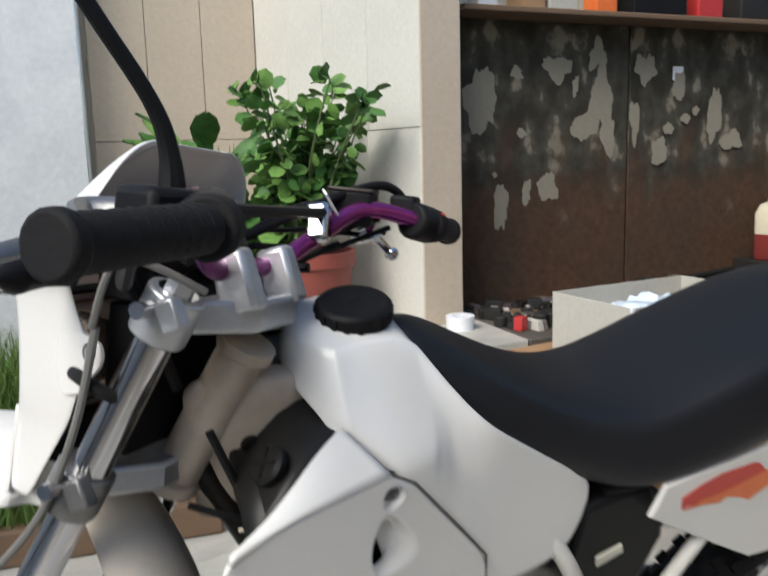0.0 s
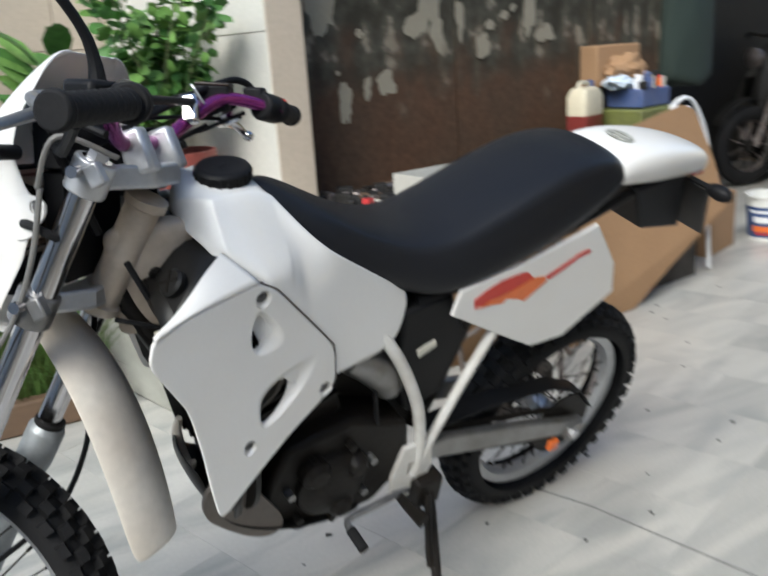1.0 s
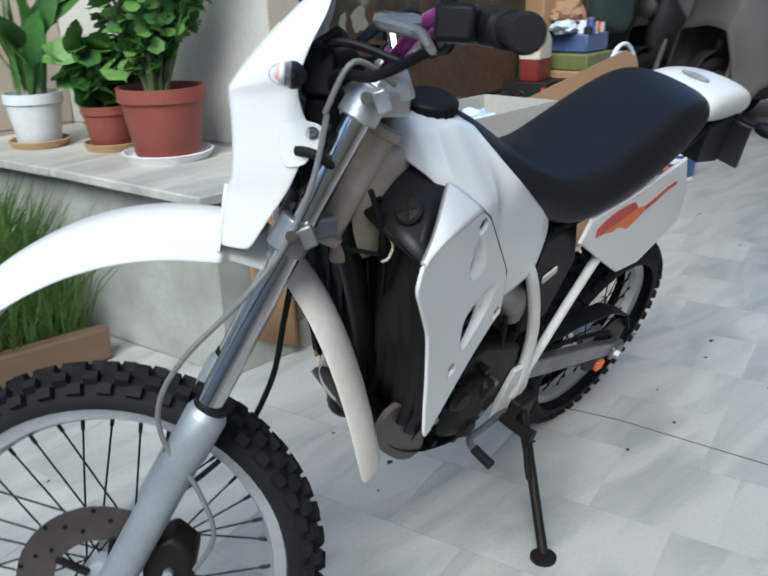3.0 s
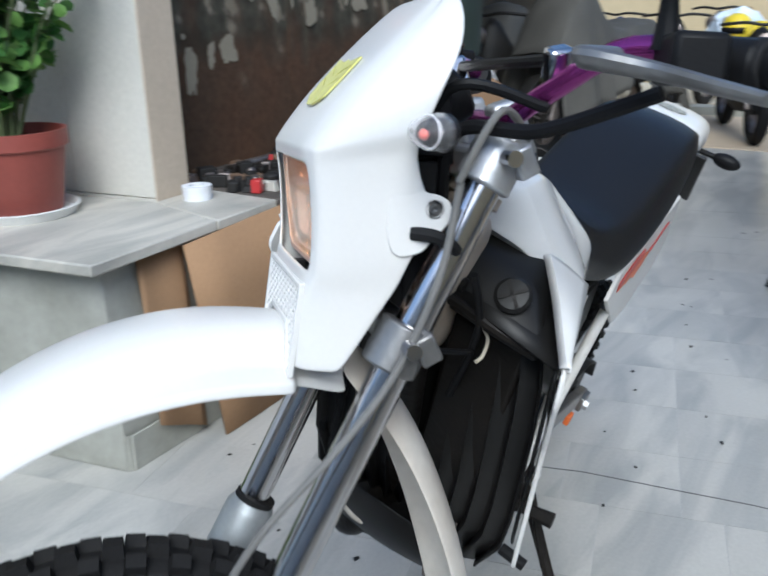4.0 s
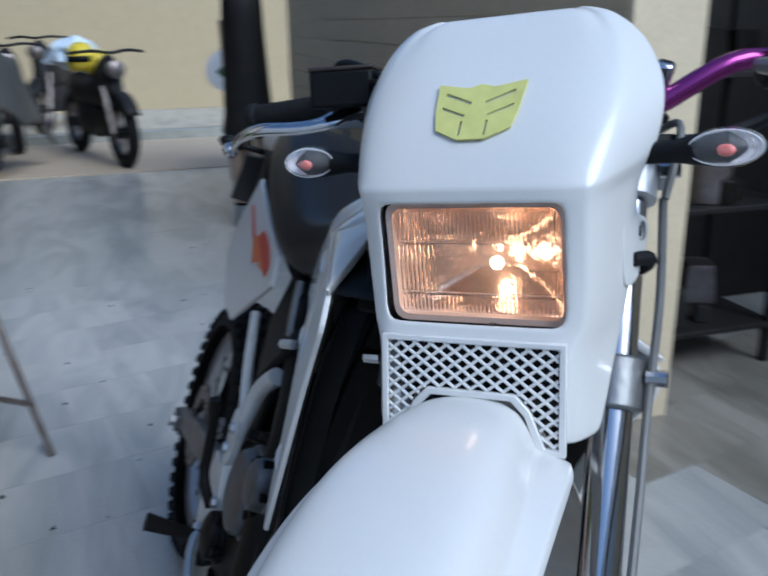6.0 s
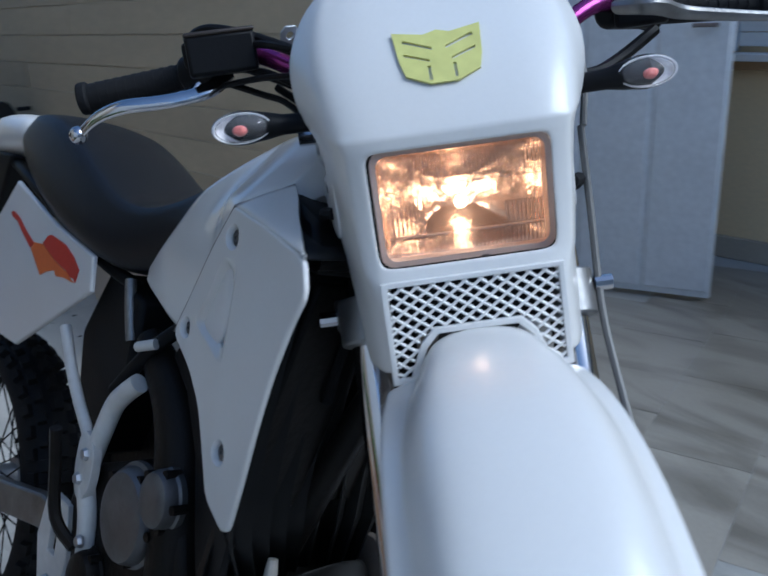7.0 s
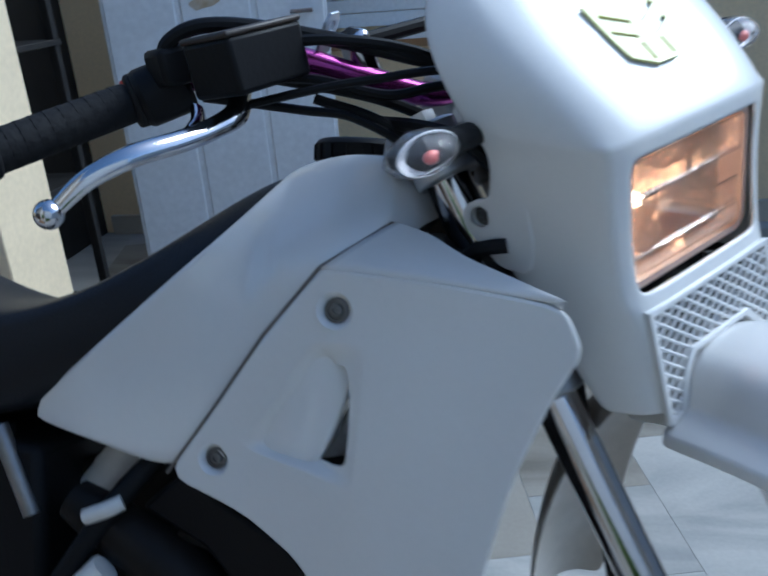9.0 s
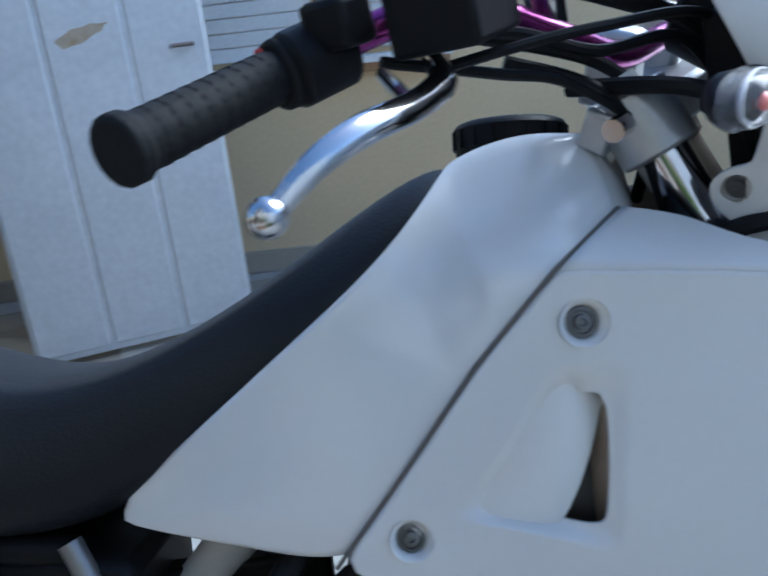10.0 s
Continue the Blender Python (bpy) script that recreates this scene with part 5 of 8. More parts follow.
for side in (-1, 1):
    EAR = [(-1.045, 1.125), (-1.020, 1.121), (-1.012, 1.108), (-0.999, 1.107), (-0.988, 1.101), (-0.985, 1.090), (-0.990, 1.078), (-1.002, 1.066), (-1.012, 1.050), (-1.045, 1.045)]
    bm = plate(soften(EAR, 2), [[(-1.002 + 0.008 * math.cos(k * math.tau / 14), 1.093 + 0.008 * math.sin(k * math.tau / 14)) for k in range(14)]], lambda a, b, d, s=side: (a, s * (0.1250 + 0.21 * (a + 1.0) - d), b), 0.0045, 0.0012)
    fork("cowl_ear", bm, WHITE, cowl, smooth=False)
    bm = bmesh.new()
    lathe(bm, [(0.0082, -0.003), (0.005, -0.0028), (0.0045, 0.0005), (0.002, 0.0005), (0.0, -0.001)], 14, Matrix.Translation((-1.002, side * 0.1235, 1.093)) @ Matrix.Rotation(radians(-90 * side), 4, "X"), cap=False)
    fork("cowl_bolt", bm, SCREWM, cowl, "recessed dull bolt")
    bm = bmesh.new()
    tube(bm, [(-1.022, side * 0.119, 1.070), (-1.004, side * 0.130, 1.069), (-0.985, side * 0.127, 1.060), (-0.972, side * 0.112, 1.050)], 0.0065, 8, 5)
    fork("strap", bm, RUBBER, cowl, "black rubber strap")
    bm = bmesh.new()
    tube(bm, [(-1.020, side * 0.130, 1.162), (-1.026, side * 0.155, 1.163), (-1.029, side * 0.172, 1.164), (-1.027, side * 0.195, 1.165), (-1.027, side * 0.216, 1.165)], [0.0095, 0.010, 0.0135, 0.0165, 0.004], 14, 5)
    ind = fork("indicator", bm, BLACK, cowl, "clear front indicator with a black shell")
    bm = bmesh.new()
    lathe(bm, [(0.0005, 0.0)] + [(1.0 * math.sin(f) * (1.0 if k % 2 else 0.94), 1 - math.cos(f)) for k, f in enumerate([radians(14 + 7.6 * q) for q in range(11)])], 24, cap=False)
    bmesh.ops.transform(bm, matrix=Matrix.Translation((-1.055, side * 0.193, 1.165)) @ Matrix.Rotation(radians(90), 4, "Y") @ Matrix.Diagonal((0.0165, 0.031, 0.028, 1)), verts=bm.verts)
    lens = fork("lens", bm, FROST, ind, "pale clear ribbed lens", solid=0.0012)
    lens.visible_shadow = False
    bm = bmesh.new()
    lathe(bm, [(0.0, 0.0), (0.5, 0.12), (0.85, 0.5), (1.0, 1.0)], 20, cap=False)
    bmesh.ops.transform(bm, matrix=Matrix.Translation((-1.0325, side * 0.193, 1.165)) @ Matrix.Rotation(radians(-90), 4, "Y") @ Matrix.Diagonal((0.0148, 0.0285, 0.007, 1)), verts=bm.verts)
    fork("reflector", bm, SILVER, ind, "pale silvered reflector", solid=0.001)
    bm = bmesh.new()
    bmesh.ops.create_uvsphere(bm, u_segments=12, v_segments=8, radius=1)
    bmesh.ops.transform(bm, matrix=pose(-1.043, side * 0.194, 1.163) @ Matrix.Diagonal((0.0040, 0.0070, 0.0050, 1)), verts=bm.verts)
    fork("bulb", bm, ORANGEL, ind, "pale red bulb")
# yellow shield badge, laid on the sloping face
SHIELD = [(-0.040, 0.030), (-0.012, 0.024), (0.0, 0.028), (0.012, 0.024), (0.040, 0.030), (0.037, -0.004), (0.033, -0.022), (0.012, -0.033), (-0.012, -0.033), (-0.033, -0.022), (-0.037, -0.004)]
SLITS = [[(-0.031, 0.020), (-0.006, 0.008), (-0.006, 0.0045), (-0.032, 0.0165)], [(0.006, 0.008), (0.031, 0.020), (0.032, 0.0165), (0.006, 0.0045)], [(-0.032, 0.004), (-0.010, -0.006), (-0.010, -0.009), (-0.032, 0.0005)], [(0.010, -0.006), (0.032, 0.004), (0.032, 0.0005), (0.010, -0.009)],
         [(-0.0125, -0.013), (-0.010, -0.013), (-0.010, -0.029), (-0.0125, -0.029)], [(0.010, -0.013), (0.0125, -0.013), (0.0125, -0.029), (0.010, -0.029)]]
SLOPE = Matrix.Translation((-1.0755, 0.002, 1.207)) @ Matrix.Rotation(radians(-90), 4, "Z") @ Matrix.Rotation(radians(49), 4, "X")
bm = plate(SHIELD, SLITS, lambda a, b, d: (a, b, -d), 0.002)
bmesh.ops.transform(bm, matrix=SLOPE, verts=bm.verts)
fork("badge", bm, YELLOWD, cowl, "plain yellow shield-shaped badge", smooth=False)
# lamp: bezel, reflector, ribbed glass, bulb
def lamp_at(a, b, d):
    return (-1.1035 - 0.11 * b + d, a - 0.002, 1.0775 + b)


# solid black ring that stands for the shade in the gap round the lamp
bm = plate(rounded(0.0835, 0.057, 0.013), [rounded(0.080, 0.0535, 0.012)], lambda a, b, d: lamp_at(a, b, d + 0.003), 0.03)
fork("lamp_gasket", bm, BLACK, cowl, "black ring standing for the shaded gap round the lamp")
bm = bmesh.new()
box(bm, lamp_at(-0.014, -0.0565, -0.007), (0.008, 0.007, 0.010))
fork("lamp_tab", bm, BLACK, cowl, "small black tab below the lamp", bevel=0.001)
bm = plate(rounded(0.080, 0.0535, 0.012), [rounded(0.0745, 0.048, 0.010)], lamp_at, 0.035)
lamp = fork("headlamp", bm, BEZEL, cowl, "lit rectangular headlamp, warm light")
bm = bmesh.new()
rings = []
for k in range(7):
    f = k / 6
    rings.append([lamp_at(x * (1 - 0.75 * f), y * (1 - 0.7 * f), 0.022 + 0.055 * (f ** 0.6)) for x, y in rounded(0.0755, 0.049, 0.012)])
loft(bm, rings)
bm.faces.ensure_lookup_table()
front = min(bm.faces, key=lambda fc: fc.calc_center_median().x)
bmesh.ops.delete(bm, geom=[front], context="FACES_ONLY")
fork("reflector", bm, REFLECT, lamp, "silvered reflector")
bm = plate(rounded(0.0755, 0.049, 0.011, 6), [], lamp_at, 0.004)
lens = fork("lamp_glass", bm, LAMPG, lamp, "ribbed clear lamp glass", smooth=False)
lens.visible_shadow = False
RIBS = [(-0.070 + 0.0037 * k, 0.020, 0.0445, 0.0017) for k in range(39)] + [(-0.070 + 0.0037 * k, -0.0445, -0.030, 0.0016) for k in range(39)] + [(-0.070 + 0.0040 * k, -0.026, -0.006, 0.0018) for k in range(9)] + [(0.038 + 0.0040 * k, -0.026, 0.015, 0.0018) for k in range(9)]
for x, lo, hi, r in RIBS:
    bm = bmesh.new()
    cyl(bm, lamp_at(x, lo, 0.0055), lamp_at(x, hi, 0.0055), r, 6)
    rb = fork("glass_rib", bm, LAMPG, lens)
    rb.visible_shadow = False
for y in (0.0175, -0.028):
    bm = bmesh.new()
    cyl(bm, lamp_at(-0.071, y, 0.0055), lamp_at(0.071, y, 0.0055), 0.0014, 6)
    rb = fork("glass_rib", bm, LAMPG, lens)
    rb.visible_shadow = False
bm = bmesh.new()
bmesh.ops.create_uvsphere(bm, u_segments=16, v_segments=10, radius=0.0062)
bmesh.ops.translate(bm, vec=lamp_at(-0.002, -0.008, 0.055), verts=bm.verts)
fork("bulb", bm, BULB, lamp, "glowing bulb")
# lattice below the lamp
ARCH = [(-0.083, 0.047), (0.083, 0.047), (0.083, -0.047), (0.060, -0.047), (0.048, -0.016), (0.036, -0.004), (-0.036, -0.004), (-0.048, -0.016), (-0.060, -0.047), (-0.083, -0.047)]
def grille_at(a, b, d):
    return (-1.1235 + 0.10 * b + d, a, 0.968 + b)


INNER = [(-0.077, 0.042), (0.077, 0.042), (0.077, -0.041), (0.0655, -0.041), (0.053, -0.011), (0.040, 0.002), (-0.040, 0.002), (-0.053, -0.011), (-0.0655, -0.041), (-0.077, -0.041)]
gr = fork("grille", plate(ARCH, [INNER], grille_at, 0.006), WHITE, cowl, "white diamond lattice above the fender", bevel=0.0012)


def inside(x, y):
    hit = False
    for (ax_, ay), (bx, by) in zip(INNER, INNER[1:] + INNER[:1]):
        if (ay > y) != (by > y) and x < (bx - ax_) * (y - ay) / (by - ay) + ax_:
            hit = not hit
    return hit


for sgn in (-1, 1):
    for k in range(-14, 15):
        pts = [(k * 0.0145 + sgn * t * 0.0012 * 0.85, -0.05 + 0.0012 * t * 0.62) for t in range(0, 150)]
        run = [p for p in pts if inside(*p)]
        segs, cur = [], []
        for p in pts:
            if inside(*p):
                cur.append(p)
            elif cur:
                segs.append(cur)
                cur = []
        for sg in segs:
            if len(sg) > 4:
                (x0, y0), (x1, y1) = sg[0], sg[-1]
                bm = bmesh.new()
                tube(bm, [grille_at(x0, y0, 0.003), grille_at(x1, y1, 0.003)], 0.0016, 6, 1)
                fork("lattice_bar", bm, WHITE, gr)
for c, sz in (((-1.085, 0, 0.985), (0.03, 0.15, 0.05)), ((-1.0, 0, 1.06), (0.03, 0.165, 0.15)), ((-1.0, 0, 1.17), (0.04, 0.19, 0.06))):
    bm = bmesh.new()
    box(bm, c, sz)
    fork("lamp_bracket", bm, BLACK, cowl, "black bracket inside the cowl", bevel=0.003)

# front fender
SPINE = [(-1.06, 0.947), (-1.108, 0.962), (-1.120, 0.9645), (-1.126, 0.9655), (-1.136, 0.967), (-1.194, 0.970), (-1.256, 0.963), (-1.318, 0.946), (-1.381, 0.916), (-1.437, 0.878), (-1.49, 0.83), (-1.54, 0.775), (-1.57, 0.735)]
HALF = [0.052, 0.058, 0.064, 0.088, 0.092, 0.098, 0.101, 0.102, 0.102, 0.10, 0.096, 0.085, 0.055]
bm = bmesh.new()
rings = []
for (u, w), h in zip(SPINE, HALF):
    c = min(h, 0.052 + 0.16 * max(0.0, -1.12 - u)) if u > -1.45 else h * 0.62
    c = min(c, h * 0.74)
    half = [(0, 0.0), (c * 0.55, -0.002), (c * 0.85, -0.010), (c * 1.0, -0.026), (c * 1.10, -0.040), (max(h * 0.86, c * 1.16), -0.045), (max(h * 0.97, c * 1.2), -0.050), (max(h, c * 1.22), -0.060)]
    rings.append([(u + 0.01 * (v / 0.1) ** 2, v, w + dz) for v, dz in [(-v, d) for v, d in reversed(half)] + half[1:]])
loft(bm, rings, closed=False)
lay = bm.edges.layers.float.new("crease_edge")
bm.verts.ensure_lookup_table()
n = len(rings[0])
for i in range(len(rings) - 1):
    for k, sharp in ((1, 0.6), (3, 0.55), (4, 0.2), (n - 2, 0.6), (n - 4, 0.55), (n - 5, 0.2)):
        e = bm.edges.get((bm.verts[i * n + k], bm.verts[(i + 1) * n + k]))
        if e:
            e[lay] = sharp
fork("front_fender", bm, WHITE, label="white high front fender", solid=0.004, sub=2)
BACK = [(-1.04, 0.935), (-1.0, 0.893), (-0.958, 0.83), (-0.922, 0.75), (-0.895, 0.67), (-0.877, 0.60), (-0.870, 0.575)]
bm = bmesh.new()
rings = []
for k, (u, w) in enumerate(BACK):
    h = [0.05, 0.062, 0.072, 0.076, 0.075, 0.07, 0.06][k]
    rings.append([(u - 0.05 * (1 - math.sqrt(max(0, 1 - (s * 0.92) ** 2))) * 1.0, s * h, w - 0.03 * (1 - math.sqrt(max(0, 1 - (s * 0.92) ** 2)))) for s in (-1, -0.8, -0.45, 0, 0.45, 0.8, 1)])
loft(bm, rings, closed=False)
fork("rear_splash_guard", bm, STAINED, label="stained white splash guard behind the front wheel", solid=0.004, sub=2)

# ---- the courtyard ----
PLASTER = mat("cream_plaster", (0.62, 0.57, 0.47), 0.8, alt=(0.50, 0.45, 0.36), scale=3, bump=0.3, bump_scale=50)
WPLASTER = mat("white_plaster", (0.70, 0.71, 0.71), 0.85, alt=(0.50, 0.52, 0.54), scale=7, amount=0.6, bump=0.9, bump_scale=38)
PILLARW = mat("pale_stone", (0.58, 0.565, 0.51), 0.6, alt=(0.48, 0.46, 0.41), scale=3.5, bump=0.15, bump_scale=60)
PILLARB = mat("beige_stone", (0.50, 0.42, 0.325), 0.6, alt=(0.43, 0.36, 0.275), scale=4, bump=0.15, bump_scale=60)
RUST = mat("rusty_steel", (0.060, 0.043, 0.029), 0.8, 0.0, alt=(0.095, 0.046, 0.025), scale=2.2, amount=1.0, bump=0.35, bump_scale=40, grain=0.2)
nt = RUST.node_tree
nt.nodes["Principled BSDF"].inputs["Specular IOR Level"].default_value = 0.2
hue = [n for n in nt.nodes if n.type == "HUE_SAT"][0]
xyz = nt.nodes.new("ShaderNodeSeparateXYZ")
nt.links.new([n for n in nt.nodes if n.type == "TEX_COORD"][0].outputs["Object"], xyz.inputs[0])
wob = nt.nodes.new("ShaderNodeTexNoise")
wob.inputs["Scale"].default_value, wob.inputs["Detail"].default_value = 5.0, 8
mad = nt.nodes.new("ShaderNodeMath")
mad.operation = "MULTIPLY_ADD"
mad.inputs[1].default_value = 0.9
nt.links.new(wob.outputs[0], mad.inputs[0])
nt.links.new(xyz.outputs["Z"], mad.inputs[2])
ed = nt.nodes.new("ShaderNodeMapRange")
ed.inputs["From Min"].default_value, ed.inputs["From Max"].default_value = 0.36, 0.62
nt.links.new(mad.outputs[0], ed.inputs["Value"])
old = nt.nodes.new("ShaderNodeMix")
old.data_type = "RGBA"
nt.links.new(ed.outputs[0], old.inputs["Factor"])
nt.links.new(hue.outputs[0], old.inputs["A"])
pat = nt.nodes.new("ShaderNodeTexNoise")
pat.inputs["Scale"].default_value, pat.inputs["Detail"].default_value = 9.0, 7
cut = nt.nodes.new("ShaderNodeValToRGB")
cut.color_ramp.elements[0].position, cut.color_ramp.elements[0].color = 0.40, (0.038, 0.034, 0.024, 1)
cut.color_ramp.elements[1].position, cut.color_ramp.elements[1].color = 0.57, (0.075, 0.070, 0.053, 1)
third = cut.color_ramp.elements.new(0.64)
third.color = (0.24, 0.21, 0.16, 1)
nt.links.new(pat.outputs[0], cut.inputs[0])
nt.links.new(cut.outputs[0], old.inputs["B"])
nt.links.new(old.outputs["Result"], nt.nodes["Principled BSDF"].inputs["Base Color"])
FLAKE = mat("old_paint", (0.28, 0.25, 0.19), 0.7, alt=(0.21, 0.185, 0.135), scale=10)
CONCRETE = mat("grey_render", (0.42, 0.42, 0.38), 0.85, alt=(0.21, 0.21, 0.175), scale=4.5, amount=0.95, bump=0.4, bump_scale=40)
SKIRT = mat("beige_skirting", (0.52, 0.46, 0.36), 0.6, alt=(0.42, 0.37, 0.29), scale=5, bump=0.1)
YELLOW = mat("yellow_render", (0.92, 0.725, 0.43), 0.8, alt=(0.87, 0.67, 0.385), scale=2.5, bump=0.25, bump_scale=60)
PLANKM = mat("beige_board_concrete", (0.60, 0.50, 0.33), 0.75, alt=(0.51, 0.42, 0.275), scale=3, bump=0.25, bump_scale=35, rand=0.05, stretch=(0.4, 1, 1))
DOORW = mat("white_door_paint", (0.82, 0.835, 0.85), 0.45, alt=(0.62, 0.64, 0.65), scale=5, bump=0.12, bump_scale=40)
CARD = mat("cardboard", (0.33, 0.20, 0.105), 0.85, alt=(0.27, 0.16, 0.085), scale=4, bump=0.1, bump_scale=80)
GREYCARD = mat("grey_card", (0.45, 0.43, 0.38), 0.8, alt=(0.40, 0.38, 0.33), scale=5)
PAPERW = mat("white_paper", (0.75, 0.76, 0.78), 0.7)
TERRA = mat("terracotta", (0.26, 0.062, 0.045), 0.5, alt=(0.18, 0.045, 0.035), scale=9, bump=0.1)
POTW = mat("white_pot", (0.72, 0.72, 0.70), 0.4, alt=(0.62, 0.62, 0.58), scale=8)
SOIL = mat("soil", (0.05, 0.035, 0.025), 0.95, bump=0.6, bump_scale=60)
LEAF = mat("leaf", (0.085, 0.20, 0.045), 0.5, alt=(0.035, 0.10, 0.02), scale=25, amount=1.0, spec=0.3)
LEAFY = mat("leaf_light", (0.18, 0.32, 0.08), 0.5, alt=(0.08, 0.17, 0.03), scale=25, amount=1.0, spec=0.3)
GRASS = mat("grass", (0.05, 0.10, 0.02), 0.6, alt=(0.13, 0.17, 0.045), scale=9, amount=1.0, spec=0.2)
STEM = mat("stem", (0.12, 0.15, 0.06), 0.6)
STEELG = mat("grey_paint_steel", (0.33, 0.36, 0.39), 0.45, 0.4, alt=(0.22, 0.22, 0.22), scale=14)
TUBEW = mat("white_enamel_tube", (0.72, 0.71, 0.68), 0.35, alt=(0.5, 0.46, 0.4), scale=12)
WOOD = mat("old_wood", (0.16, 0.10, 0.06), 0.7, alt=(0.10, 0.065, 0.04), scale=10, stretch=(1, 6, 6), bump=0.3)
TARP = mat("grey_tarp", (0.085, 0.080, 0.070), 0.75, alt=(0.045, 0.043, 0.038), scale=3, amount=0.9, bump=0.25, bump_scale=60)
# near-black: dark goods, and walls whose colour stands for indoor shade
DARK = mat("dark_clutter_and_shade", (0.010, 0.010, 0.010), 0.6, alt=(0.03, 0.026, 0.022), scale=9, spec=0.3)
SAUCER = mat("tan_saucer", (0.40, 0.27, 0.14), 0.6)
BAGP = mat("thin_plastic_bag", (0.66, 0.74, 0.82), 0.3, alt=(0.45, 0.55, 0.68), scale=14, bump=0.6, bump_scale=25)
BLUE = mat("blue_plastic", (0.05, 0.09, 0.24), 0.5, alt=(0.14, 0.14, 0.18), scale=20, amount=0.5)
GREENB = mat("olive_plastic", (0.17, 0.19, 0.05), 0.5, alt=(0.09, 0.09, 0.04), scale=12, amount=0.8)
REDP = mat("red_plastic", (0.45, 0.03, 0.03), 0.4)
STEEL = mat("bare_steel", (0.30, 0.28, 0.27), 0.45, 0.8, alt=(0.15, 0.10, 0.08), scale=20, amount=0.8)
MARBLE = marble("marble_floor", (0.53, 0.515, 0.475), (0.40, 0.385, 0.35), 0.25, rand=0.05, rough=0.28)
# the same paving with the yard's warmer, dimmer light put into its colour
WARMLIT = marble("warm_lit_marble", (0.37, 0.345, 0.295), (0.25, 0.225, 0.185), 0.25, rand=0.05, rough=0.32, deep=(0.55, 0.54, 0.52))
GROUT = mat("grout", (0.48, 0.48, 0.465), 0.9)
GRIMY = mat("grimy_stone", (0.10, 0.085, 0.07), 0.75, alt=(0.03, 0.027, 0.024), scale=7, amount=1.0, bump=0.3)
LEDGE = marble("marble_ledge", (0.56, 0.53, 0.47), (0.38, 0.355, 0.30), 0.4, 0.05, 0.5)


def slab(name, c, s, m, parent=None, rz=0.0, bevel=0.004, label="", kind="", category=""):
    bm = bmesh.new()
    box(bm, (0, 0, 0), s)
    ob = part(name, bm, m, parent, label, bevel=bevel)
    ob.matrix_local = pose(*c, 0, 0, rz)
    if kind:
        ob["kind"] = kind
    return ob


# walls
slab("wall_north", (1.42, 1.56, 1.6), (2.36, 0.16, 3.2), PLASTER, kind="structure")
pil = slab("wall_pillar", (0.161, 1.30, 1.6), (0.148, 0.22, 3.2), PILLARB, kind="structure", label="beige stone pillar edge")
# west face of the pillar wall, clad in pale slabs
cl = thing("wall_cladding", "pale stone wall cladding in tall slabs", "wall", kind="structure")
WA, WB = Vector((0.085, 1.195, 0)), Vector((-0.085, 2.52, 0))
wd = (WB - WA).normalized()
wang = math.degrees(math.atan2(wd.y, wd.x))
for i in range(4):
    for j in range(5):
        p = WA + wd * (0.165 + 0.331 * i)
        ob = slab("stone_panel", (p.x + 0.03, p.y + 0.003, 0.325 + 0.65 * j + 0.0), (0.3285, 0.06, 0.647), PILLARW, cl, wang, 0.002)
for i in range(3):
    for j in range(5):
        slab("stone_panel", (-0.205 - 0.24 * i, 2.53, 0.325 + 0.65 * j), (0.237, 0.05, 0.647), PILLARB, cl, 0, 0.002)
slab("wall_backing", (-0.35, 2.63, 1.6), (0.95, 0.14, 3.2), PLASTER, kind="structure")
slab("wall_return", (0.11, 1.95, 1.6), (0.1, 1.1, 3.2), PLASTER, kind="structure", rz=wang - 90)
ww = slab("wall_west_part", (-2.3, 2.47, 1.6), (2.9, 0.2, 3.2), WPLASTER, kind="structure", label="rough white painted wall with flaking patches")
slab("wall_far_west", (-4.6, -0.4, 1.2), (0.2, 6.2, 2.4), WPLASTER, kind="structure")

# sheet-steel doors under the dark store
slab("door_1", (0.68, 1.435, 1.10), (0.88, 0.03, 1.17), RUST, kind="structure", label="rusty dark sheet-steel door with peeling paint")
slab("door_2", (1.56, 1.438, 1.10), (0.86, 0.03, 1.17), RUST, kind="structure", label="rusty dark sheet-steel door with peeling paint")
slab("door_4", (2.29, 1.438, 1.10), (0.57, 0.03, 1.17), RUST, kind="structure", label="rusty dark sheet-steel panel beside the doors")
FLAKES = [(0.45, 1.40, 0.09, 0.16), (0.60, 1.50, 0.035, 0.03), (0.78, 1.52, 0.075, 0.06), (0.985, 1.40, 0.06, 0.17), (0.90, 1.30, 0.08, 0.07), (0.62, 1.28, 0.025, 0.022), (1.21, 1.53, 0.06, 0.07), (1.38, 1.46, 0.04, 0.06),
          (1.58, 1.35, 0.045, 0.12), (1.42, 1.33, 0.03, 0.025), (0.74, 1.08, 0.06, 0.07), (0.64, 1.06, 0.025, 0.06), (0.53, 1.02, 0.04, 0.10), (1.33, 1.29, 0.03, 0.03), (1.68, 1.24, 0.06, 0.05), (1.28, 1.20, 0.05, 0.06), (1.15, 1.32, 0.03, 0.10), (0.965, 1.57, 0.055, 0.07), (1.02, 1.27, 0.035, 0.10), (0.50, 1.13, 0.012, 0.012), (0.86, 1.45, 0.02, 0.05), (1.47, 1.36, 0.022, 0.02)]
rf = random.Random(4)
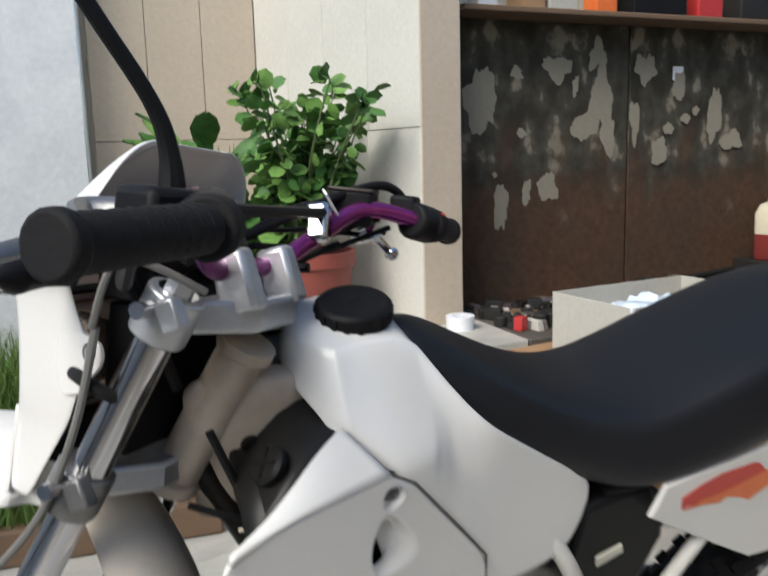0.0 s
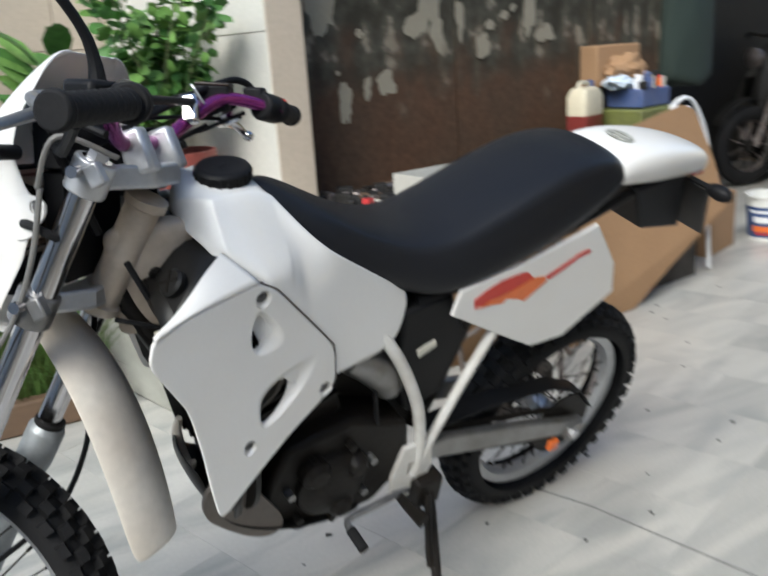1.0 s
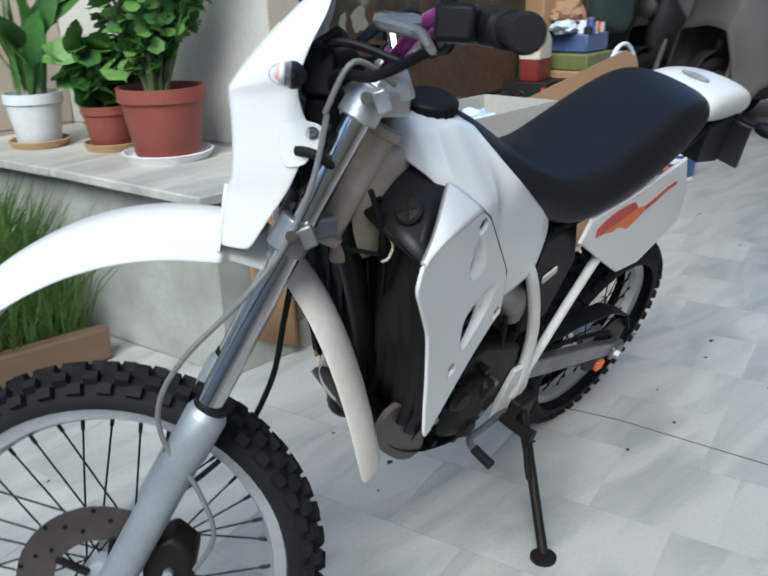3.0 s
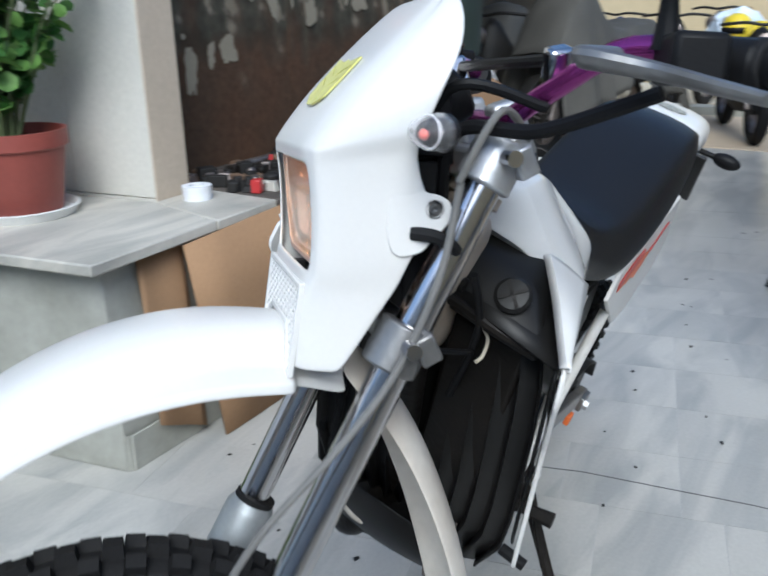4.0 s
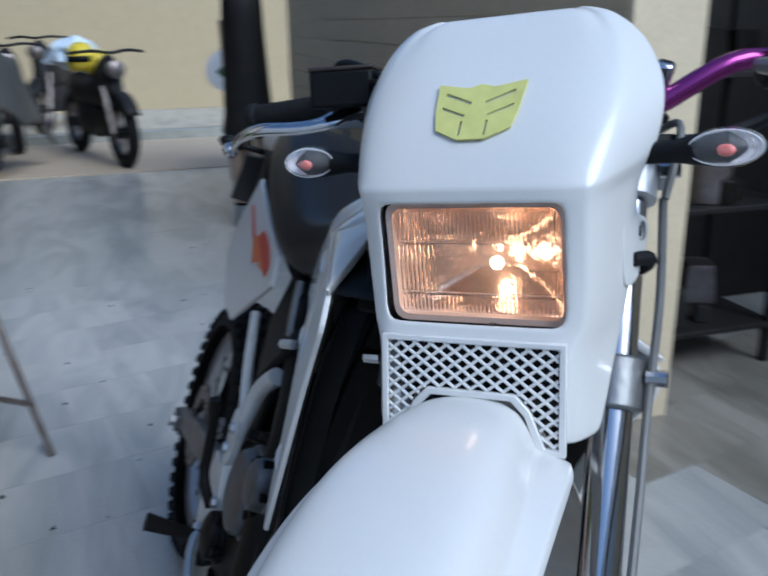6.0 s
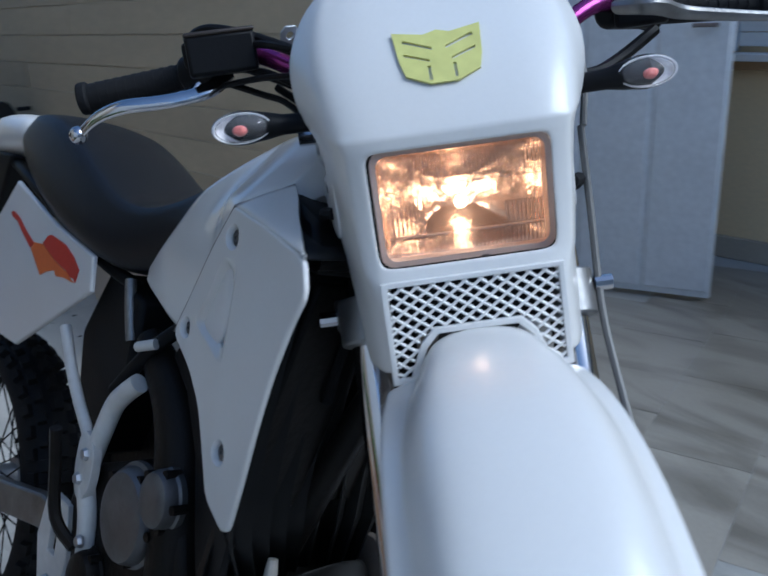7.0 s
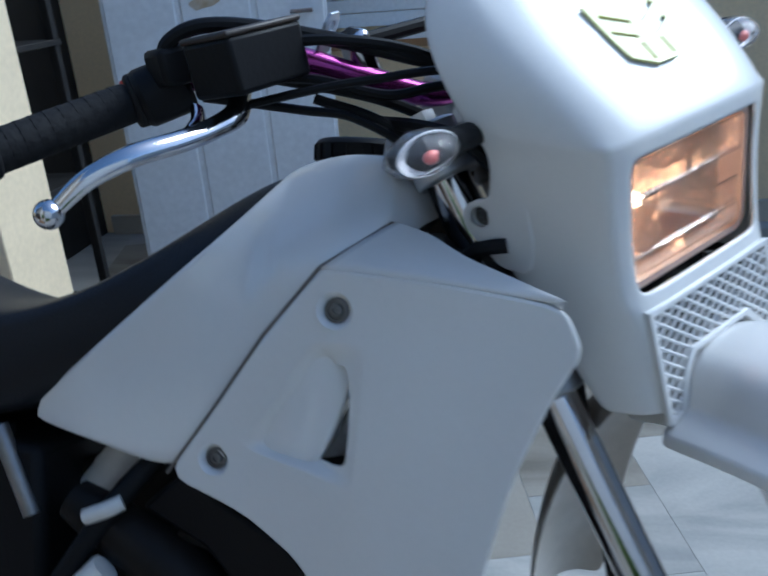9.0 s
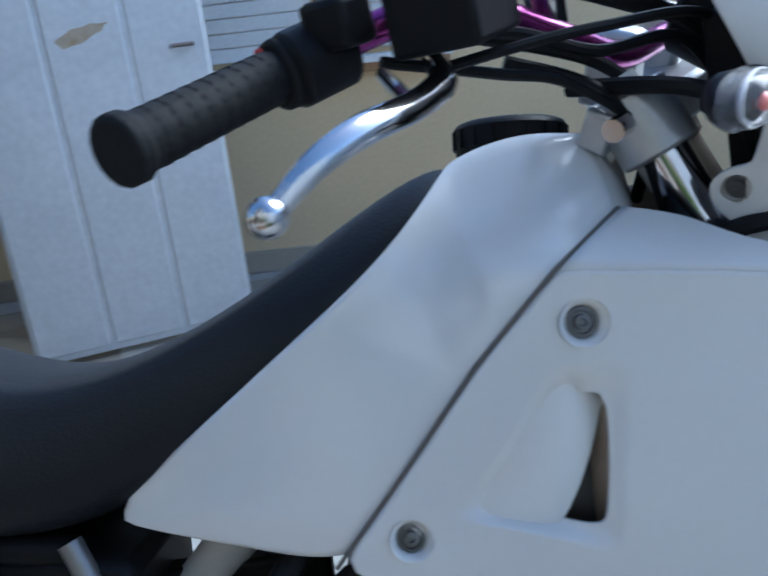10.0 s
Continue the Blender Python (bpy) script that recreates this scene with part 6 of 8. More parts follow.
for i, (x, z, a, b) in enumerate(FLAKES):
    loop = []
    for k in range(52):
        t = k * math.tau / 52
        q = Vector((math.cos(t) * 1.6 + x * 7, math.sin(t) * 1.6 + z * 5, x))
        r = 0.82 + 0.50 * noise.noise(q * 0.8) + 0.17 * noise.noise(q * 2.6) + 0.09 * (rf.random() - 0.5)
        loop.append((x + a * r * math.cos(t), z + b * r * math.sin(t)))
    ob = part("paint_flake", plate(loop, [], lambda p, q, d, y=1.4185 - 0.0003 * i: (p, y + d, q), 0.0015), FLAKE, None, smooth=False)
    ob["kind"] = "structure"
bm = plate([(1.345, 1.535), (1.40, 1.535), (1.40, 1.48), (1.345, 1.48)], [], lambda p, q, d: (p, 1.4165 + d, q), 0.001)
tagged(part("paper_note", bm, PAPERW, None, smooth=False), "small square white paper stuck on the rusty door", "note")
# dark store over the doors: shelf and goods
slab("store_shelf", (1.15, 1.36, 1.695), (1.72, 0.20, 0.02), WOOD, kind="structure")
for nm, lab, cat, c, s, m in (("bottle_crate", "red plastic crate on the shelf over the doors", "crate", (1.42, 1.36, 1.765), (0.13, 0.12, 0.12), REDP), ("tin", "white tin on the shelf over the doors", "tin", (0.42, 1.36, 1.735), (0.08, 0.08, 0.06), PAPERW),
                              ("carton", "small brown carton on the shelf", "box", (0.60, 1.36, 1.755), (0.10, 0.11, 0.10), CARD), ("carton", "pale carton on the shelf", "box", (0.73, 1.36, 1.735), (0.13, 0.10, 0.06), GREYCARD),
                              ("can", "orange oil can on the shelf", "can", (0.93, 1.36, 1.78), (0.10, 0.08, 0.15), ORANGE), ("case", "black tool case on the shelf", "case", (1.16, 1.36, 1.77), (0.26, 0.14, 0.13), BLACK), ("case", "black case on the shelf", "case", (1.75, 1.36, 1.77), (0.36, 0.14, 0.13), DARK)):
    ob = slab(nm, c, s, m, bevel=0.008)
    tagged(ob, lab, cat)

# ledge: rendered bench with a marble top
led = thing("ledge", "rendered masonry ledge with a worn marble top", "ledge", kind="structure")
for loop, m in (([(-0.405, 0.90), (0.30, 0.906), (0.30, 1.415), (0.235, 1.415), (0.235, 1.2), (0.085, 1.19), (-0.09, 2.50), (-0.66, 2.38)], CONCRETE), ([(0.302, 0.906), (2.25, 0.93), (2.25, 1.415), (0.302, 1.415)], GRIMY)):
    part("ledge_body", plate(loop, [], lambda a, b, d: (a, b, 0.612 - d), 0.612), m, led, bevel=0.006)
bm = plate([(-0.385, 0.885), (0.02, 0.888), (0.02, 0.893), (-0.395, 0.893), (-0.66, 2.36), (-0.675, 2.36)], [], lambda a, b, d: (a, b, 0.11 - d), 0.11)
part("plinth", bm, CONCRETE, led, bevel=0.003)
for loop in ([(-0.49, 0.825), (-0.02, 0.845), (0.068, 1.19), (-0.005, 1.70), (-0.60, 1.60)], [(-0.602, 1.605), (-0.006, 1.705), (-0.10, 2.495), (-0.74, 2.36)], [(-0.015, 0.845), (0.272, 0.853), (0.30, 1.41), (0.25, 1.41), (0.24, 1.19), (0.072, 1.185)], [(0.276, 0.853), (1.2, 0.88), (1.2, 1.41), (0.304, 1.41)], [(1.205, 0.88), (2.25, 0.91), (2.25, 1.41), (1.205, 1.41)]):
    part("marble_slab", plate(loop, [], lambda a, b, d: (a, b, 0.645 - d), 0.032), LEDGE if loop[0][0] < 0.1 else GRIMY, led, "worn marble slab" if loop[0][0] < 0.1 else "grimy oil-stained slab", bevel=0.005)


# ---- plants ----
def leaf_mesh(bm, at, d, up, ln, wd, bend=0.3, lobes=0):
    d, up = Vector(d).normalized(), Vector(up)
    side = d.cross(up).normalized()
    if side.length < 0.1:
        side = Vector((1, 0, 0))
    up = side.cross(d).normalized()
    rows = []
    for k, (f, w) in enumerate(((0, 0.06), (0.2, 0.75), (0.5, 1.0), (0.8, 0.7), (1.0, 0.08))):
        if lobes and k in (1, 3):
            w *= 1.25
        p = Vector(at) + d * (ln * f) - up * (bend * ln * f * f)
        rows.append([bm.verts.new(p - side * wd * w * 0.5 + up * wd * 0.12), bm.verts.new(p), bm.verts.new(p + side * wd * w * 0.5 + up * wd * 0.12)])
    for a, b in zip(rows, rows[1:]):
        bm.faces.new((a[0], a[1], b[1], b[0]))
        bm.faces.new((a[1], a[2], b[2], b[1]))


def make_pot(name, label, x, y, z, r, h, m, saucer=None):
    p = thing(name, label, "flower pot", pose(x, y, z))
    bm = bmesh.new()
    lathe(bm, [(0.0, 0.012), (r * 0.70, 0.012), (r * 0.74, 0.02), (r * 0.93, h * 0.80), (r * 0.97, h * 0.80), (r, h * 0.82), (r, h), (r * 0.93, h), (r * 0.9, h * 0.85), (0.0, h * 0.85)], 32, cap=False)
    part("pot_wall", bm, m, p)
    bm = bmesh.new()
    lathe(bm, [(0.0, h * 0.86), (r * 0.9, h * 0.87)], 24, cap=False)
    part("soil", bm, SOIL, p)
    if saucer:
        bm = bmesh.new()
        lathe(bm, [(0.0, 0.0), (r * 0.95, 0.0), (r * 1.06, 0.028), (r * 1.0, 0.03), (r * 0.92, 0.010), (0, 0.010)], 32, cap=False)
        part("saucer", bm, saucer, p)
    return p


def make_bush(name, label, x, y, z, height, spread, n, seed, lo=0.05, hi=0.10):
    rr = random.Random(seed)
    b = thing(name, label, "plant", pose(x, y, z))
    lf, ly = bmesh.new(), bmesh.new()
    for k in range(n):
        a, s = rr.random() * math.tau, rr.random() ** 0.6
        h = height * (0.35 + 0.65 * rr.random())
        top = Vector((math.cos(a) * spread * s * h / height, math.sin(a) * spread * s * h / height, h))
        mid = top * 0.5 + Vector((rr.uniform(-0.02, 0.02), rr.uniform(-0.02, 0.02), 0.04))
        sb = bmesh.new()
        tube(sb, [(top.x * 0.12, top.y * 0.12, 0), mid, top], [0.005, 0.004, 0.0025], 5, 3)
        part("stem", sb, STEM, b)
        for j in range(15):
            f = 0.25 + 0.75 * rr.random() if j < 10 else rr.uniform(0.93, 1.03)
            at = mid * (2 - 2 * f) + top * (2 * f - 1) if f > 0.5 else mid * (2 * f)
            dr = Vector((rr.uniform(-1, 1), rr.uniform(-1, 1), rr.uniform(-0.35, 0.6)))
            ln = rr.uniform(lo, hi) * 0.85
            leaf_mesh(lf if rr.random() < 0.5 else ly, at + dr.normalized() * 0.012, dr, (rr.uniform(-0.9, 0.9), rr.uniform(-0.9, 0.9), rr.uniform(0.2, 1)), ln, ln * 0.95, 0.25, 1)
    o = part("leaves", lf, LEAF, b)
    o["kind"] = "stuff"
    o = part("young_leaves", ly, LEAFY, b)
    o["kind"] = "stuff"
    return b


make_pot("flower_pot", "large red-brown plastic pot on a pale saucer", -0.225, 1.43, 0.645, 0.156, 0.255, TERRA, POTW)
make_bush("geranium", "tall leafy green geranium in the red-brown pot", -0.248, 1.43, 0.86, 0.60, 0.33, 52, 3, 0.042, 0.075)
make_pot("flower_pot", "smaller terracotta pot on a saucer", -0.27, 1.76, 0.645, 0.105, 0.17, TERRA, SAUCER)
make_bush("pot_plant", "low broad-leaved green plant in a terracotta pot", -0.27, 1.76, 0.79, 0.24, 0.20, 14, 8, 0.08, 0.15)
make_pot("flower_pot", "white ribbed plastic pot on a tan saucer", -0.43, 2.06, 0.645, 0.112, 0.21, POTW, SAUCER)
sn = thing("snake_plant", "snake plant and peace lily with long leaves in the white pot", "plant", pose(-0.43, 2.06, 0.83))
rr = random.Random(12)
for k in range(16):
    bm = bmesh.new()
    a = rr.random() * math.tau
    leaf_mesh(bm, (math.cos(a) * 0.05, math.sin(a) * 0.05, 0), (math.cos(a) * 0.12 + 0.05, math.sin(a) * 0.12, 1), (math.cos(a), math.sin(a), 0.1), rr.uniform(0.25, 0.46), 0.022, 0.03)
    part("blade", bm, LEAF, sn)
for k in range(22):
    bm = bmesh.new()
    a = rr.uniform(1.6, 5.6)
    h = rr.uniform(0.10, 0.42)
    e = Vector((math.cos(a) * 0.10, math.sin(a) * 0.08, h))
    tube(bm, [(0, 0, 0), e * 0.6, e], 0.003, 5, 3)
    ln = rr.uniform(0.16, 0.25)
    leaf_mesh(bm, e, (math.cos(a) * 0.55 + rr.uniform(-0.2, 0.2), math.sin(a) * 0.45, rr.uniform(0.35, 0.9)), (-math.cos(a) * 0.5 + rr.uniform(-0.5, 0.5), -0.55 + rr.uniform(-0.4, 0.4), 0.7), ln, ln * 0.46, 0.35)
    part("broad_leaf", bm, LEAFY if k % 3 == 0 else LEAF, sn)
# overgrown bed beside the ledge
bed = thing("planting_bed", "overgrown bed of feathery green grass", "plant", pose(-1.05, 1.85, 0), kind="stuff")
rr = random.Random(21)
bm, b2 = bmesh.new(), bmesh.new()
for k in range(9500):
    x, y = rr.uniform(-0.62, 0.36), rr.uniform(-0.42, 0.48)
    x -= 0.10 * y
    h = (0.30 + 0.34 * rr.random()) * (1.0 - 0.5 * max(0, -y - 0.1))
    dx, dy = rr.uniform(-0.26, 0.26), rr.uniform(-0.28, 0.2)
    t = bm if rr.random() < 0.7 else b2
    w = 0.0026
    p = [Vector((x, y, 0.02)), Vector((x + dx * 0.35, y + dy * 0.35, h * 0.6)), Vector((x + dx, y + dy, h))]
    v = [t.verts.new(p[0] + Vector((-w, 0, 0))), t.verts.new(p[0] + Vector((w, 0, 0))), t.verts.new(p[1] + Vector((w, 0, 0))), t.verts.new(p[1] + Vector((-w, 0, 0))), t.verts.new(p[2])]
    t.faces.new((v[0], v[1], v[2], v[3]))
    t.faces.new((v[3], v[2], v[4]))
for nm, t, m in (("grass_blades", bm, GRASS), ("young_blades", b2, LEAFY)):
    o = part(nm, t, m, bed, smooth=False)
    o["kind"] = "stuff"
slab("bed_kerb", (-1.07, 1.40, 0.06), (0.95, 0.06, 0.12), WOOD, None, -6, 0.01, kind="structure", label="dark timber edge of the bed")
slab("bed_soil", (-1.10, 1.88, 0.03), (0.95, 0.92, 0.05), SOIL, kind="structure")

# ---- things on and before the ledge ----
def make_canister():
    c = thing("jerrycan", "cream plastic canister half full of red fluid on the ledge", "canister", pose(1.72, 1.20, 0.745, 0, 0, 12))
    bm = bmesh.new()
    loft(bm, [[(x * k, y * k, z) for x, y in rounded(0.085, 0.055, 0.02)] for z, k in ((0, 0.94), (0.01, 1.0), (0.105, 1.0))])
    part("fluid_part", bm, mat("red_fluid", (0.20, 0.035, 0.03), 0.35), c, "dark red lower half")
    bm = bmesh.new()
    loft(bm, [[(x * k, y * k, z) for x, y in rounded(0.085, 0.055, 0.02)] for z, k in ((0.1055, 1.0), (0.19, 1.0), (0.225, 0.8), (0.235, 0.5))])
    part("body", bm, mat("cream_poly", (0.60, 0.54, 0.40), 0.45), c)
    bm = bmesh.new()
    tube(bm, [(-0.06, 0, 0.20), (-0.05, 0, 0.25), (0.02, 0, 0.25), (0.05, 0, 0.215)], 0.011, 8, 4)
    part("handle", bm, mat("cream_poly_dark", (0.55, 0.5, 0.38), 0.45), c)
    bm = bmesh.new()
    lathe(bm, [(0.02, 0.225), (0.02, 0.262), (0.0, 0.264)], 14, pose(0.045, 0, 0), cap=False)
    part("cap", bm, BLUE, c, "blue screw cap")


make_canister()
o = slab("carton", (1.74, 1.21, 0.694), (0.24, 0.24, 0.097), DARK, None, 8, 0.004)
tagged(o, "low dark carton under the canister", "box")
bm = bmesh.new()
lathe(bm, [(0.025, 0), (0.045, 0), (0.047, 0.045), (0.025, 0.045), (0.025, 0)], 24, pose(0.165, 1.09, 0.645), cap=False)
tagged(part("tape_roll", bm, PAPERW, None), "roll of white tape on the ledge", "tape")
rr = random.Random(5)
for k in range(14):
    L = rr.uniform(0.5, 1.5)
    x, y, a = 0.35 + 0.11 * k + rr.uniform(0, 0.2), 1.10 + rr.uniform(-0.10, 0.22), rr.uniform(-9, 9)
    bm = bmesh.new()
    r = rr.uniform(0.006, 0.014)
    tube(bm, [(-L / 2, 0, r), (L / 2, 0, r + rr.uniform(0, 0.04))], r, 8, 1)
    o = part("steel_rod", bm, STEEL if k % 3 else DARK, None)
    o.matrix_world = pose(min(x + L / 2, 2.2 - L / 2), y, 0.646, 0, 0, a)
    tagged(o, "rusty steel rod lying on the ledge", "rod", "rods on the ledge")
for k in range(210):
    x, y = rr.uniform(0.27, 2.1), rr.uniform(0.95, 1.37)
    s = (rr.uniform(0.025, 0.09), rr.uniform(0.02, 0.06), rr.uniform(0.015, 0.05))
    m = [STEEL, DARK, DARK, ENGINE, DARK, WOOD, ENGINE, STEEL, DARK, DARK, (REDP, GREYCARD, DARK, WOOD)[k % 4]][k % 11]
    bm = bmesh.new()
    if k % 3 == 0:
        lathe(bm, [(s[0] * 0.3, 0), (s[0] * 0.45, 0), (s[0] * 0.45, s[2]), (s[0] * 0.2, s[2] * 1.2)], 12)
    else:
        box(bm, (0, 0, s[2] / 2), s, taper=rr.uniform(0.6, 1))
    o = part("scrap_part", bm, m, None, bevel=0.003)
    o.matrix_world = pose(x, y, 0.6455, 0, 0, rr.uniform(0, 180))
    tagged(o, "small red spare part on the ledge" if m is REDP else "small pale offcut on the ledge" if m is GREYCARD else "small greasy metal spare part on the ledge", "scrap", "scrap on the ledge")
for x, y, r in ((0.92, 1.05, 0.028), (1.62, 1.08, 0.03), (0.66, 1.18, 0.022)):
    o = thing("red_funnel", "small red plastic funnel on the ledge", "funnel", pose(x, y, 0.645))
    bm = bmesh.new()
    lathe(bm, [(r, 0), (r * 1.02, r * 0.5), (r * 0.35, r * 1.5), (r * 0.3, r * 2.6)], 16)
    part("cone", bm, REDP, o)
# leaning sheets of cardboard
def lean_sheet(name, label, pts, thick):
    a, b, c, d = [Vector(p) for p in pts]
    nrm = (b - a).cross(d - a).normalized() * thick
    bm = bmesh.new()
    n = 8
    rows = [[a.lerp(b, i / n).lerp(d.lerp(c, i / n), j / 3) + nrm * (math.sin(i * 0.9 + j) * 0.8) for i in range(n + 1)] for j in range(4)]
    loft(bm, rows, closed=False)
    return tagged(part(name, bm, CARD, None, solid=thick), label, "cardboard")


lean_sheet("cardboard_sheet", "large brown cardboard sheet leaning against the ledge", [(-0.11, 0.80, 0.002), (1.15, 0.83, 0.002), (1.15, 0.868, 0.655), (-0.17, 0.838, 0.61)], 0.006)
bm = plate([(1.18, 0.0), (1.60, 0.0), (1.85, 0.14), (2.30, 0.36), (2.22, 0.60), (2.10, 0.84), (2.02, 0.875), (1.60, 0.80), (1.18, 0.735)], [[(1.78, 0.60), (1.795, 0.60), (1.795, 0.57), (1.78, 0.57)]], lambda a, b, d: (a, 0.775 + 0.12 * b + 0.01 * math.sin(a * 5) + d, b + 0.002), 0.006)
tagged(part("cardboard_sheet", bm, CARD, None, smooth=False), "torn brown cardboard sheet leaning against the ledge", "cardboard")
bm = bmesh.new()
tube(bm, [(1.96, 0.955, 0.66), (2.05, 0.955, 0.86), (2.2, 0.96, 0.88), (2.33, 0.96, 0.68), (2.35, 0.95, 0.40), (2.36, 0.93, 0.012)], 0.011, 8, 8)
tagged(part("white_cable", bm, PAPERW, None), "thick white cable hooped over the ledge edge", "cable")
lean_sheet("cardboard_strip", "narrow cardboard strip beside the marble corner", [(-0.30, 0.865, 0.11), (-0.13, 0.86, 0.03), (-0.13, 0.887, 0.60), (-0.30, 0.885, 0.60)], 0.005)

# folding stool with the box
st = thing("folding_stool", "rusty tubular folding stool", "stool", pose(0, 0, 0))
for a, b in (((0.54, 0.725, 0.0), (0.37, 0.60, 0.535)), ((0.685, 0.36, 0.0), (0.82, 0.50, 0.535)), ((0.98, 0.60, 0.0), (0.80, 0.60, 0.535)), ((0.93, 0.74, 0.0), (0.84, 0.72, 0.535))):
    bm = bmesh.new()
    tube(bm, [a, b], 0.011, 10, 1)
    part("leg", bm, STEEL, st, "rust-flecked steel leg")
for a, b in (((0.50, 0.69, 0.16), (0.785, 0.465, 0.40)), ((0.72, 0.40, 0.16), (0.42, 0.635, 0.40)), ((0.37, 0.60, 0.525), (0.40, 0.44, 0.525)), ((0.80, 0.48, 0.525), (0.84, 0.72, 0.525)), ((0.37, 0.60, 0.525), (0.84, 0.72, 0.525)), ((0.40, 0.44, 0.525), (0.80, 0.48, 0.525))):
    bm = bmesh.new()
    tube(bm, [a, b], 0.009, 8, 1)
    part("rail", bm, STEEL, st)
for k in range(3):
    bm = bmesh.new()
    box(bm, (0.62, 0.50 + 0.11 * k, 0.542), (0.54, 0.10, 0.014), 4)
    part("seat_slat", bm, WOOD, st, bevel=0.002)
cb = thing("cardboard_box", "open grey cardboard box with a plastic bag inside, on the stool", "box", pose(0.60, 0.655, 0.5495, 0, 0, 3))
for nm, c, s_, m in (("bottom", (0, 0, 0.004), (0.52, 0.315, 0.006), GREYCARD), ("panel", (-0.265, 0, 0.124), (0.005, 0.33, 0.244), GREYCARD), ("panel", (0.265, 0, 0.124), (0.005, 0.33, 0.244), GREYCARD), ("panel", (0, -0.163, 0.124), (0.524, 0.005, 0.244), GREYCARD), ("panel", (0, 0.163, 0.124), (0.524, 0.005, 0.244), GREYCARD)):
    slab(nm, c, s_, m, cb, 0, 0.001)
slab("lower_flap", (-0.2715, 0, 0.034), (0.005, 0.336, 0.066), PAPERW, cb, 0, 0.001, "white lower flap")
slab("corner_tape", (-0.267, -0.166, 0.124), (0.010, 0.010, 0.246), PAPERW, cb, 0, 0.001, "white taped corner")
bm = bmesh.new()
bmesh.ops.create_icosphere(bm, subdivisions=4, radius=1)
for v in bm.verts:
    v.co = Vector((v.co.x * 0.14, v.co.y * 0.14, v.co.z * 0.11)) * (1 + 0.35 * noise.noise(v.co * 3) + 0.12 * noise.noise(v.co * 9))
o = part("plastic_bag", bm, BAGP, None)
o.matrix_world = pose(0.55, 0.655, 0.665)
tagged(o, "crumpled pale blue plastic bag in the box", "bag")
o = slab("wood_offcut", (1.10, 0.70, 0.055), (0.20, 0.09, 0.11), CARD, None, 14, 0.004)
tagged(o, "pale wooden offcut on the floor", "wood block")

# paint bucket
bk = thing("paint_bucket", "white paint bucket with a bright printed label and wire handle", "bucket", pose(3.17, 1.10, 0))
bm = bmesh.new()
lathe(bm, [(0.0, 0.0), (0.105, 0.0), (0.128, 0.25), (0.136, 0.25), (0.136, 0.265), (0.122, 0.265), (0.10, 0.02), (0, 0.02)], 32, cap=False)
part("body", bm, POTW, bk)
LAB = mat("bucket_label", (0.05, 0.09, 0.24), 0.4, alt=(0.03, 0.06, 0.16), scale=9, amount=1.0)
bm = bmesh.new()
lathe(bm, [(0.1085, 0.02), (0.1265, 0.20)], 32, cap=False)
part("label_band", bm, LAB, bk, "blue and orange printed band")
for k, (z, h, span, m) in enumerate(((0.125, 0.035, 30, PAPERW), (0.07, 0.035, 34, ORANGE), (0.172, 0.016, 40, PAPERW), (0.042, 0.012, 26, REDP))):
    bm = bmesh.new()
    r = 0.1085 + 0.1 * (z - 0.02) + 0.0015
    loft(bm, [[((r + 0.1 * q) * math.cos(radians(200 - span + span * j / 5)), (r + 0.1 * q) * math.sin(radians(200 - span + span * j / 5)), z + q) for j in range(11)] for q in (-h / 2, h / 2)], closed=False)
    part("printed_bar", bm, m, bk, smooth=False, solid=0.0008)
bm = bmesh.new()
tube(bm, [(0, -0.135, 0.25), (0.07, -0.10, 0.30), (0.10, 0, 0.33), (0.07, 0.10, 0.30), (0, 0.135, 0.25)], 0.003, 6, 5)
part("handle", bm, STEEL, bk)
# boxes and tubs at the end of the ledge
for nm, lab, cat, c, sz, m, rz in (("carton", "low brown carton under the olive tub", "box", (2.05, 1.17, 0.711), (0.36, 0.30, 0.13), CARD, 6), ("carton", "pale dusty carton beside the canister", "box", (1.90, 1.27, 0.705), (0.13, 0.15, 0.12), CARD, -24),
                                   ("tub", "blue plastic tub of oddments", "tub", (2.07, 1.17, 0.905), (0.24, 0.20, 0.09), BLUE, 5), ("tub", "olive green tub under a blue tub", "tub", (2.05, 1.16, 0.817), (0.32, 0.26, 0.08), GREENB, 5),
                                   ("carton", "torn brown carton stacked against the wall", "box", (2.06, 1.345, 1.06), (0.30, 0.12, 0.20), CARD, -3), ("carton", "dark carton against the wall behind the tubs", "box", (2.03, 1.365, 0.802), (0.38, 0.08, 0.315), DARK, 0),
                                   ("carton", "brown carton on the floor past the ledge", "box", (2.70, 1.25, 0.16), (0.36, 0.30, 0.32), CARD, 14), ("bottle", "white plastic oil bottle on the ledge", "bottle", (2.17, 0.99, 0.75), (0.06, 0.06, 0.21), PAPERW, 0)):
    o = slab(nm, c, sz, m, None, rz, 0.008)
    tagged(o, lab, cat)
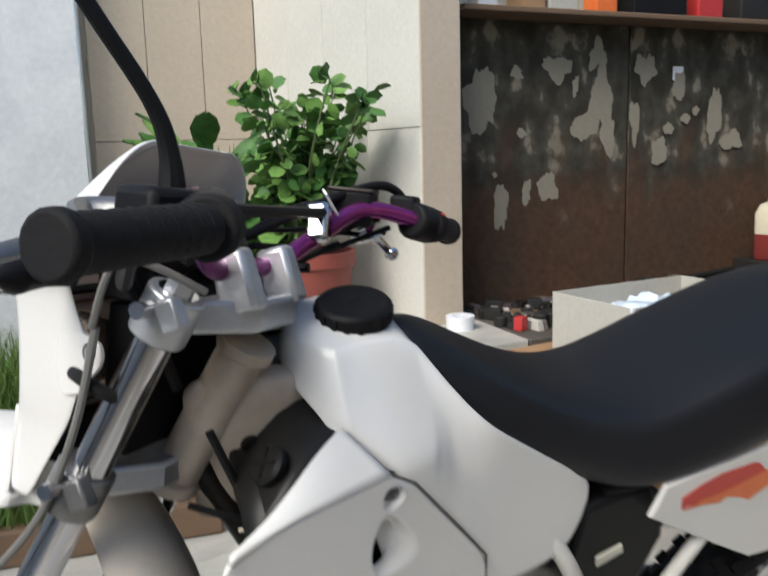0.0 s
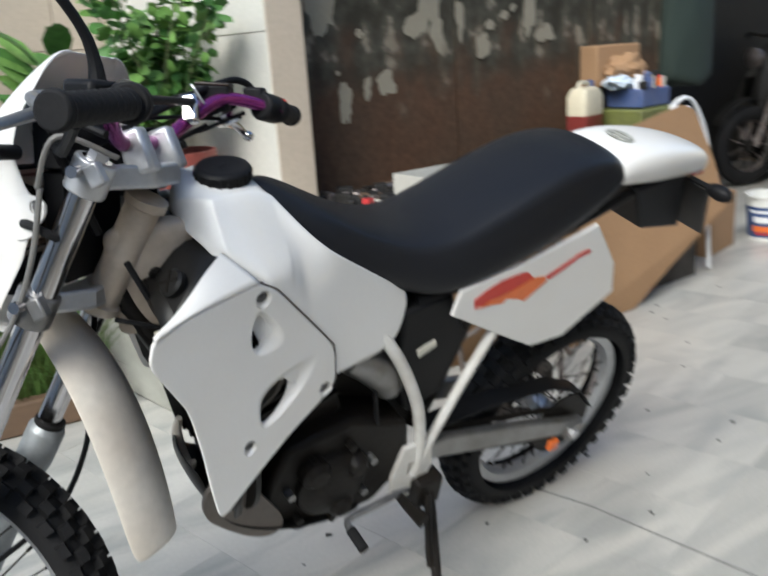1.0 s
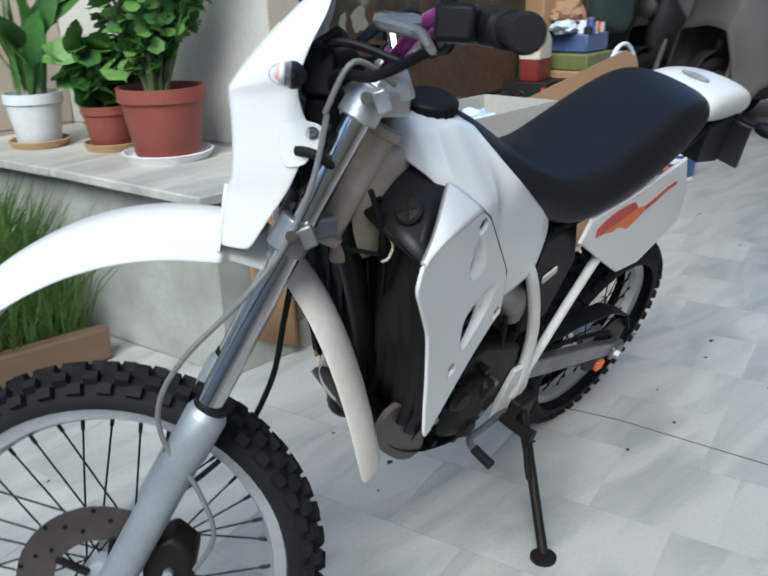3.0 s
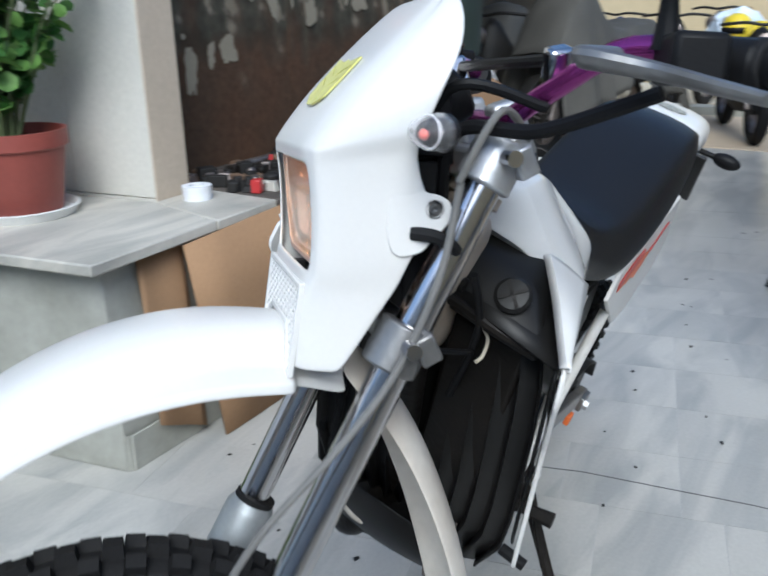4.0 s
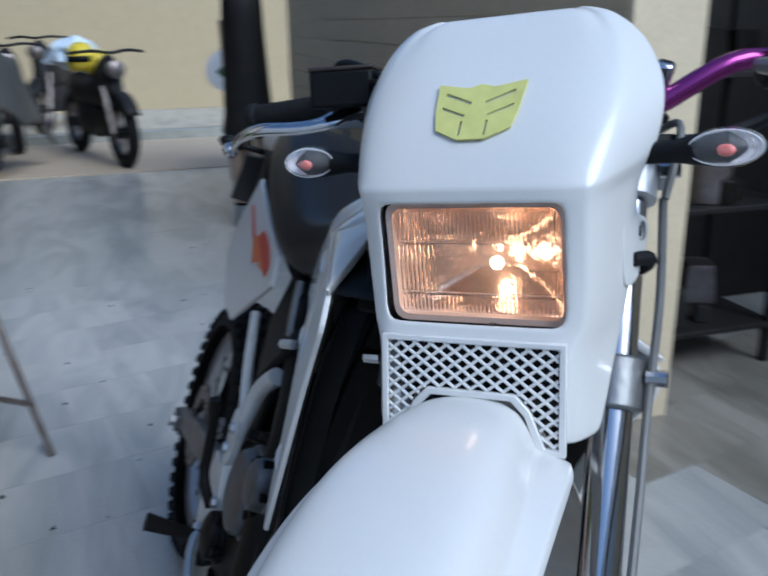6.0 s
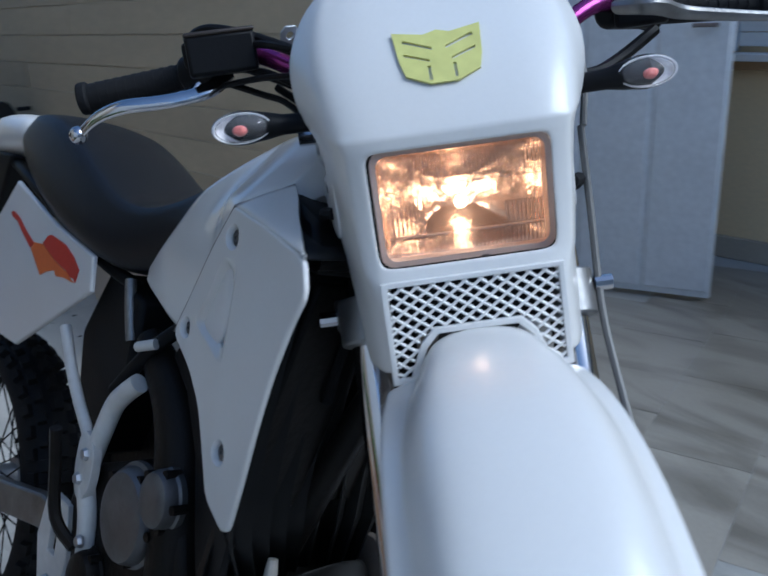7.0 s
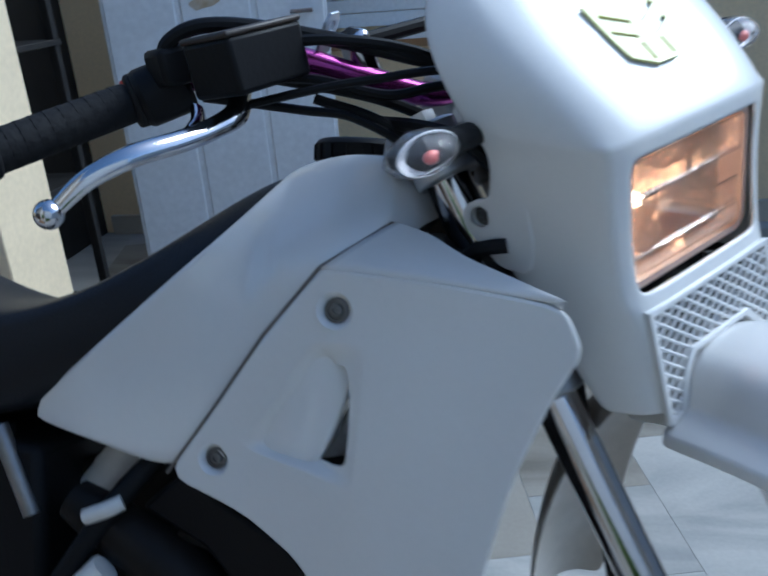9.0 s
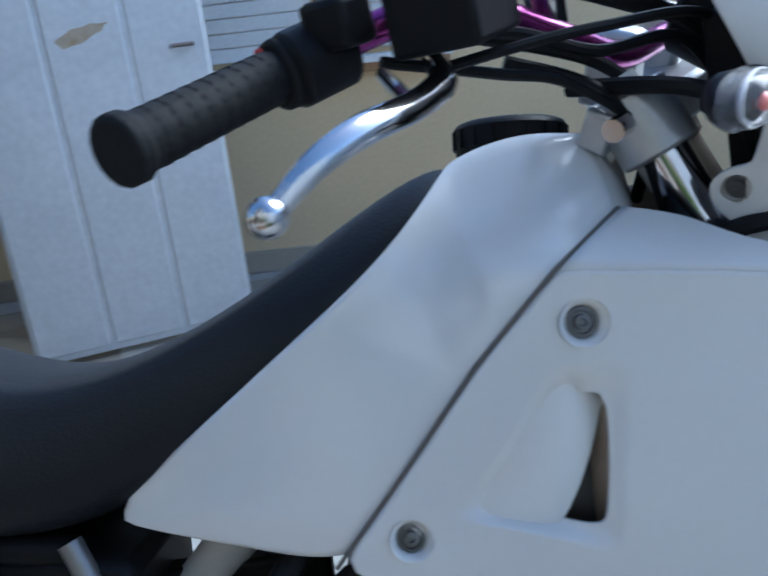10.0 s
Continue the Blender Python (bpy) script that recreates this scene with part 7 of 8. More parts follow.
def crumple(name, label, cat, c, sz, m, seed, rz=0):
    """A soft crumpled lump: cloth, paper or a bag."""
    bm = bmesh.new()
    bmesh.ops.create_icosphere(bm, subdivisions=4, radius=1)
    for v in bm.verts:
        q = v.co * 2.0 + Vector((seed, seed * 0.3, 0))
        k = 1 + 0.35 * noise.noise(q) + 0.22 * abs(noise.noise(q * 2.7)) - 0.1
        v.co = Vector((v.co.x * sz[0] * k, v.co.y * sz[1] * k, max(-0.96 * sz[2], v.co.z * sz[2] * k)))
    o = part(name, bm, m, None)
    o.matrix_world = pose(c[0], c[1], c[2] + sz[2] * 0.96, 0, 0, rz)
    return tagged(o, label, cat)


rr = random.Random(61)
crumple("rag", "pale blue rag thrown on the stacked cartons", "rag", (1.94, 1.19, 0.948), (0.10, 0.07, 0.035), BAGP, 4, 20)
crumple("paper_bag", "crumpled brown paper bag on the tubs", "bag", (2.06, 1.24, 0.948), (0.11, 0.08, 0.085), CARD, 9, 0)
crumple("paper_bag", "crumpled brown bag against the wall", "bag", (2.20, 1.30, 0.645), (0.08, 0.07, 0.12), CARD, 14, 40)
for k in range(16):
    bm = bmesh.new()
    sx = (rr.uniform(0.02, 0.05), rr.uniform(0.015, 0.04), rr.uniform(0.03, 0.08))
    if k % 3:
        box(bm, (0, 0, sx[2] / 2), sx, taper=rr.uniform(0.6, 1.0))
    else:
        lathe(bm, [(0.0, 0.0), (sx[0] * 0.5, 0), (sx[0] * 0.5, sx[2]), (sx[0] * 0.2, sx[2] * 1.15), (0.0, sx[2] * 1.15)], 12, cap=False)
    o = part("oddment", bm, (BLUE, DARK, PAPERW, REDP, DARK, GREYCARD, ORANGE, DARK)[k % 8], None, bevel=0.002)
    o.matrix_world = pose(2.07 + rr.uniform(-0.10, 0.10), 1.13 + rr.uniform(-0.07, 0.03), 0.949, 0, 0, rr.uniform(0, 180))
    tagged(o, "small worn oddment lying in the blue tub", "oddment", "oddments in the tub")


def make_coat(x, y, z, w, h, m, label, seed):
    c = thing("hanging_coat", label, "coat", pose(x, y, z))
    bm = bmesh.new()
    rings = []
    for i in range(10):
        f = i / 9
        k = 0.45 + 0.55 * math.sin(min(1, f * 2.2) * math.pi / 2)
        rings.append([(w * k * (1 + 0.16 * noise.noise(Vector((a * 2, f * 3, seed)))) * math.cos(a), 0.10 * k * (1 + 0.3 * noise.noise(Vector((a * 2, f * 4, seed + 5)))) * math.sin(a), -h * f + 0.02 * math.sin(a * 3 + seed)) for a in [q * math.tau / 24 for q in range(24)]])
    loft(bm, rings)
    part("cloth", bm, m, c, sub=1)
    bm = bmesh.new()
    tube(bm, [(0, 0, -0.01), (0, 0, 0.05), (0.0, 0.05, 0.08)], 0.006, 6, 3)
    part("hook", bm, STEEL, c)


make_coat(2.74, 1.40, 1.62, 0.20, 0.72, mat("dark_green_cloth", (0.018, 0.03, 0.024), 0.85, bump=0.3), "dark green coat hanging past the doors", 3)
make_coat(3.02, 1.62, 1.55, 0.17, 0.62, DARK, "black jacket hanging past the doors", 8)
slab("coat_rail", (2.9, 1.56, 1.69), (0.9, 0.36, 0.03), WOOD, kind="structure", label="dark wooden rail board for coats")

# ---- parked machines under tarpaulins ----
def make_covered(name, label, x, y, rz, L, H, seed, tarp=True, m=TARP):
    """A parked machine, front wheel at -x; under a tarpaulin only its wheels and lower parts show."""
    b = thing(name, label, "motorcycle", pose(x, y, 0, 0, 0, rz))
    for wx in (-L * 0.37, L * 0.37):
        T = Matrix.Translation((wx, 0, 0.31))
        bm = bmesh.new()
        prof = [(0.25 + 0.06 * math.cos(a), 0.055 * math.sin(a)) for a in [k * math.tau / 10 for k in range(11)]]
        lathe(bm, prof, 36, T @ ROUND_Y, cap=False)
        w = part("wheel", bm, RUBBER, b, "black tyre")
        bm = bmesh.new()
        lathe(bm, [(0.20, -0.03), (0.185, 0), (0.20, 0.03), (0.205, 0.0), (0.20, -0.03)], 36, T @ ROUND_Y, cap=False)
        part("rim", bm, STEEL, w)
        bm = bmesh.new()
        cyl(bm, (wx, -0.06, 0.31), (wx, 0.06, 0.31), 0.05, 14)
        part("hub", bm, DARK, w)
        for k in range(9):
            bm = bmesh.new()
            tube(bm, [(0, 0, 0), (0.195, 0, 0)], 0.007, 6, 1)
            part("rim_arm", bm, STEEL, w, M=T @ Matrix.Rotation(k * math.tau / 9, 4, "Y"))
    bm = bmesh.new()
    bmesh.ops.create_icosphere(bm, subdivisions=3, radius=1)
    for v in bm.verts:
        v.co = Vector((v.co.x * L * 0.26, v.co.y * 0.14, v.co.z * 0.2 + 0.42)) * (1 + 0.15 * noise.noise(v.co * 3 + Vector((seed, 0, 0))))
    part("engine", bm, DARK, b)
    for s in (-1, 1):
        bm = bmesh.new()
        tube(bm, [(-L * 0.37, s * 0.085, 0.31), (-L * 0.28, s * 0.085, 0.72)], [0.026, 0.02], 10, 1)
        part("fork_leg", bm, STEEL, b)
    bm = bmesh.new()
    loft(bm, [[(-L * 0.37 + 0.36 * math.cos(a), v, 0.31 + 0.36 * math.sin(a)) for v in (-0.06, -0.03, 0.03, 0.06)] for a in [radians(40 + 10 * k) for k in range(12)]], closed=False)
    part("front_mudguard", bm, DARK, b, solid=0.006)
    bm = bmesh.new()
    if tarp:
        nu, nv = 40, 34
        rows = []
        for i in range(nu + 1):
            f = i / nu
            xx = (f - 0.5) * L * 1.12 + 0.16
            ridge = H * (0.76 + 0.24 * math.exp(-((f - 0.22) / 0.15) ** 2) + 0.05 * math.exp(-((f - 0.75) / 0.15) ** 2))
            end = max(0.0, 1 - f / 0.10) if f < 0.10 else max(0.0, (f - 0.92) / 0.08)
            row = []
            for j in range(nv + 1):
                g = (j / nv - 0.5) * 2
                s = abs(g)
                drop = max(0.0, (s - 0.22) / 0.78)
                low = 0.50 + 0.10 * math.sin(xx * 4.1 + seed) + 0.05 * math.sin(xx * 9.0)
                fold = 0.045 * drop * math.sin(xx * 17 + 2.0 * math.sin(xx * 5 + seed) + (2 if g > 0 else 0))
                yy = math.copysign(min(s, 0.22) / 0.22 * 0.20 + 0.20 * drop ** 0.8 + fold, g)
                zz = ridge - (ridge - low) * drop ** 1.05 - 0.03 * (min(s, 0.22) / 0.22) ** 2 - end * 0.35 * (ridge - 0.5) + 0.02 * noise.noise(Vector((xx * 6, g * 5, seed)))
                row.append((xx, yy, zz))
            rows.append(row)
        loft(bm, rows, closed=False)
        part("cover", bm, m, b, "draped grey tarpaulin", solid=0.004)
    else:
        prof = [(-0.62, 0.70, 0.05), (-0.50, 1.0, 0.10), (-0.40, 1.02, 0.14), (-0.28, 0.80, 0.15), (-0.05, 0.76, 0.14), (0.25, 0.80, 0.14), (0.52, 0.82, 0.10), (0.68, 0.74, 0.05)]
        loft(bm, [[(u * L / 1.75, h * math.cos(a), 0.5 + (t * H - 0.5) * (0.5 + 0.5 * math.sin(a))) for a in [k * math.tau / 12 for k in range(12)]] for u, t, h in prof])
        part("bodywork", bm, m, b, sub=1)
        bm = bmesh.new()
        tube(bm, [(-0.42, -0.34, H), (-0.52, -0.16, H + 0.02), (-0.54, 0, H), (-0.52, 0.16, H + 0.02), (-0.42, 0.34, H)], 0.014, 8, 5)
        part("handlebar", bm, DARK, b)
        bm = bmesh.new()
        lathe(bm, [(0.0, -0.02), (0.07, -0.02), (0.08, 0.03), (0.05, 0.05), (0, 0.055)], 18, pose(-0.62, 0, H * 0.86, 0, -90, 0), cap=False)
        part("lamp", bm, STEEL, b)
    return b


make_covered("covered_motorcycle", "motorcycle under a draped grey tarpaulin", 5.28, 1.42, -14, 1.75, 1.32, 1)
make_covered("parked_motorcycle", "black motorcycle parked beside the covered one", 5.22, 1.98, -16, 1.75, 1.12, 7, False, DARK)
make_covered("covered_motorcycle", "second motorcycle under a grey tarpaulin", 6.1, 2.35, -8, 1.75, 1.22, 7)
make_covered("parked_scooter", "greasy dark scooter parked behind the covered motorcycle", 7.9, 1.25, 8, 1.75, 1.05, 23, False, DARK)
make_covered("parked_scooter", "dark scooter parked by the far wall", 9.3, 0.9, -12, 1.75, 1.1, 29, False, DARK)
make_covered("parked_scooter", "dark scooter parked in the row", 6.6, 0.35, 20, 1.75, 1.0, 13, False, DARK)
make_covered("parked_scooter", "dark blue scooter parked at the end of the row", 8.9, 1.9, -20, 1.75, 1.05, 17, False, mat("dark_blue_paint", (0.02, 0.03, 0.10), 0.3))
for x, y, z in ((6.30, 0.42, 0.865), (6.72, 0.28, 0.79)):
    o = thing("yellow_helmet", "bright yellow helmet on a parked scooter", "helmet", pose(x, y, z, 0, 0, 160))
    bm = bmesh.new()
    lathe(bm, [(0.112, -0.02), (0.128, 0.04), (0.132, 0.09), (0.122, 0.15), (0.09, 0.20), (0.045, 0.225), (0.0, 0.23)], 24, cap=False)
    part("shell", bm, mat("yellow_paint", (0.75, 0.58, 0.03), 0.3), o, solid=0.01)
    bm = bmesh.new()
    loft(bm, [[(0.134 * math.cos(a), 0.134 * math.sin(a), 0.06 + h) for a in [radians(-60 + 10 * k) for k in range(13)]] for h in (0.0, 0.05)], closed=False)
    part("visor", bm, BLACK, o, solid=0.004)
bm = bmesh.new()
bmesh.ops.create_icosphere(bm, subdivisions=3, radius=1)
for v in bm.verts:
    v.co = Vector((v.co.x * 0.2, v.co.y * 0.24, v.co.z * 0.16)) * (1 + 0.4 * noise.noise(v.co * 2.2))
o = part("plastic_sack", bm, BAGP, None)
o.matrix_world = pose(7.0, 0.52, 0.96)
tagged(o, "pale blue plastic sack on the parked scooter", "bag")

# ---- south side ----
pw = thing("wall_south", "beige board-marked wall in long courses", "wall", kind="structure")
slab("wall_core", (2.89, -1.4035, 1.18), (5.06, 0.20, 2.36), mat("pale_board_joint", (0.68, 0.60, 0.45), 0.8, bump=0.2), pw)
rr = random.Random(9)
PLN = {}
for j in range(18):
    x = 0.365
    while x < 5.4:
        L = rr.choice((1.8, 2.4, 3.0))
        L = min(L, 5.42 - x)
        if L not in PLN:
            bm = bmesh.new()
            box(bm, (0, 0, 0), (L - 0.006, 0.02, 0.121), taper=1.0)
            for v in bm.verts:
                if v.co.y > 0:
                    v.co.y += 0.003 if v.co.z > 0 else 0.0
            ob = part("board", bm, PLANKM, pw, smooth=False)
            PLN[L] = ob.data
        else:
            ob = new("board", PLN[L])
            ob.parent = pw
        ob.matrix_local = pose(x + L / 2, -1.311 + rr.uniform(-0.0005, 0.003), 0.165 + 0.127 * j)
        x += L
slab("baseboard", (2.89, -1.29, 0.05), (5.06, 0.03, 0.10), SKIRT, kind="structure")
slab("wall_column", (0.345, -1.4145, 1.18), (0.03, 0.24, 2.36), mat("pale_cream_render", (0.74, 0.62, 0.42), 0.8, bump=0.2), kind="structure")
# store wall and ceiling coloured near-black, for the shade inside
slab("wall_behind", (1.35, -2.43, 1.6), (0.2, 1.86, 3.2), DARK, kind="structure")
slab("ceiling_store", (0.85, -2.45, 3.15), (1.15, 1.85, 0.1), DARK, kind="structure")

# unseen slab added over the north side to cut the sky light there
slab("ceiling_overhang", (3.0, 2.0, 3.52), (5.4, 2.4, 0.16), WPLASTER, kind="structure", label="plain unseen slab added to shade the north side")

# white doors standing ajar
def make_door(name, x0, y0, x1, y1, h, z0=0.02):
    L = math.hypot(x1 - x0, y1 - y0)
    a = math.degrees(math.atan2(y1 - y0, x1 - x0))
    d = thing(name, "white painted metal door standing open, scuffed", "door", pose(x0, y0, z0, 0, 0, a), kind="structure")
    slab("leaf", (L / 2, 0, h / 2), (L, 0.035, h), DOORW, d)
    for k in range(3):
        slab("panel", (L * (k + 0.5) / 3, 0.0185, h / 2), (L / 3 - 0.02, 0.012, h - 0.05), DOORW, d, 0, 0.006)
        slab("panel", (L * (k + 0.5) / 3, -0.0185, h / 2), (L / 3 - 0.02, 0.012, h - 0.05), DOORW, d, 0, 0.006)
    return d


dA = make_door("door_3", -0.19, -2.73, 0.58, -2.47, 2.0)
bm = bmesh.new()
tube(bm, [(0.06, 0.02, 1.05), (0.06, 0.06, 1.05), (0.14, 0.06, 1.05)], 0.008, 8, 1)
part("handle", bm, STEEL, dA)
bm = plate([(0.41 + (0.085 + 0.007 * math.sin(5 * t)) * math.cos(t), 1.12 - 0.07 * math.cos(t) * 0.35 + (0.024 + 0.010 * math.cos(t) + 0.003 * math.sin(7 * t)) * math.sin(t)) for t in [k * math.tau / 36 for k in range(36)]], [], lambda p, q, d: (p, 0.0255 - d, q), 0.0008)
part("rust_stain", bm, mat("ochre_stain", (0.42, 0.31, 0.17), 0.8, alt=(0.62, 0.56, 0.46), scale=22, amount=1.0), dA, "ochre rust stain", smooth=False)
slab("wall_yellow", (-1.55, -3.45, 1.2), (5.7, 0.2, 2.4), YELLOW, kind="structure")
slab("baseboard", (-1.6, -3.335, 0.05), (5.6, 0.03, 0.10), SKIRT, kind="structure")
SHUT = mat("cream_shutter", (0.90, 0.89, 0.86), 0.5, alt=(0.84, 0.82, 0.78), scale=6)
wi = thing("window_1", "white window with wooden shutter stop and pale sill", "window", pose(-0.50, -3.34, 0.93), kind="structure")
for nm, c, s, m in (("sill", (0, 0.05, -0.02), (1.25, 0.12, 0.03), SHUT), ("apron", (0, 0.03, -0.055), (1.23, 0.06, 0.038), mat("tan_wood_trim", (0.45, 0.28, 0.14), 0.6)), ("frame", (-0.585, 0.02, 0.5), (0.06, 0.05, 1.0), PAPERW), ("frame", (0.585, 0.02, 0.5), (0.06, 0.05, 1.0), PAPERW), ("mullion", (-0.10, 0.03, 0.5), (0.07, 0.06, 1.0), mat("brown_wood_frame", (0.22, 0.10, 0.05), 0.5)), ("frame", (0, 0.02, 1.02), (1.23, 0.05, 0.06), PAPERW)):
    slab(nm, c, s, m, wi, 0, 0.003)
for k in range(16):
    slab("shutter_slat", (0.25, 0.02, 0.05 + 0.06 * k), (0.60, 0.02, 0.0575), SHUT, wi, 0, 0.004)
    slab("shutter_slat", (-0.35, 0.02, 0.05 + 0.06 * k), (0.40, 0.02, 0.0575), SHUT, wi, 0, 0.004)
# dark rack of stored parts behind the door
rk = thing("storage_rack", "dark metal rack crowded with greasy parts", "rack", pose(0.78, -1.85, 0, 0, 0, 0))
for x in (-0.18, 0.18):
    for y in (-0.3, 0.25):
        slab("post", (x, y, 0.9), (0.03, 0.03, 1.8), DARK, rk, 0, 0.003)
for z in (0.15, 0.6, 1.05, 1.5):
    slab("shelf", (0, -0.02, z), (0.40, 0.60, 0.02), DARK, rk, 0, 0.003)
rr = random.Random(31)
for k in range(26):
    z = (0.16, 0.61, 1.06, 1.51)[k % 4]
    s = rr.uniform(0.05, 0.14)
    bm = bmesh.new()
    if k % 2:
        lathe(bm, [(s * 0.3, 0), (s * 0.6, 0.0), (s * 0.6, s), (s * 0.2, s * 1.3)], 12)
    else:
        box(bm, (0, 0, s * 0.6), (s, s * 1.3, s * 1.2), taper=0.8)
    o = part("stored_part", bm, [DARK, ENGINE, STEEL][k % 3], None, bevel=0.004)
    o.matrix_world = pose(0.78 + rr.uniform(-0.13, 0.13), -1.87 + rr.uniform(-0.2, 0.2), z + 0.001, 0, 0, rr.uniform(0, 90))
    tagged(o, "greasy stored engine part on the rack", "scrap", "parts on the rack")

# white tubular stool with a wooden block, and a bag
ws = thing("tube_stool", "white tubular steel stool frame with a wooden block on top", "stool", pose(0.975, -1.005, 0, 0, 0, 7))
for y in (-0.12, 0.12):
    bm = bmesh.new()
    tube(bm, [(-0.205, y * 1.12, 0), (-0.16, y, 0.36), (-0.14, y, 0.415), (-0.085, y, 0.44), (0.085, y, 0.44), (0.14, y, 0.415), (0.16, y, 0.36), (0.205, y * 1.12, 0)], 0.0125, 12, 5)
    part("leg_hoop", bm, TUBEW, ws, "white enamelled hoop leg")
slab("wood_block", (0, 0, 0.472), (0.16, 0.24, 0.055), WOOD, ws, 0, 0.006, "dark stained wooden block")
bg = thing("tool_bag", "black cloth tool bag with papers", "bag", pose(1.45, -1.14, 0, 0, 0, 15))
bm = bmesh.new()
bmesh.ops.create_icosphere(bm, subdivisions=3, radius=1)
for v in bm.verts:
    v.co = Vector((v.co.x * 0.16, v.co.y * 0.12, max(-0.10, v.co.z * 0.12) + 0.10)) * (1 + 0.2 * noise.noise(v.co * 2.5))
part("body", bm, DARK, bg)
bm = plate([(-0.09, -0.05), (0.06, -0.07), (0.08, 0.03), (-0.07, 0.05)], [], lambda a, b, d: (a, b, 0.215 + 0.3 * a - d), 0.004)
part("paper", bm, PAPERW, bg, "white printed paper")
# work trestle with a vice
tr = thing("work_trestle", "grey steel work trestle with a vice and dark clutter", "workbench", pose(2.90, -1.0, 0, 0, 0, 4))
for x in (-0.25, 0.25):
    for a, b in (((x, -0.34, 0), (x * 0.9, -0.2, 0.68)), ((x, 0.34, 0), (x * 0.9, 0.2, 0.68))):
        bm = bmesh.new()
        tube(bm, [a, b], 0.02, 8, 1)
        part("leg", bm, STEELG, tr, "grey painted leg")
    bm = bmesh.new()
    tube(bm, [(x, -0.32, 0.12), (x, 0.32, 0.12)], 0.014, 8, 1)
    part("cross_bar", bm, STEELG, tr)
    bm = bmesh.new()
    tube(bm, [(x, 0.27, 0.38), (x, -0.30, 0.13)], 0.015, 8, 1)
    part("brace", bm, STEELG, tr)
slab("top", (0, 0, 0.70), (0.62, 0.52, 0.035), STEELG, tr, 0, 0.006)
bm = bmesh.new()
box(bm, (-0.1, 0, 0.765), (0.22, 0.40, 0.09), taper=0.8)
part("vice", bm, DARK, tr, "dark vice", bevel=0.02)
bm = bmesh.new()
tube(bm, [(-0.12, -0.22, 0.76), (-0.12, -0.34, 0.76), (-0.12, -0.34, 0.69), (-0.12, -0.40, 0.69)], 0.011, 8, 1)
part("crank", bm, DARK, tr, "black crank handle")
o = slab("dark_crate", (2.98, -1.06, 0.14), (0.34, 0.30, 0.28), DARK, None, 6, 0.01)
tagged(o, "dark plastic crate under the trestle", "crate")
# upright bundle of tubes with a dark cloth
tb = thing("tube_bundle", "upright bundle of brown tubes under a hanging dark cloth", "tubes", pose(3.3, -0.72, 0))
for k, (dx, dy, r, m) in enumerate(((0.0, 0.0, 0.045, mat("tan_tube", (0.42, 0.31, 0.22), 0.5)), (0.06, 0.14, 0.05, mat("tan_tube_b", (0.42, 0.31, 0.22), 0.5)), (0.05, 0.06, 0.02, CHROME), (-0.03, 0.10, 0.02, WOOD))):
    bm = bmesh.new()
    cyl(bm, (dx, dy, 0.0 if k > 1 else 0.26 - 0.1 * k), (dx + 0.05, dy + 0.02, 1.25), r, 14)
    part("tube", bm, m, tb)
for k, (dx, dy) in enumerate(((0.0, 0.0), (0.06, 0.14))):
    bm = bmesh.new()
    cyl(bm, (dx, dy, 0.0), (dx, dy, 0.25 - 0.1 * k), 0.052, 14, 0.05)
    sk = part("white_sleeve", bm, POTW if k == 0 else STEELG, tb, "pale sleeve at the foot")
    bm = bmesh.new()
    cyl(bm, (dx, dy, 0.25 - 0.1 * k), (dx, dy, 0.268 - 0.1 * k), 0.053, 14)
    part("black_band", bm, BLACK, tb)
bm = bmesh.new()
rings = []
for i in range(9):
    z = 0.55 + i * 0.11
    w = 0.15 - 0.004 * i + (0.05 if i == 0 else 0)
    rings.append([(0.04 + (w * 0.8 + 0.02 * noise.noise(Vector((a * 2, z * 3, 1)))) * math.cos(a), 0.07 + (w + 0.03 * noise.noise(Vector((a * 3, z * 2, 4)))) * math.sin(a), z + 0.05 * noise.noise(Vector((a, i, 2)))) for a in [k * math.tau / 18 for k in range(18)]])
loft(bm, rings)
part("cloth", bm, DARK, tb, "hanging black cloth", sub=1)
tp = thing("tripod_foot", "thin grey support leg with a black rubber tip", "stand", pose(2.08, -0.46, 0))
bm = bmesh.new()
cyl(bm, (0, 0, 0.03), (0.30, -0.12, 0.5), 0.012, 10)
part("pole", bm, STEELG, tp)
bm = bmesh.new()
cyl(bm, (0, 0, 0.0), (0.015, -0.006, 0.035), 0.02, 12)
part("rubber_tip", bm, RUBBER, tp)

# ---- far end: sunlit lane and houses ----
slab("wall_far_east", (11.5, 0.5, 1.5), (0.3, 9.0, 3.0), mat("ochre_wall", (0.50, 0.40, 0.24), 0.8, bump=0.2), kind="structure", label="ochre wall at the far end")
# shed walls and ceiling coloured near-black, for the shade inside
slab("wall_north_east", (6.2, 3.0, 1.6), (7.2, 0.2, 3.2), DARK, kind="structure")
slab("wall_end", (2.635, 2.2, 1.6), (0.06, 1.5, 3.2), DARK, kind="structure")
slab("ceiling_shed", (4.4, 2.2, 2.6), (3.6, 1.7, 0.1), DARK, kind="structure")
rb = thing("round_sign", "round white board with a dark green mark on a dark post", "sign", pose(5.0, -0.72, 0))
bm = bmesh.new()
cyl(bm, (0.03, 0, 0), (0.03, 0, 1.05), 0.02, 10)
part("post", bm, DARK, rb)
bm = bmesh.new()
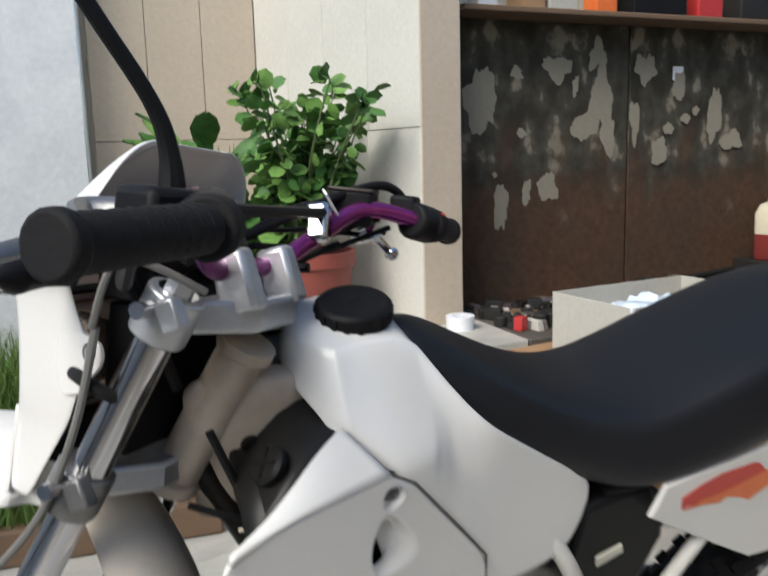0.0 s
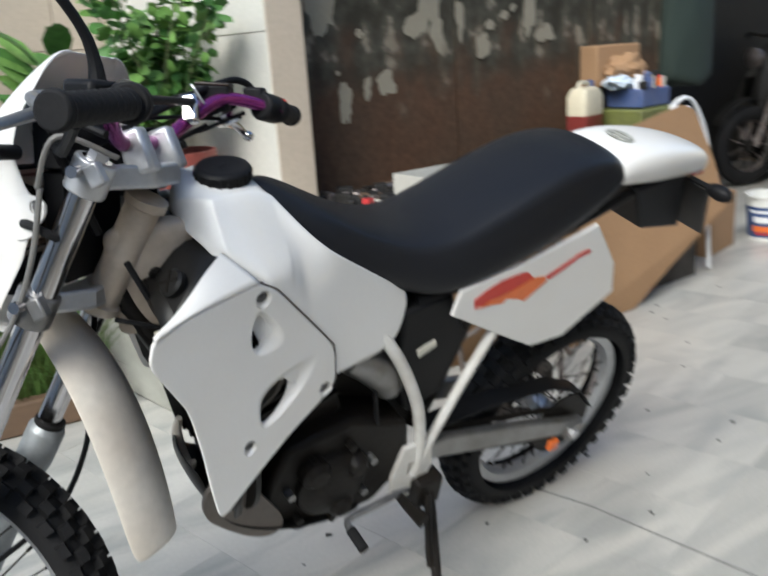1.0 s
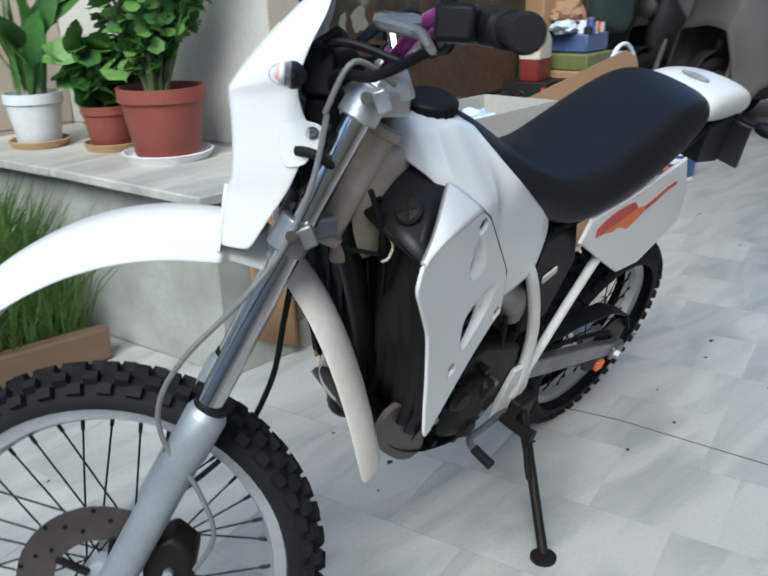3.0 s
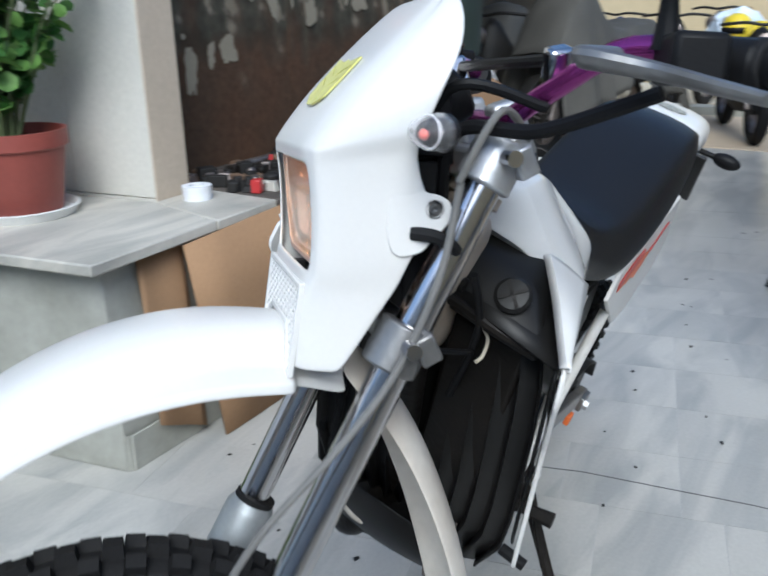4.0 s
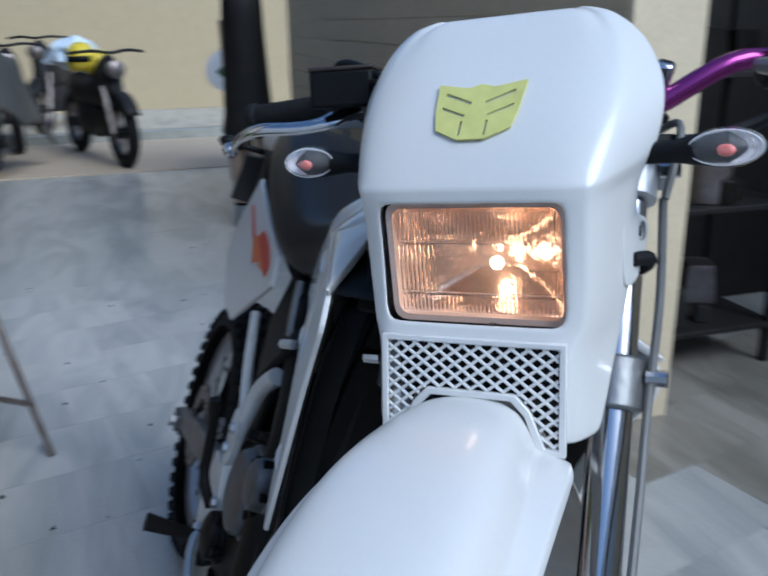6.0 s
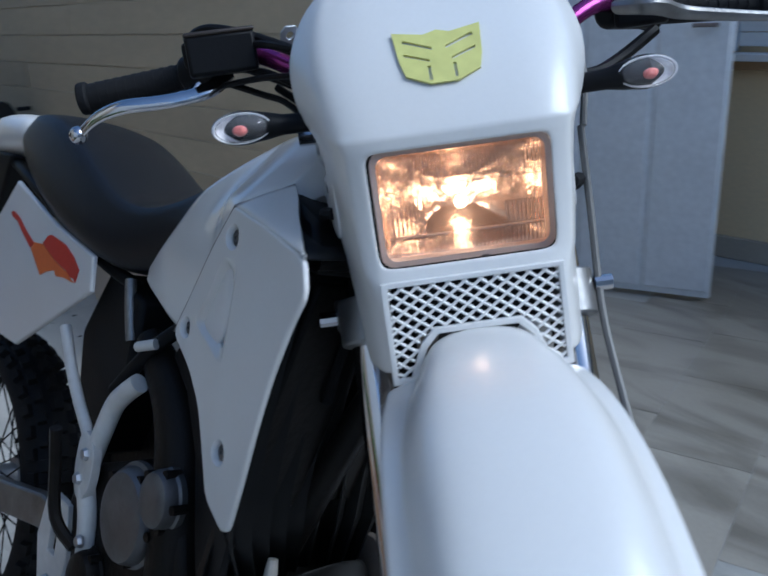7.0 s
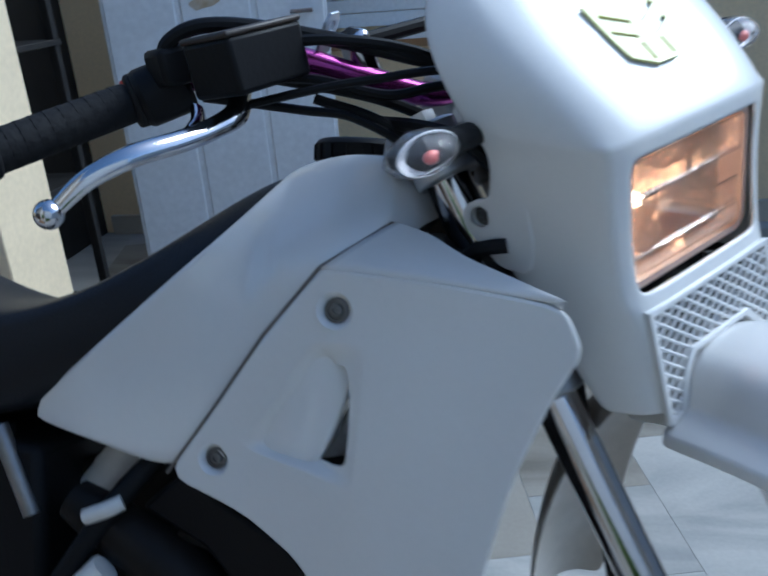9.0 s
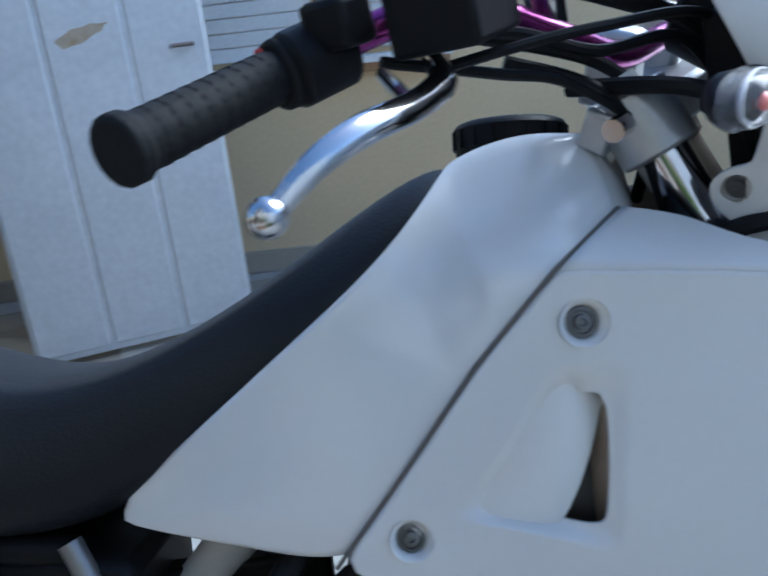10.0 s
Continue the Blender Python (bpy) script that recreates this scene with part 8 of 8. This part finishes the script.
lathe(bm, [(0.0, 0.0), (0.16, 0.0), (0.165, 0.006), (0.16, 0.012), (0.0, 0.012)], 28, pose(0, 0, 0.88, 0, -90, 0), cap=False)
part("disc", bm, PAPERW, rb)
bm = plate([(-0.10, -0.03), (0.02, -0.06), (0.09, 0.0), (0.03, 0.05), (-0.06, 0.04)], [], lambda a, b, d: (-0.0135 + d, a, 0.87 + b), 0.001)
part("mark", bm, mat("green_mark", (0.05, 0.10, 0.05), 0.6), rb, "dark green mark", smooth=False)
slab("kerb", (7.9, 0.6, 0.05), (0.25, 5.0, 0.10), CONCRETE, kind="structure")

slab("pavement", (7.3, 0.5, 0.004), (3.2, 7.0, 0.012), mat("tan_paving", (0.52, 0.42, 0.30), 0.7, alt=(0.42, 0.34, 0.24), scale=3, bump=0.1), kind="structure", label="tan stone pavement at the far end")

# ---- marble paving, laid in rows across the yard ----
floor = thing("floor", "grey-streaked marble paving in rows of uneven slabs", "floor", kind="structure")
bm = plate([(-40, -40), (40, -40), (40, 40), (-40, 40)], [], lambda a, b, d: (a, b, -0.0016 - d), 0.05)
part("bedding", bm, GROUT, floor, smooth=False)
TURN = Matrix.Rotation(radians(13), 4, "Z")
rr = random.Random(77)
SHARE, near, rest = {}, 0, []
ROW = 0.30
for i in range(-20, 42):
    y = -5.2
    while y < 5.2:
        L = rr.choice((0.30, 0.40, 0.50, 0.60))
        c = TURN @ Vector((i * ROW + 0.17, y + L / 2, 0))
        y += L
        if not (-4.4 < c.x < 11.3 and -3.3 < c.y < 3.0):
            continue
        drop = rr.uniform(0, 0.0005)
        # slabs in the south yard take the colour tinted for the light there
        warm = c.y < -1.25 and c.x < 0.9 and rr.random() < 0.97
        if -1.9 < c.x < 2.35 and -1.6 < c.y < 1.05 and near < 290:
            near += 1
            if (L, warm) not in SHARE:
                bm = bmesh.new()
                box(bm, (0, 0, -0.01), (ROW - 0.0014, L - 0.0014, 0.02))
                ob = part("paving_slab", bm, WARMLIT if warm else MARBLE, floor, smooth=False)
                SHARE[(L, warm)] = ob.data
            else:
                ob = new("paving_slab", SHARE[(L, warm)])
                ob.parent = floor
            ob.matrix_local = Matrix.Translation((c.x, c.y, -drop)) @ TURN
        else:
            rest.append((c, L, drop, warm))
for tone, m in ((False, MARBLE), (True, WARMLIT)):
    verts, faces = [], []
    for c, L, drop, warm in rest:
        if warm != tone:
            continue
        n = len(verts)
        for z in (-drop, -0.02):
            for a, b in ((-1, -1), (1, -1), (1, 1), (-1, 1)):
                p = TURN @ Vector((a * (ROW - 0.0014) / 2, b * (L - 0.0014) / 2, 0)) + c
                verts.append((p.x, p.y, z))
        faces += [(n, n + 1, n + 2, n + 3), (n, n + 4, n + 5, n + 1), (n + 1, n + 5, n + 6, n + 2), (n + 2, n + 6, n + 7, n + 3), (n + 3, n + 7, n + 4, n)]
    me = bpy.data.meshes.new("outer_paving")
    me.from_pydata(verts, [], faces)
    me.materials.append(m)
    ob = new("outer_paving", me)
    ob.parent = floor
    ob["kind"] = "stuff"

# dry leaf bits and grit lying about
rr = random.Random(52)
bm = bmesh.new()
for k in range(90):
    x, y, r = rr.uniform(-1.6, 3.4), rr.uniform(-1.2, 0.75), rr.uniform(0.003, 0.011)
    vs = [bm.verts.new((x + r * rr.uniform(0.6, 1.3) * math.cos(q * math.tau / 6), y + r * rr.uniform(0.4, 1.0) * math.sin(q * math.tau / 6), 0.0015 + 0.4 * r * rr.random())) for q in range(6)]
    bm.faces.new(vs)
o = part("floor_grit", bm, DARK, floor, "scattered dark grit and leaf bits", smooth=False, solid=0.0012)
o["kind"] = "stuff"
# one long open joint across the rows
bm = bmesh.new()
pts = [(0.15, 0.02), (0.215, -0.2), (0.245, -0.42), (0.275, -0.63), (0.29, -0.85), (0.30, -1.05)]
for i in range(len(pts) - 1):
    (x0, y0), (x1, y1) = pts[i], pts[i + 1]
    box(bm, ((x0 + x1) / 2, (y0 + y1) / 2, 0.0008), (math.hypot(x1 - x0, y1 - y0), 0.0035, 0.0012), math.degrees(math.atan2(y1 - y0, x1 - x0)))
part("open_joint", bm, mat("dirty_joint", (0.12, 0.12, 0.12), 0.9), floor, "long dirty open joint", smooth=False)
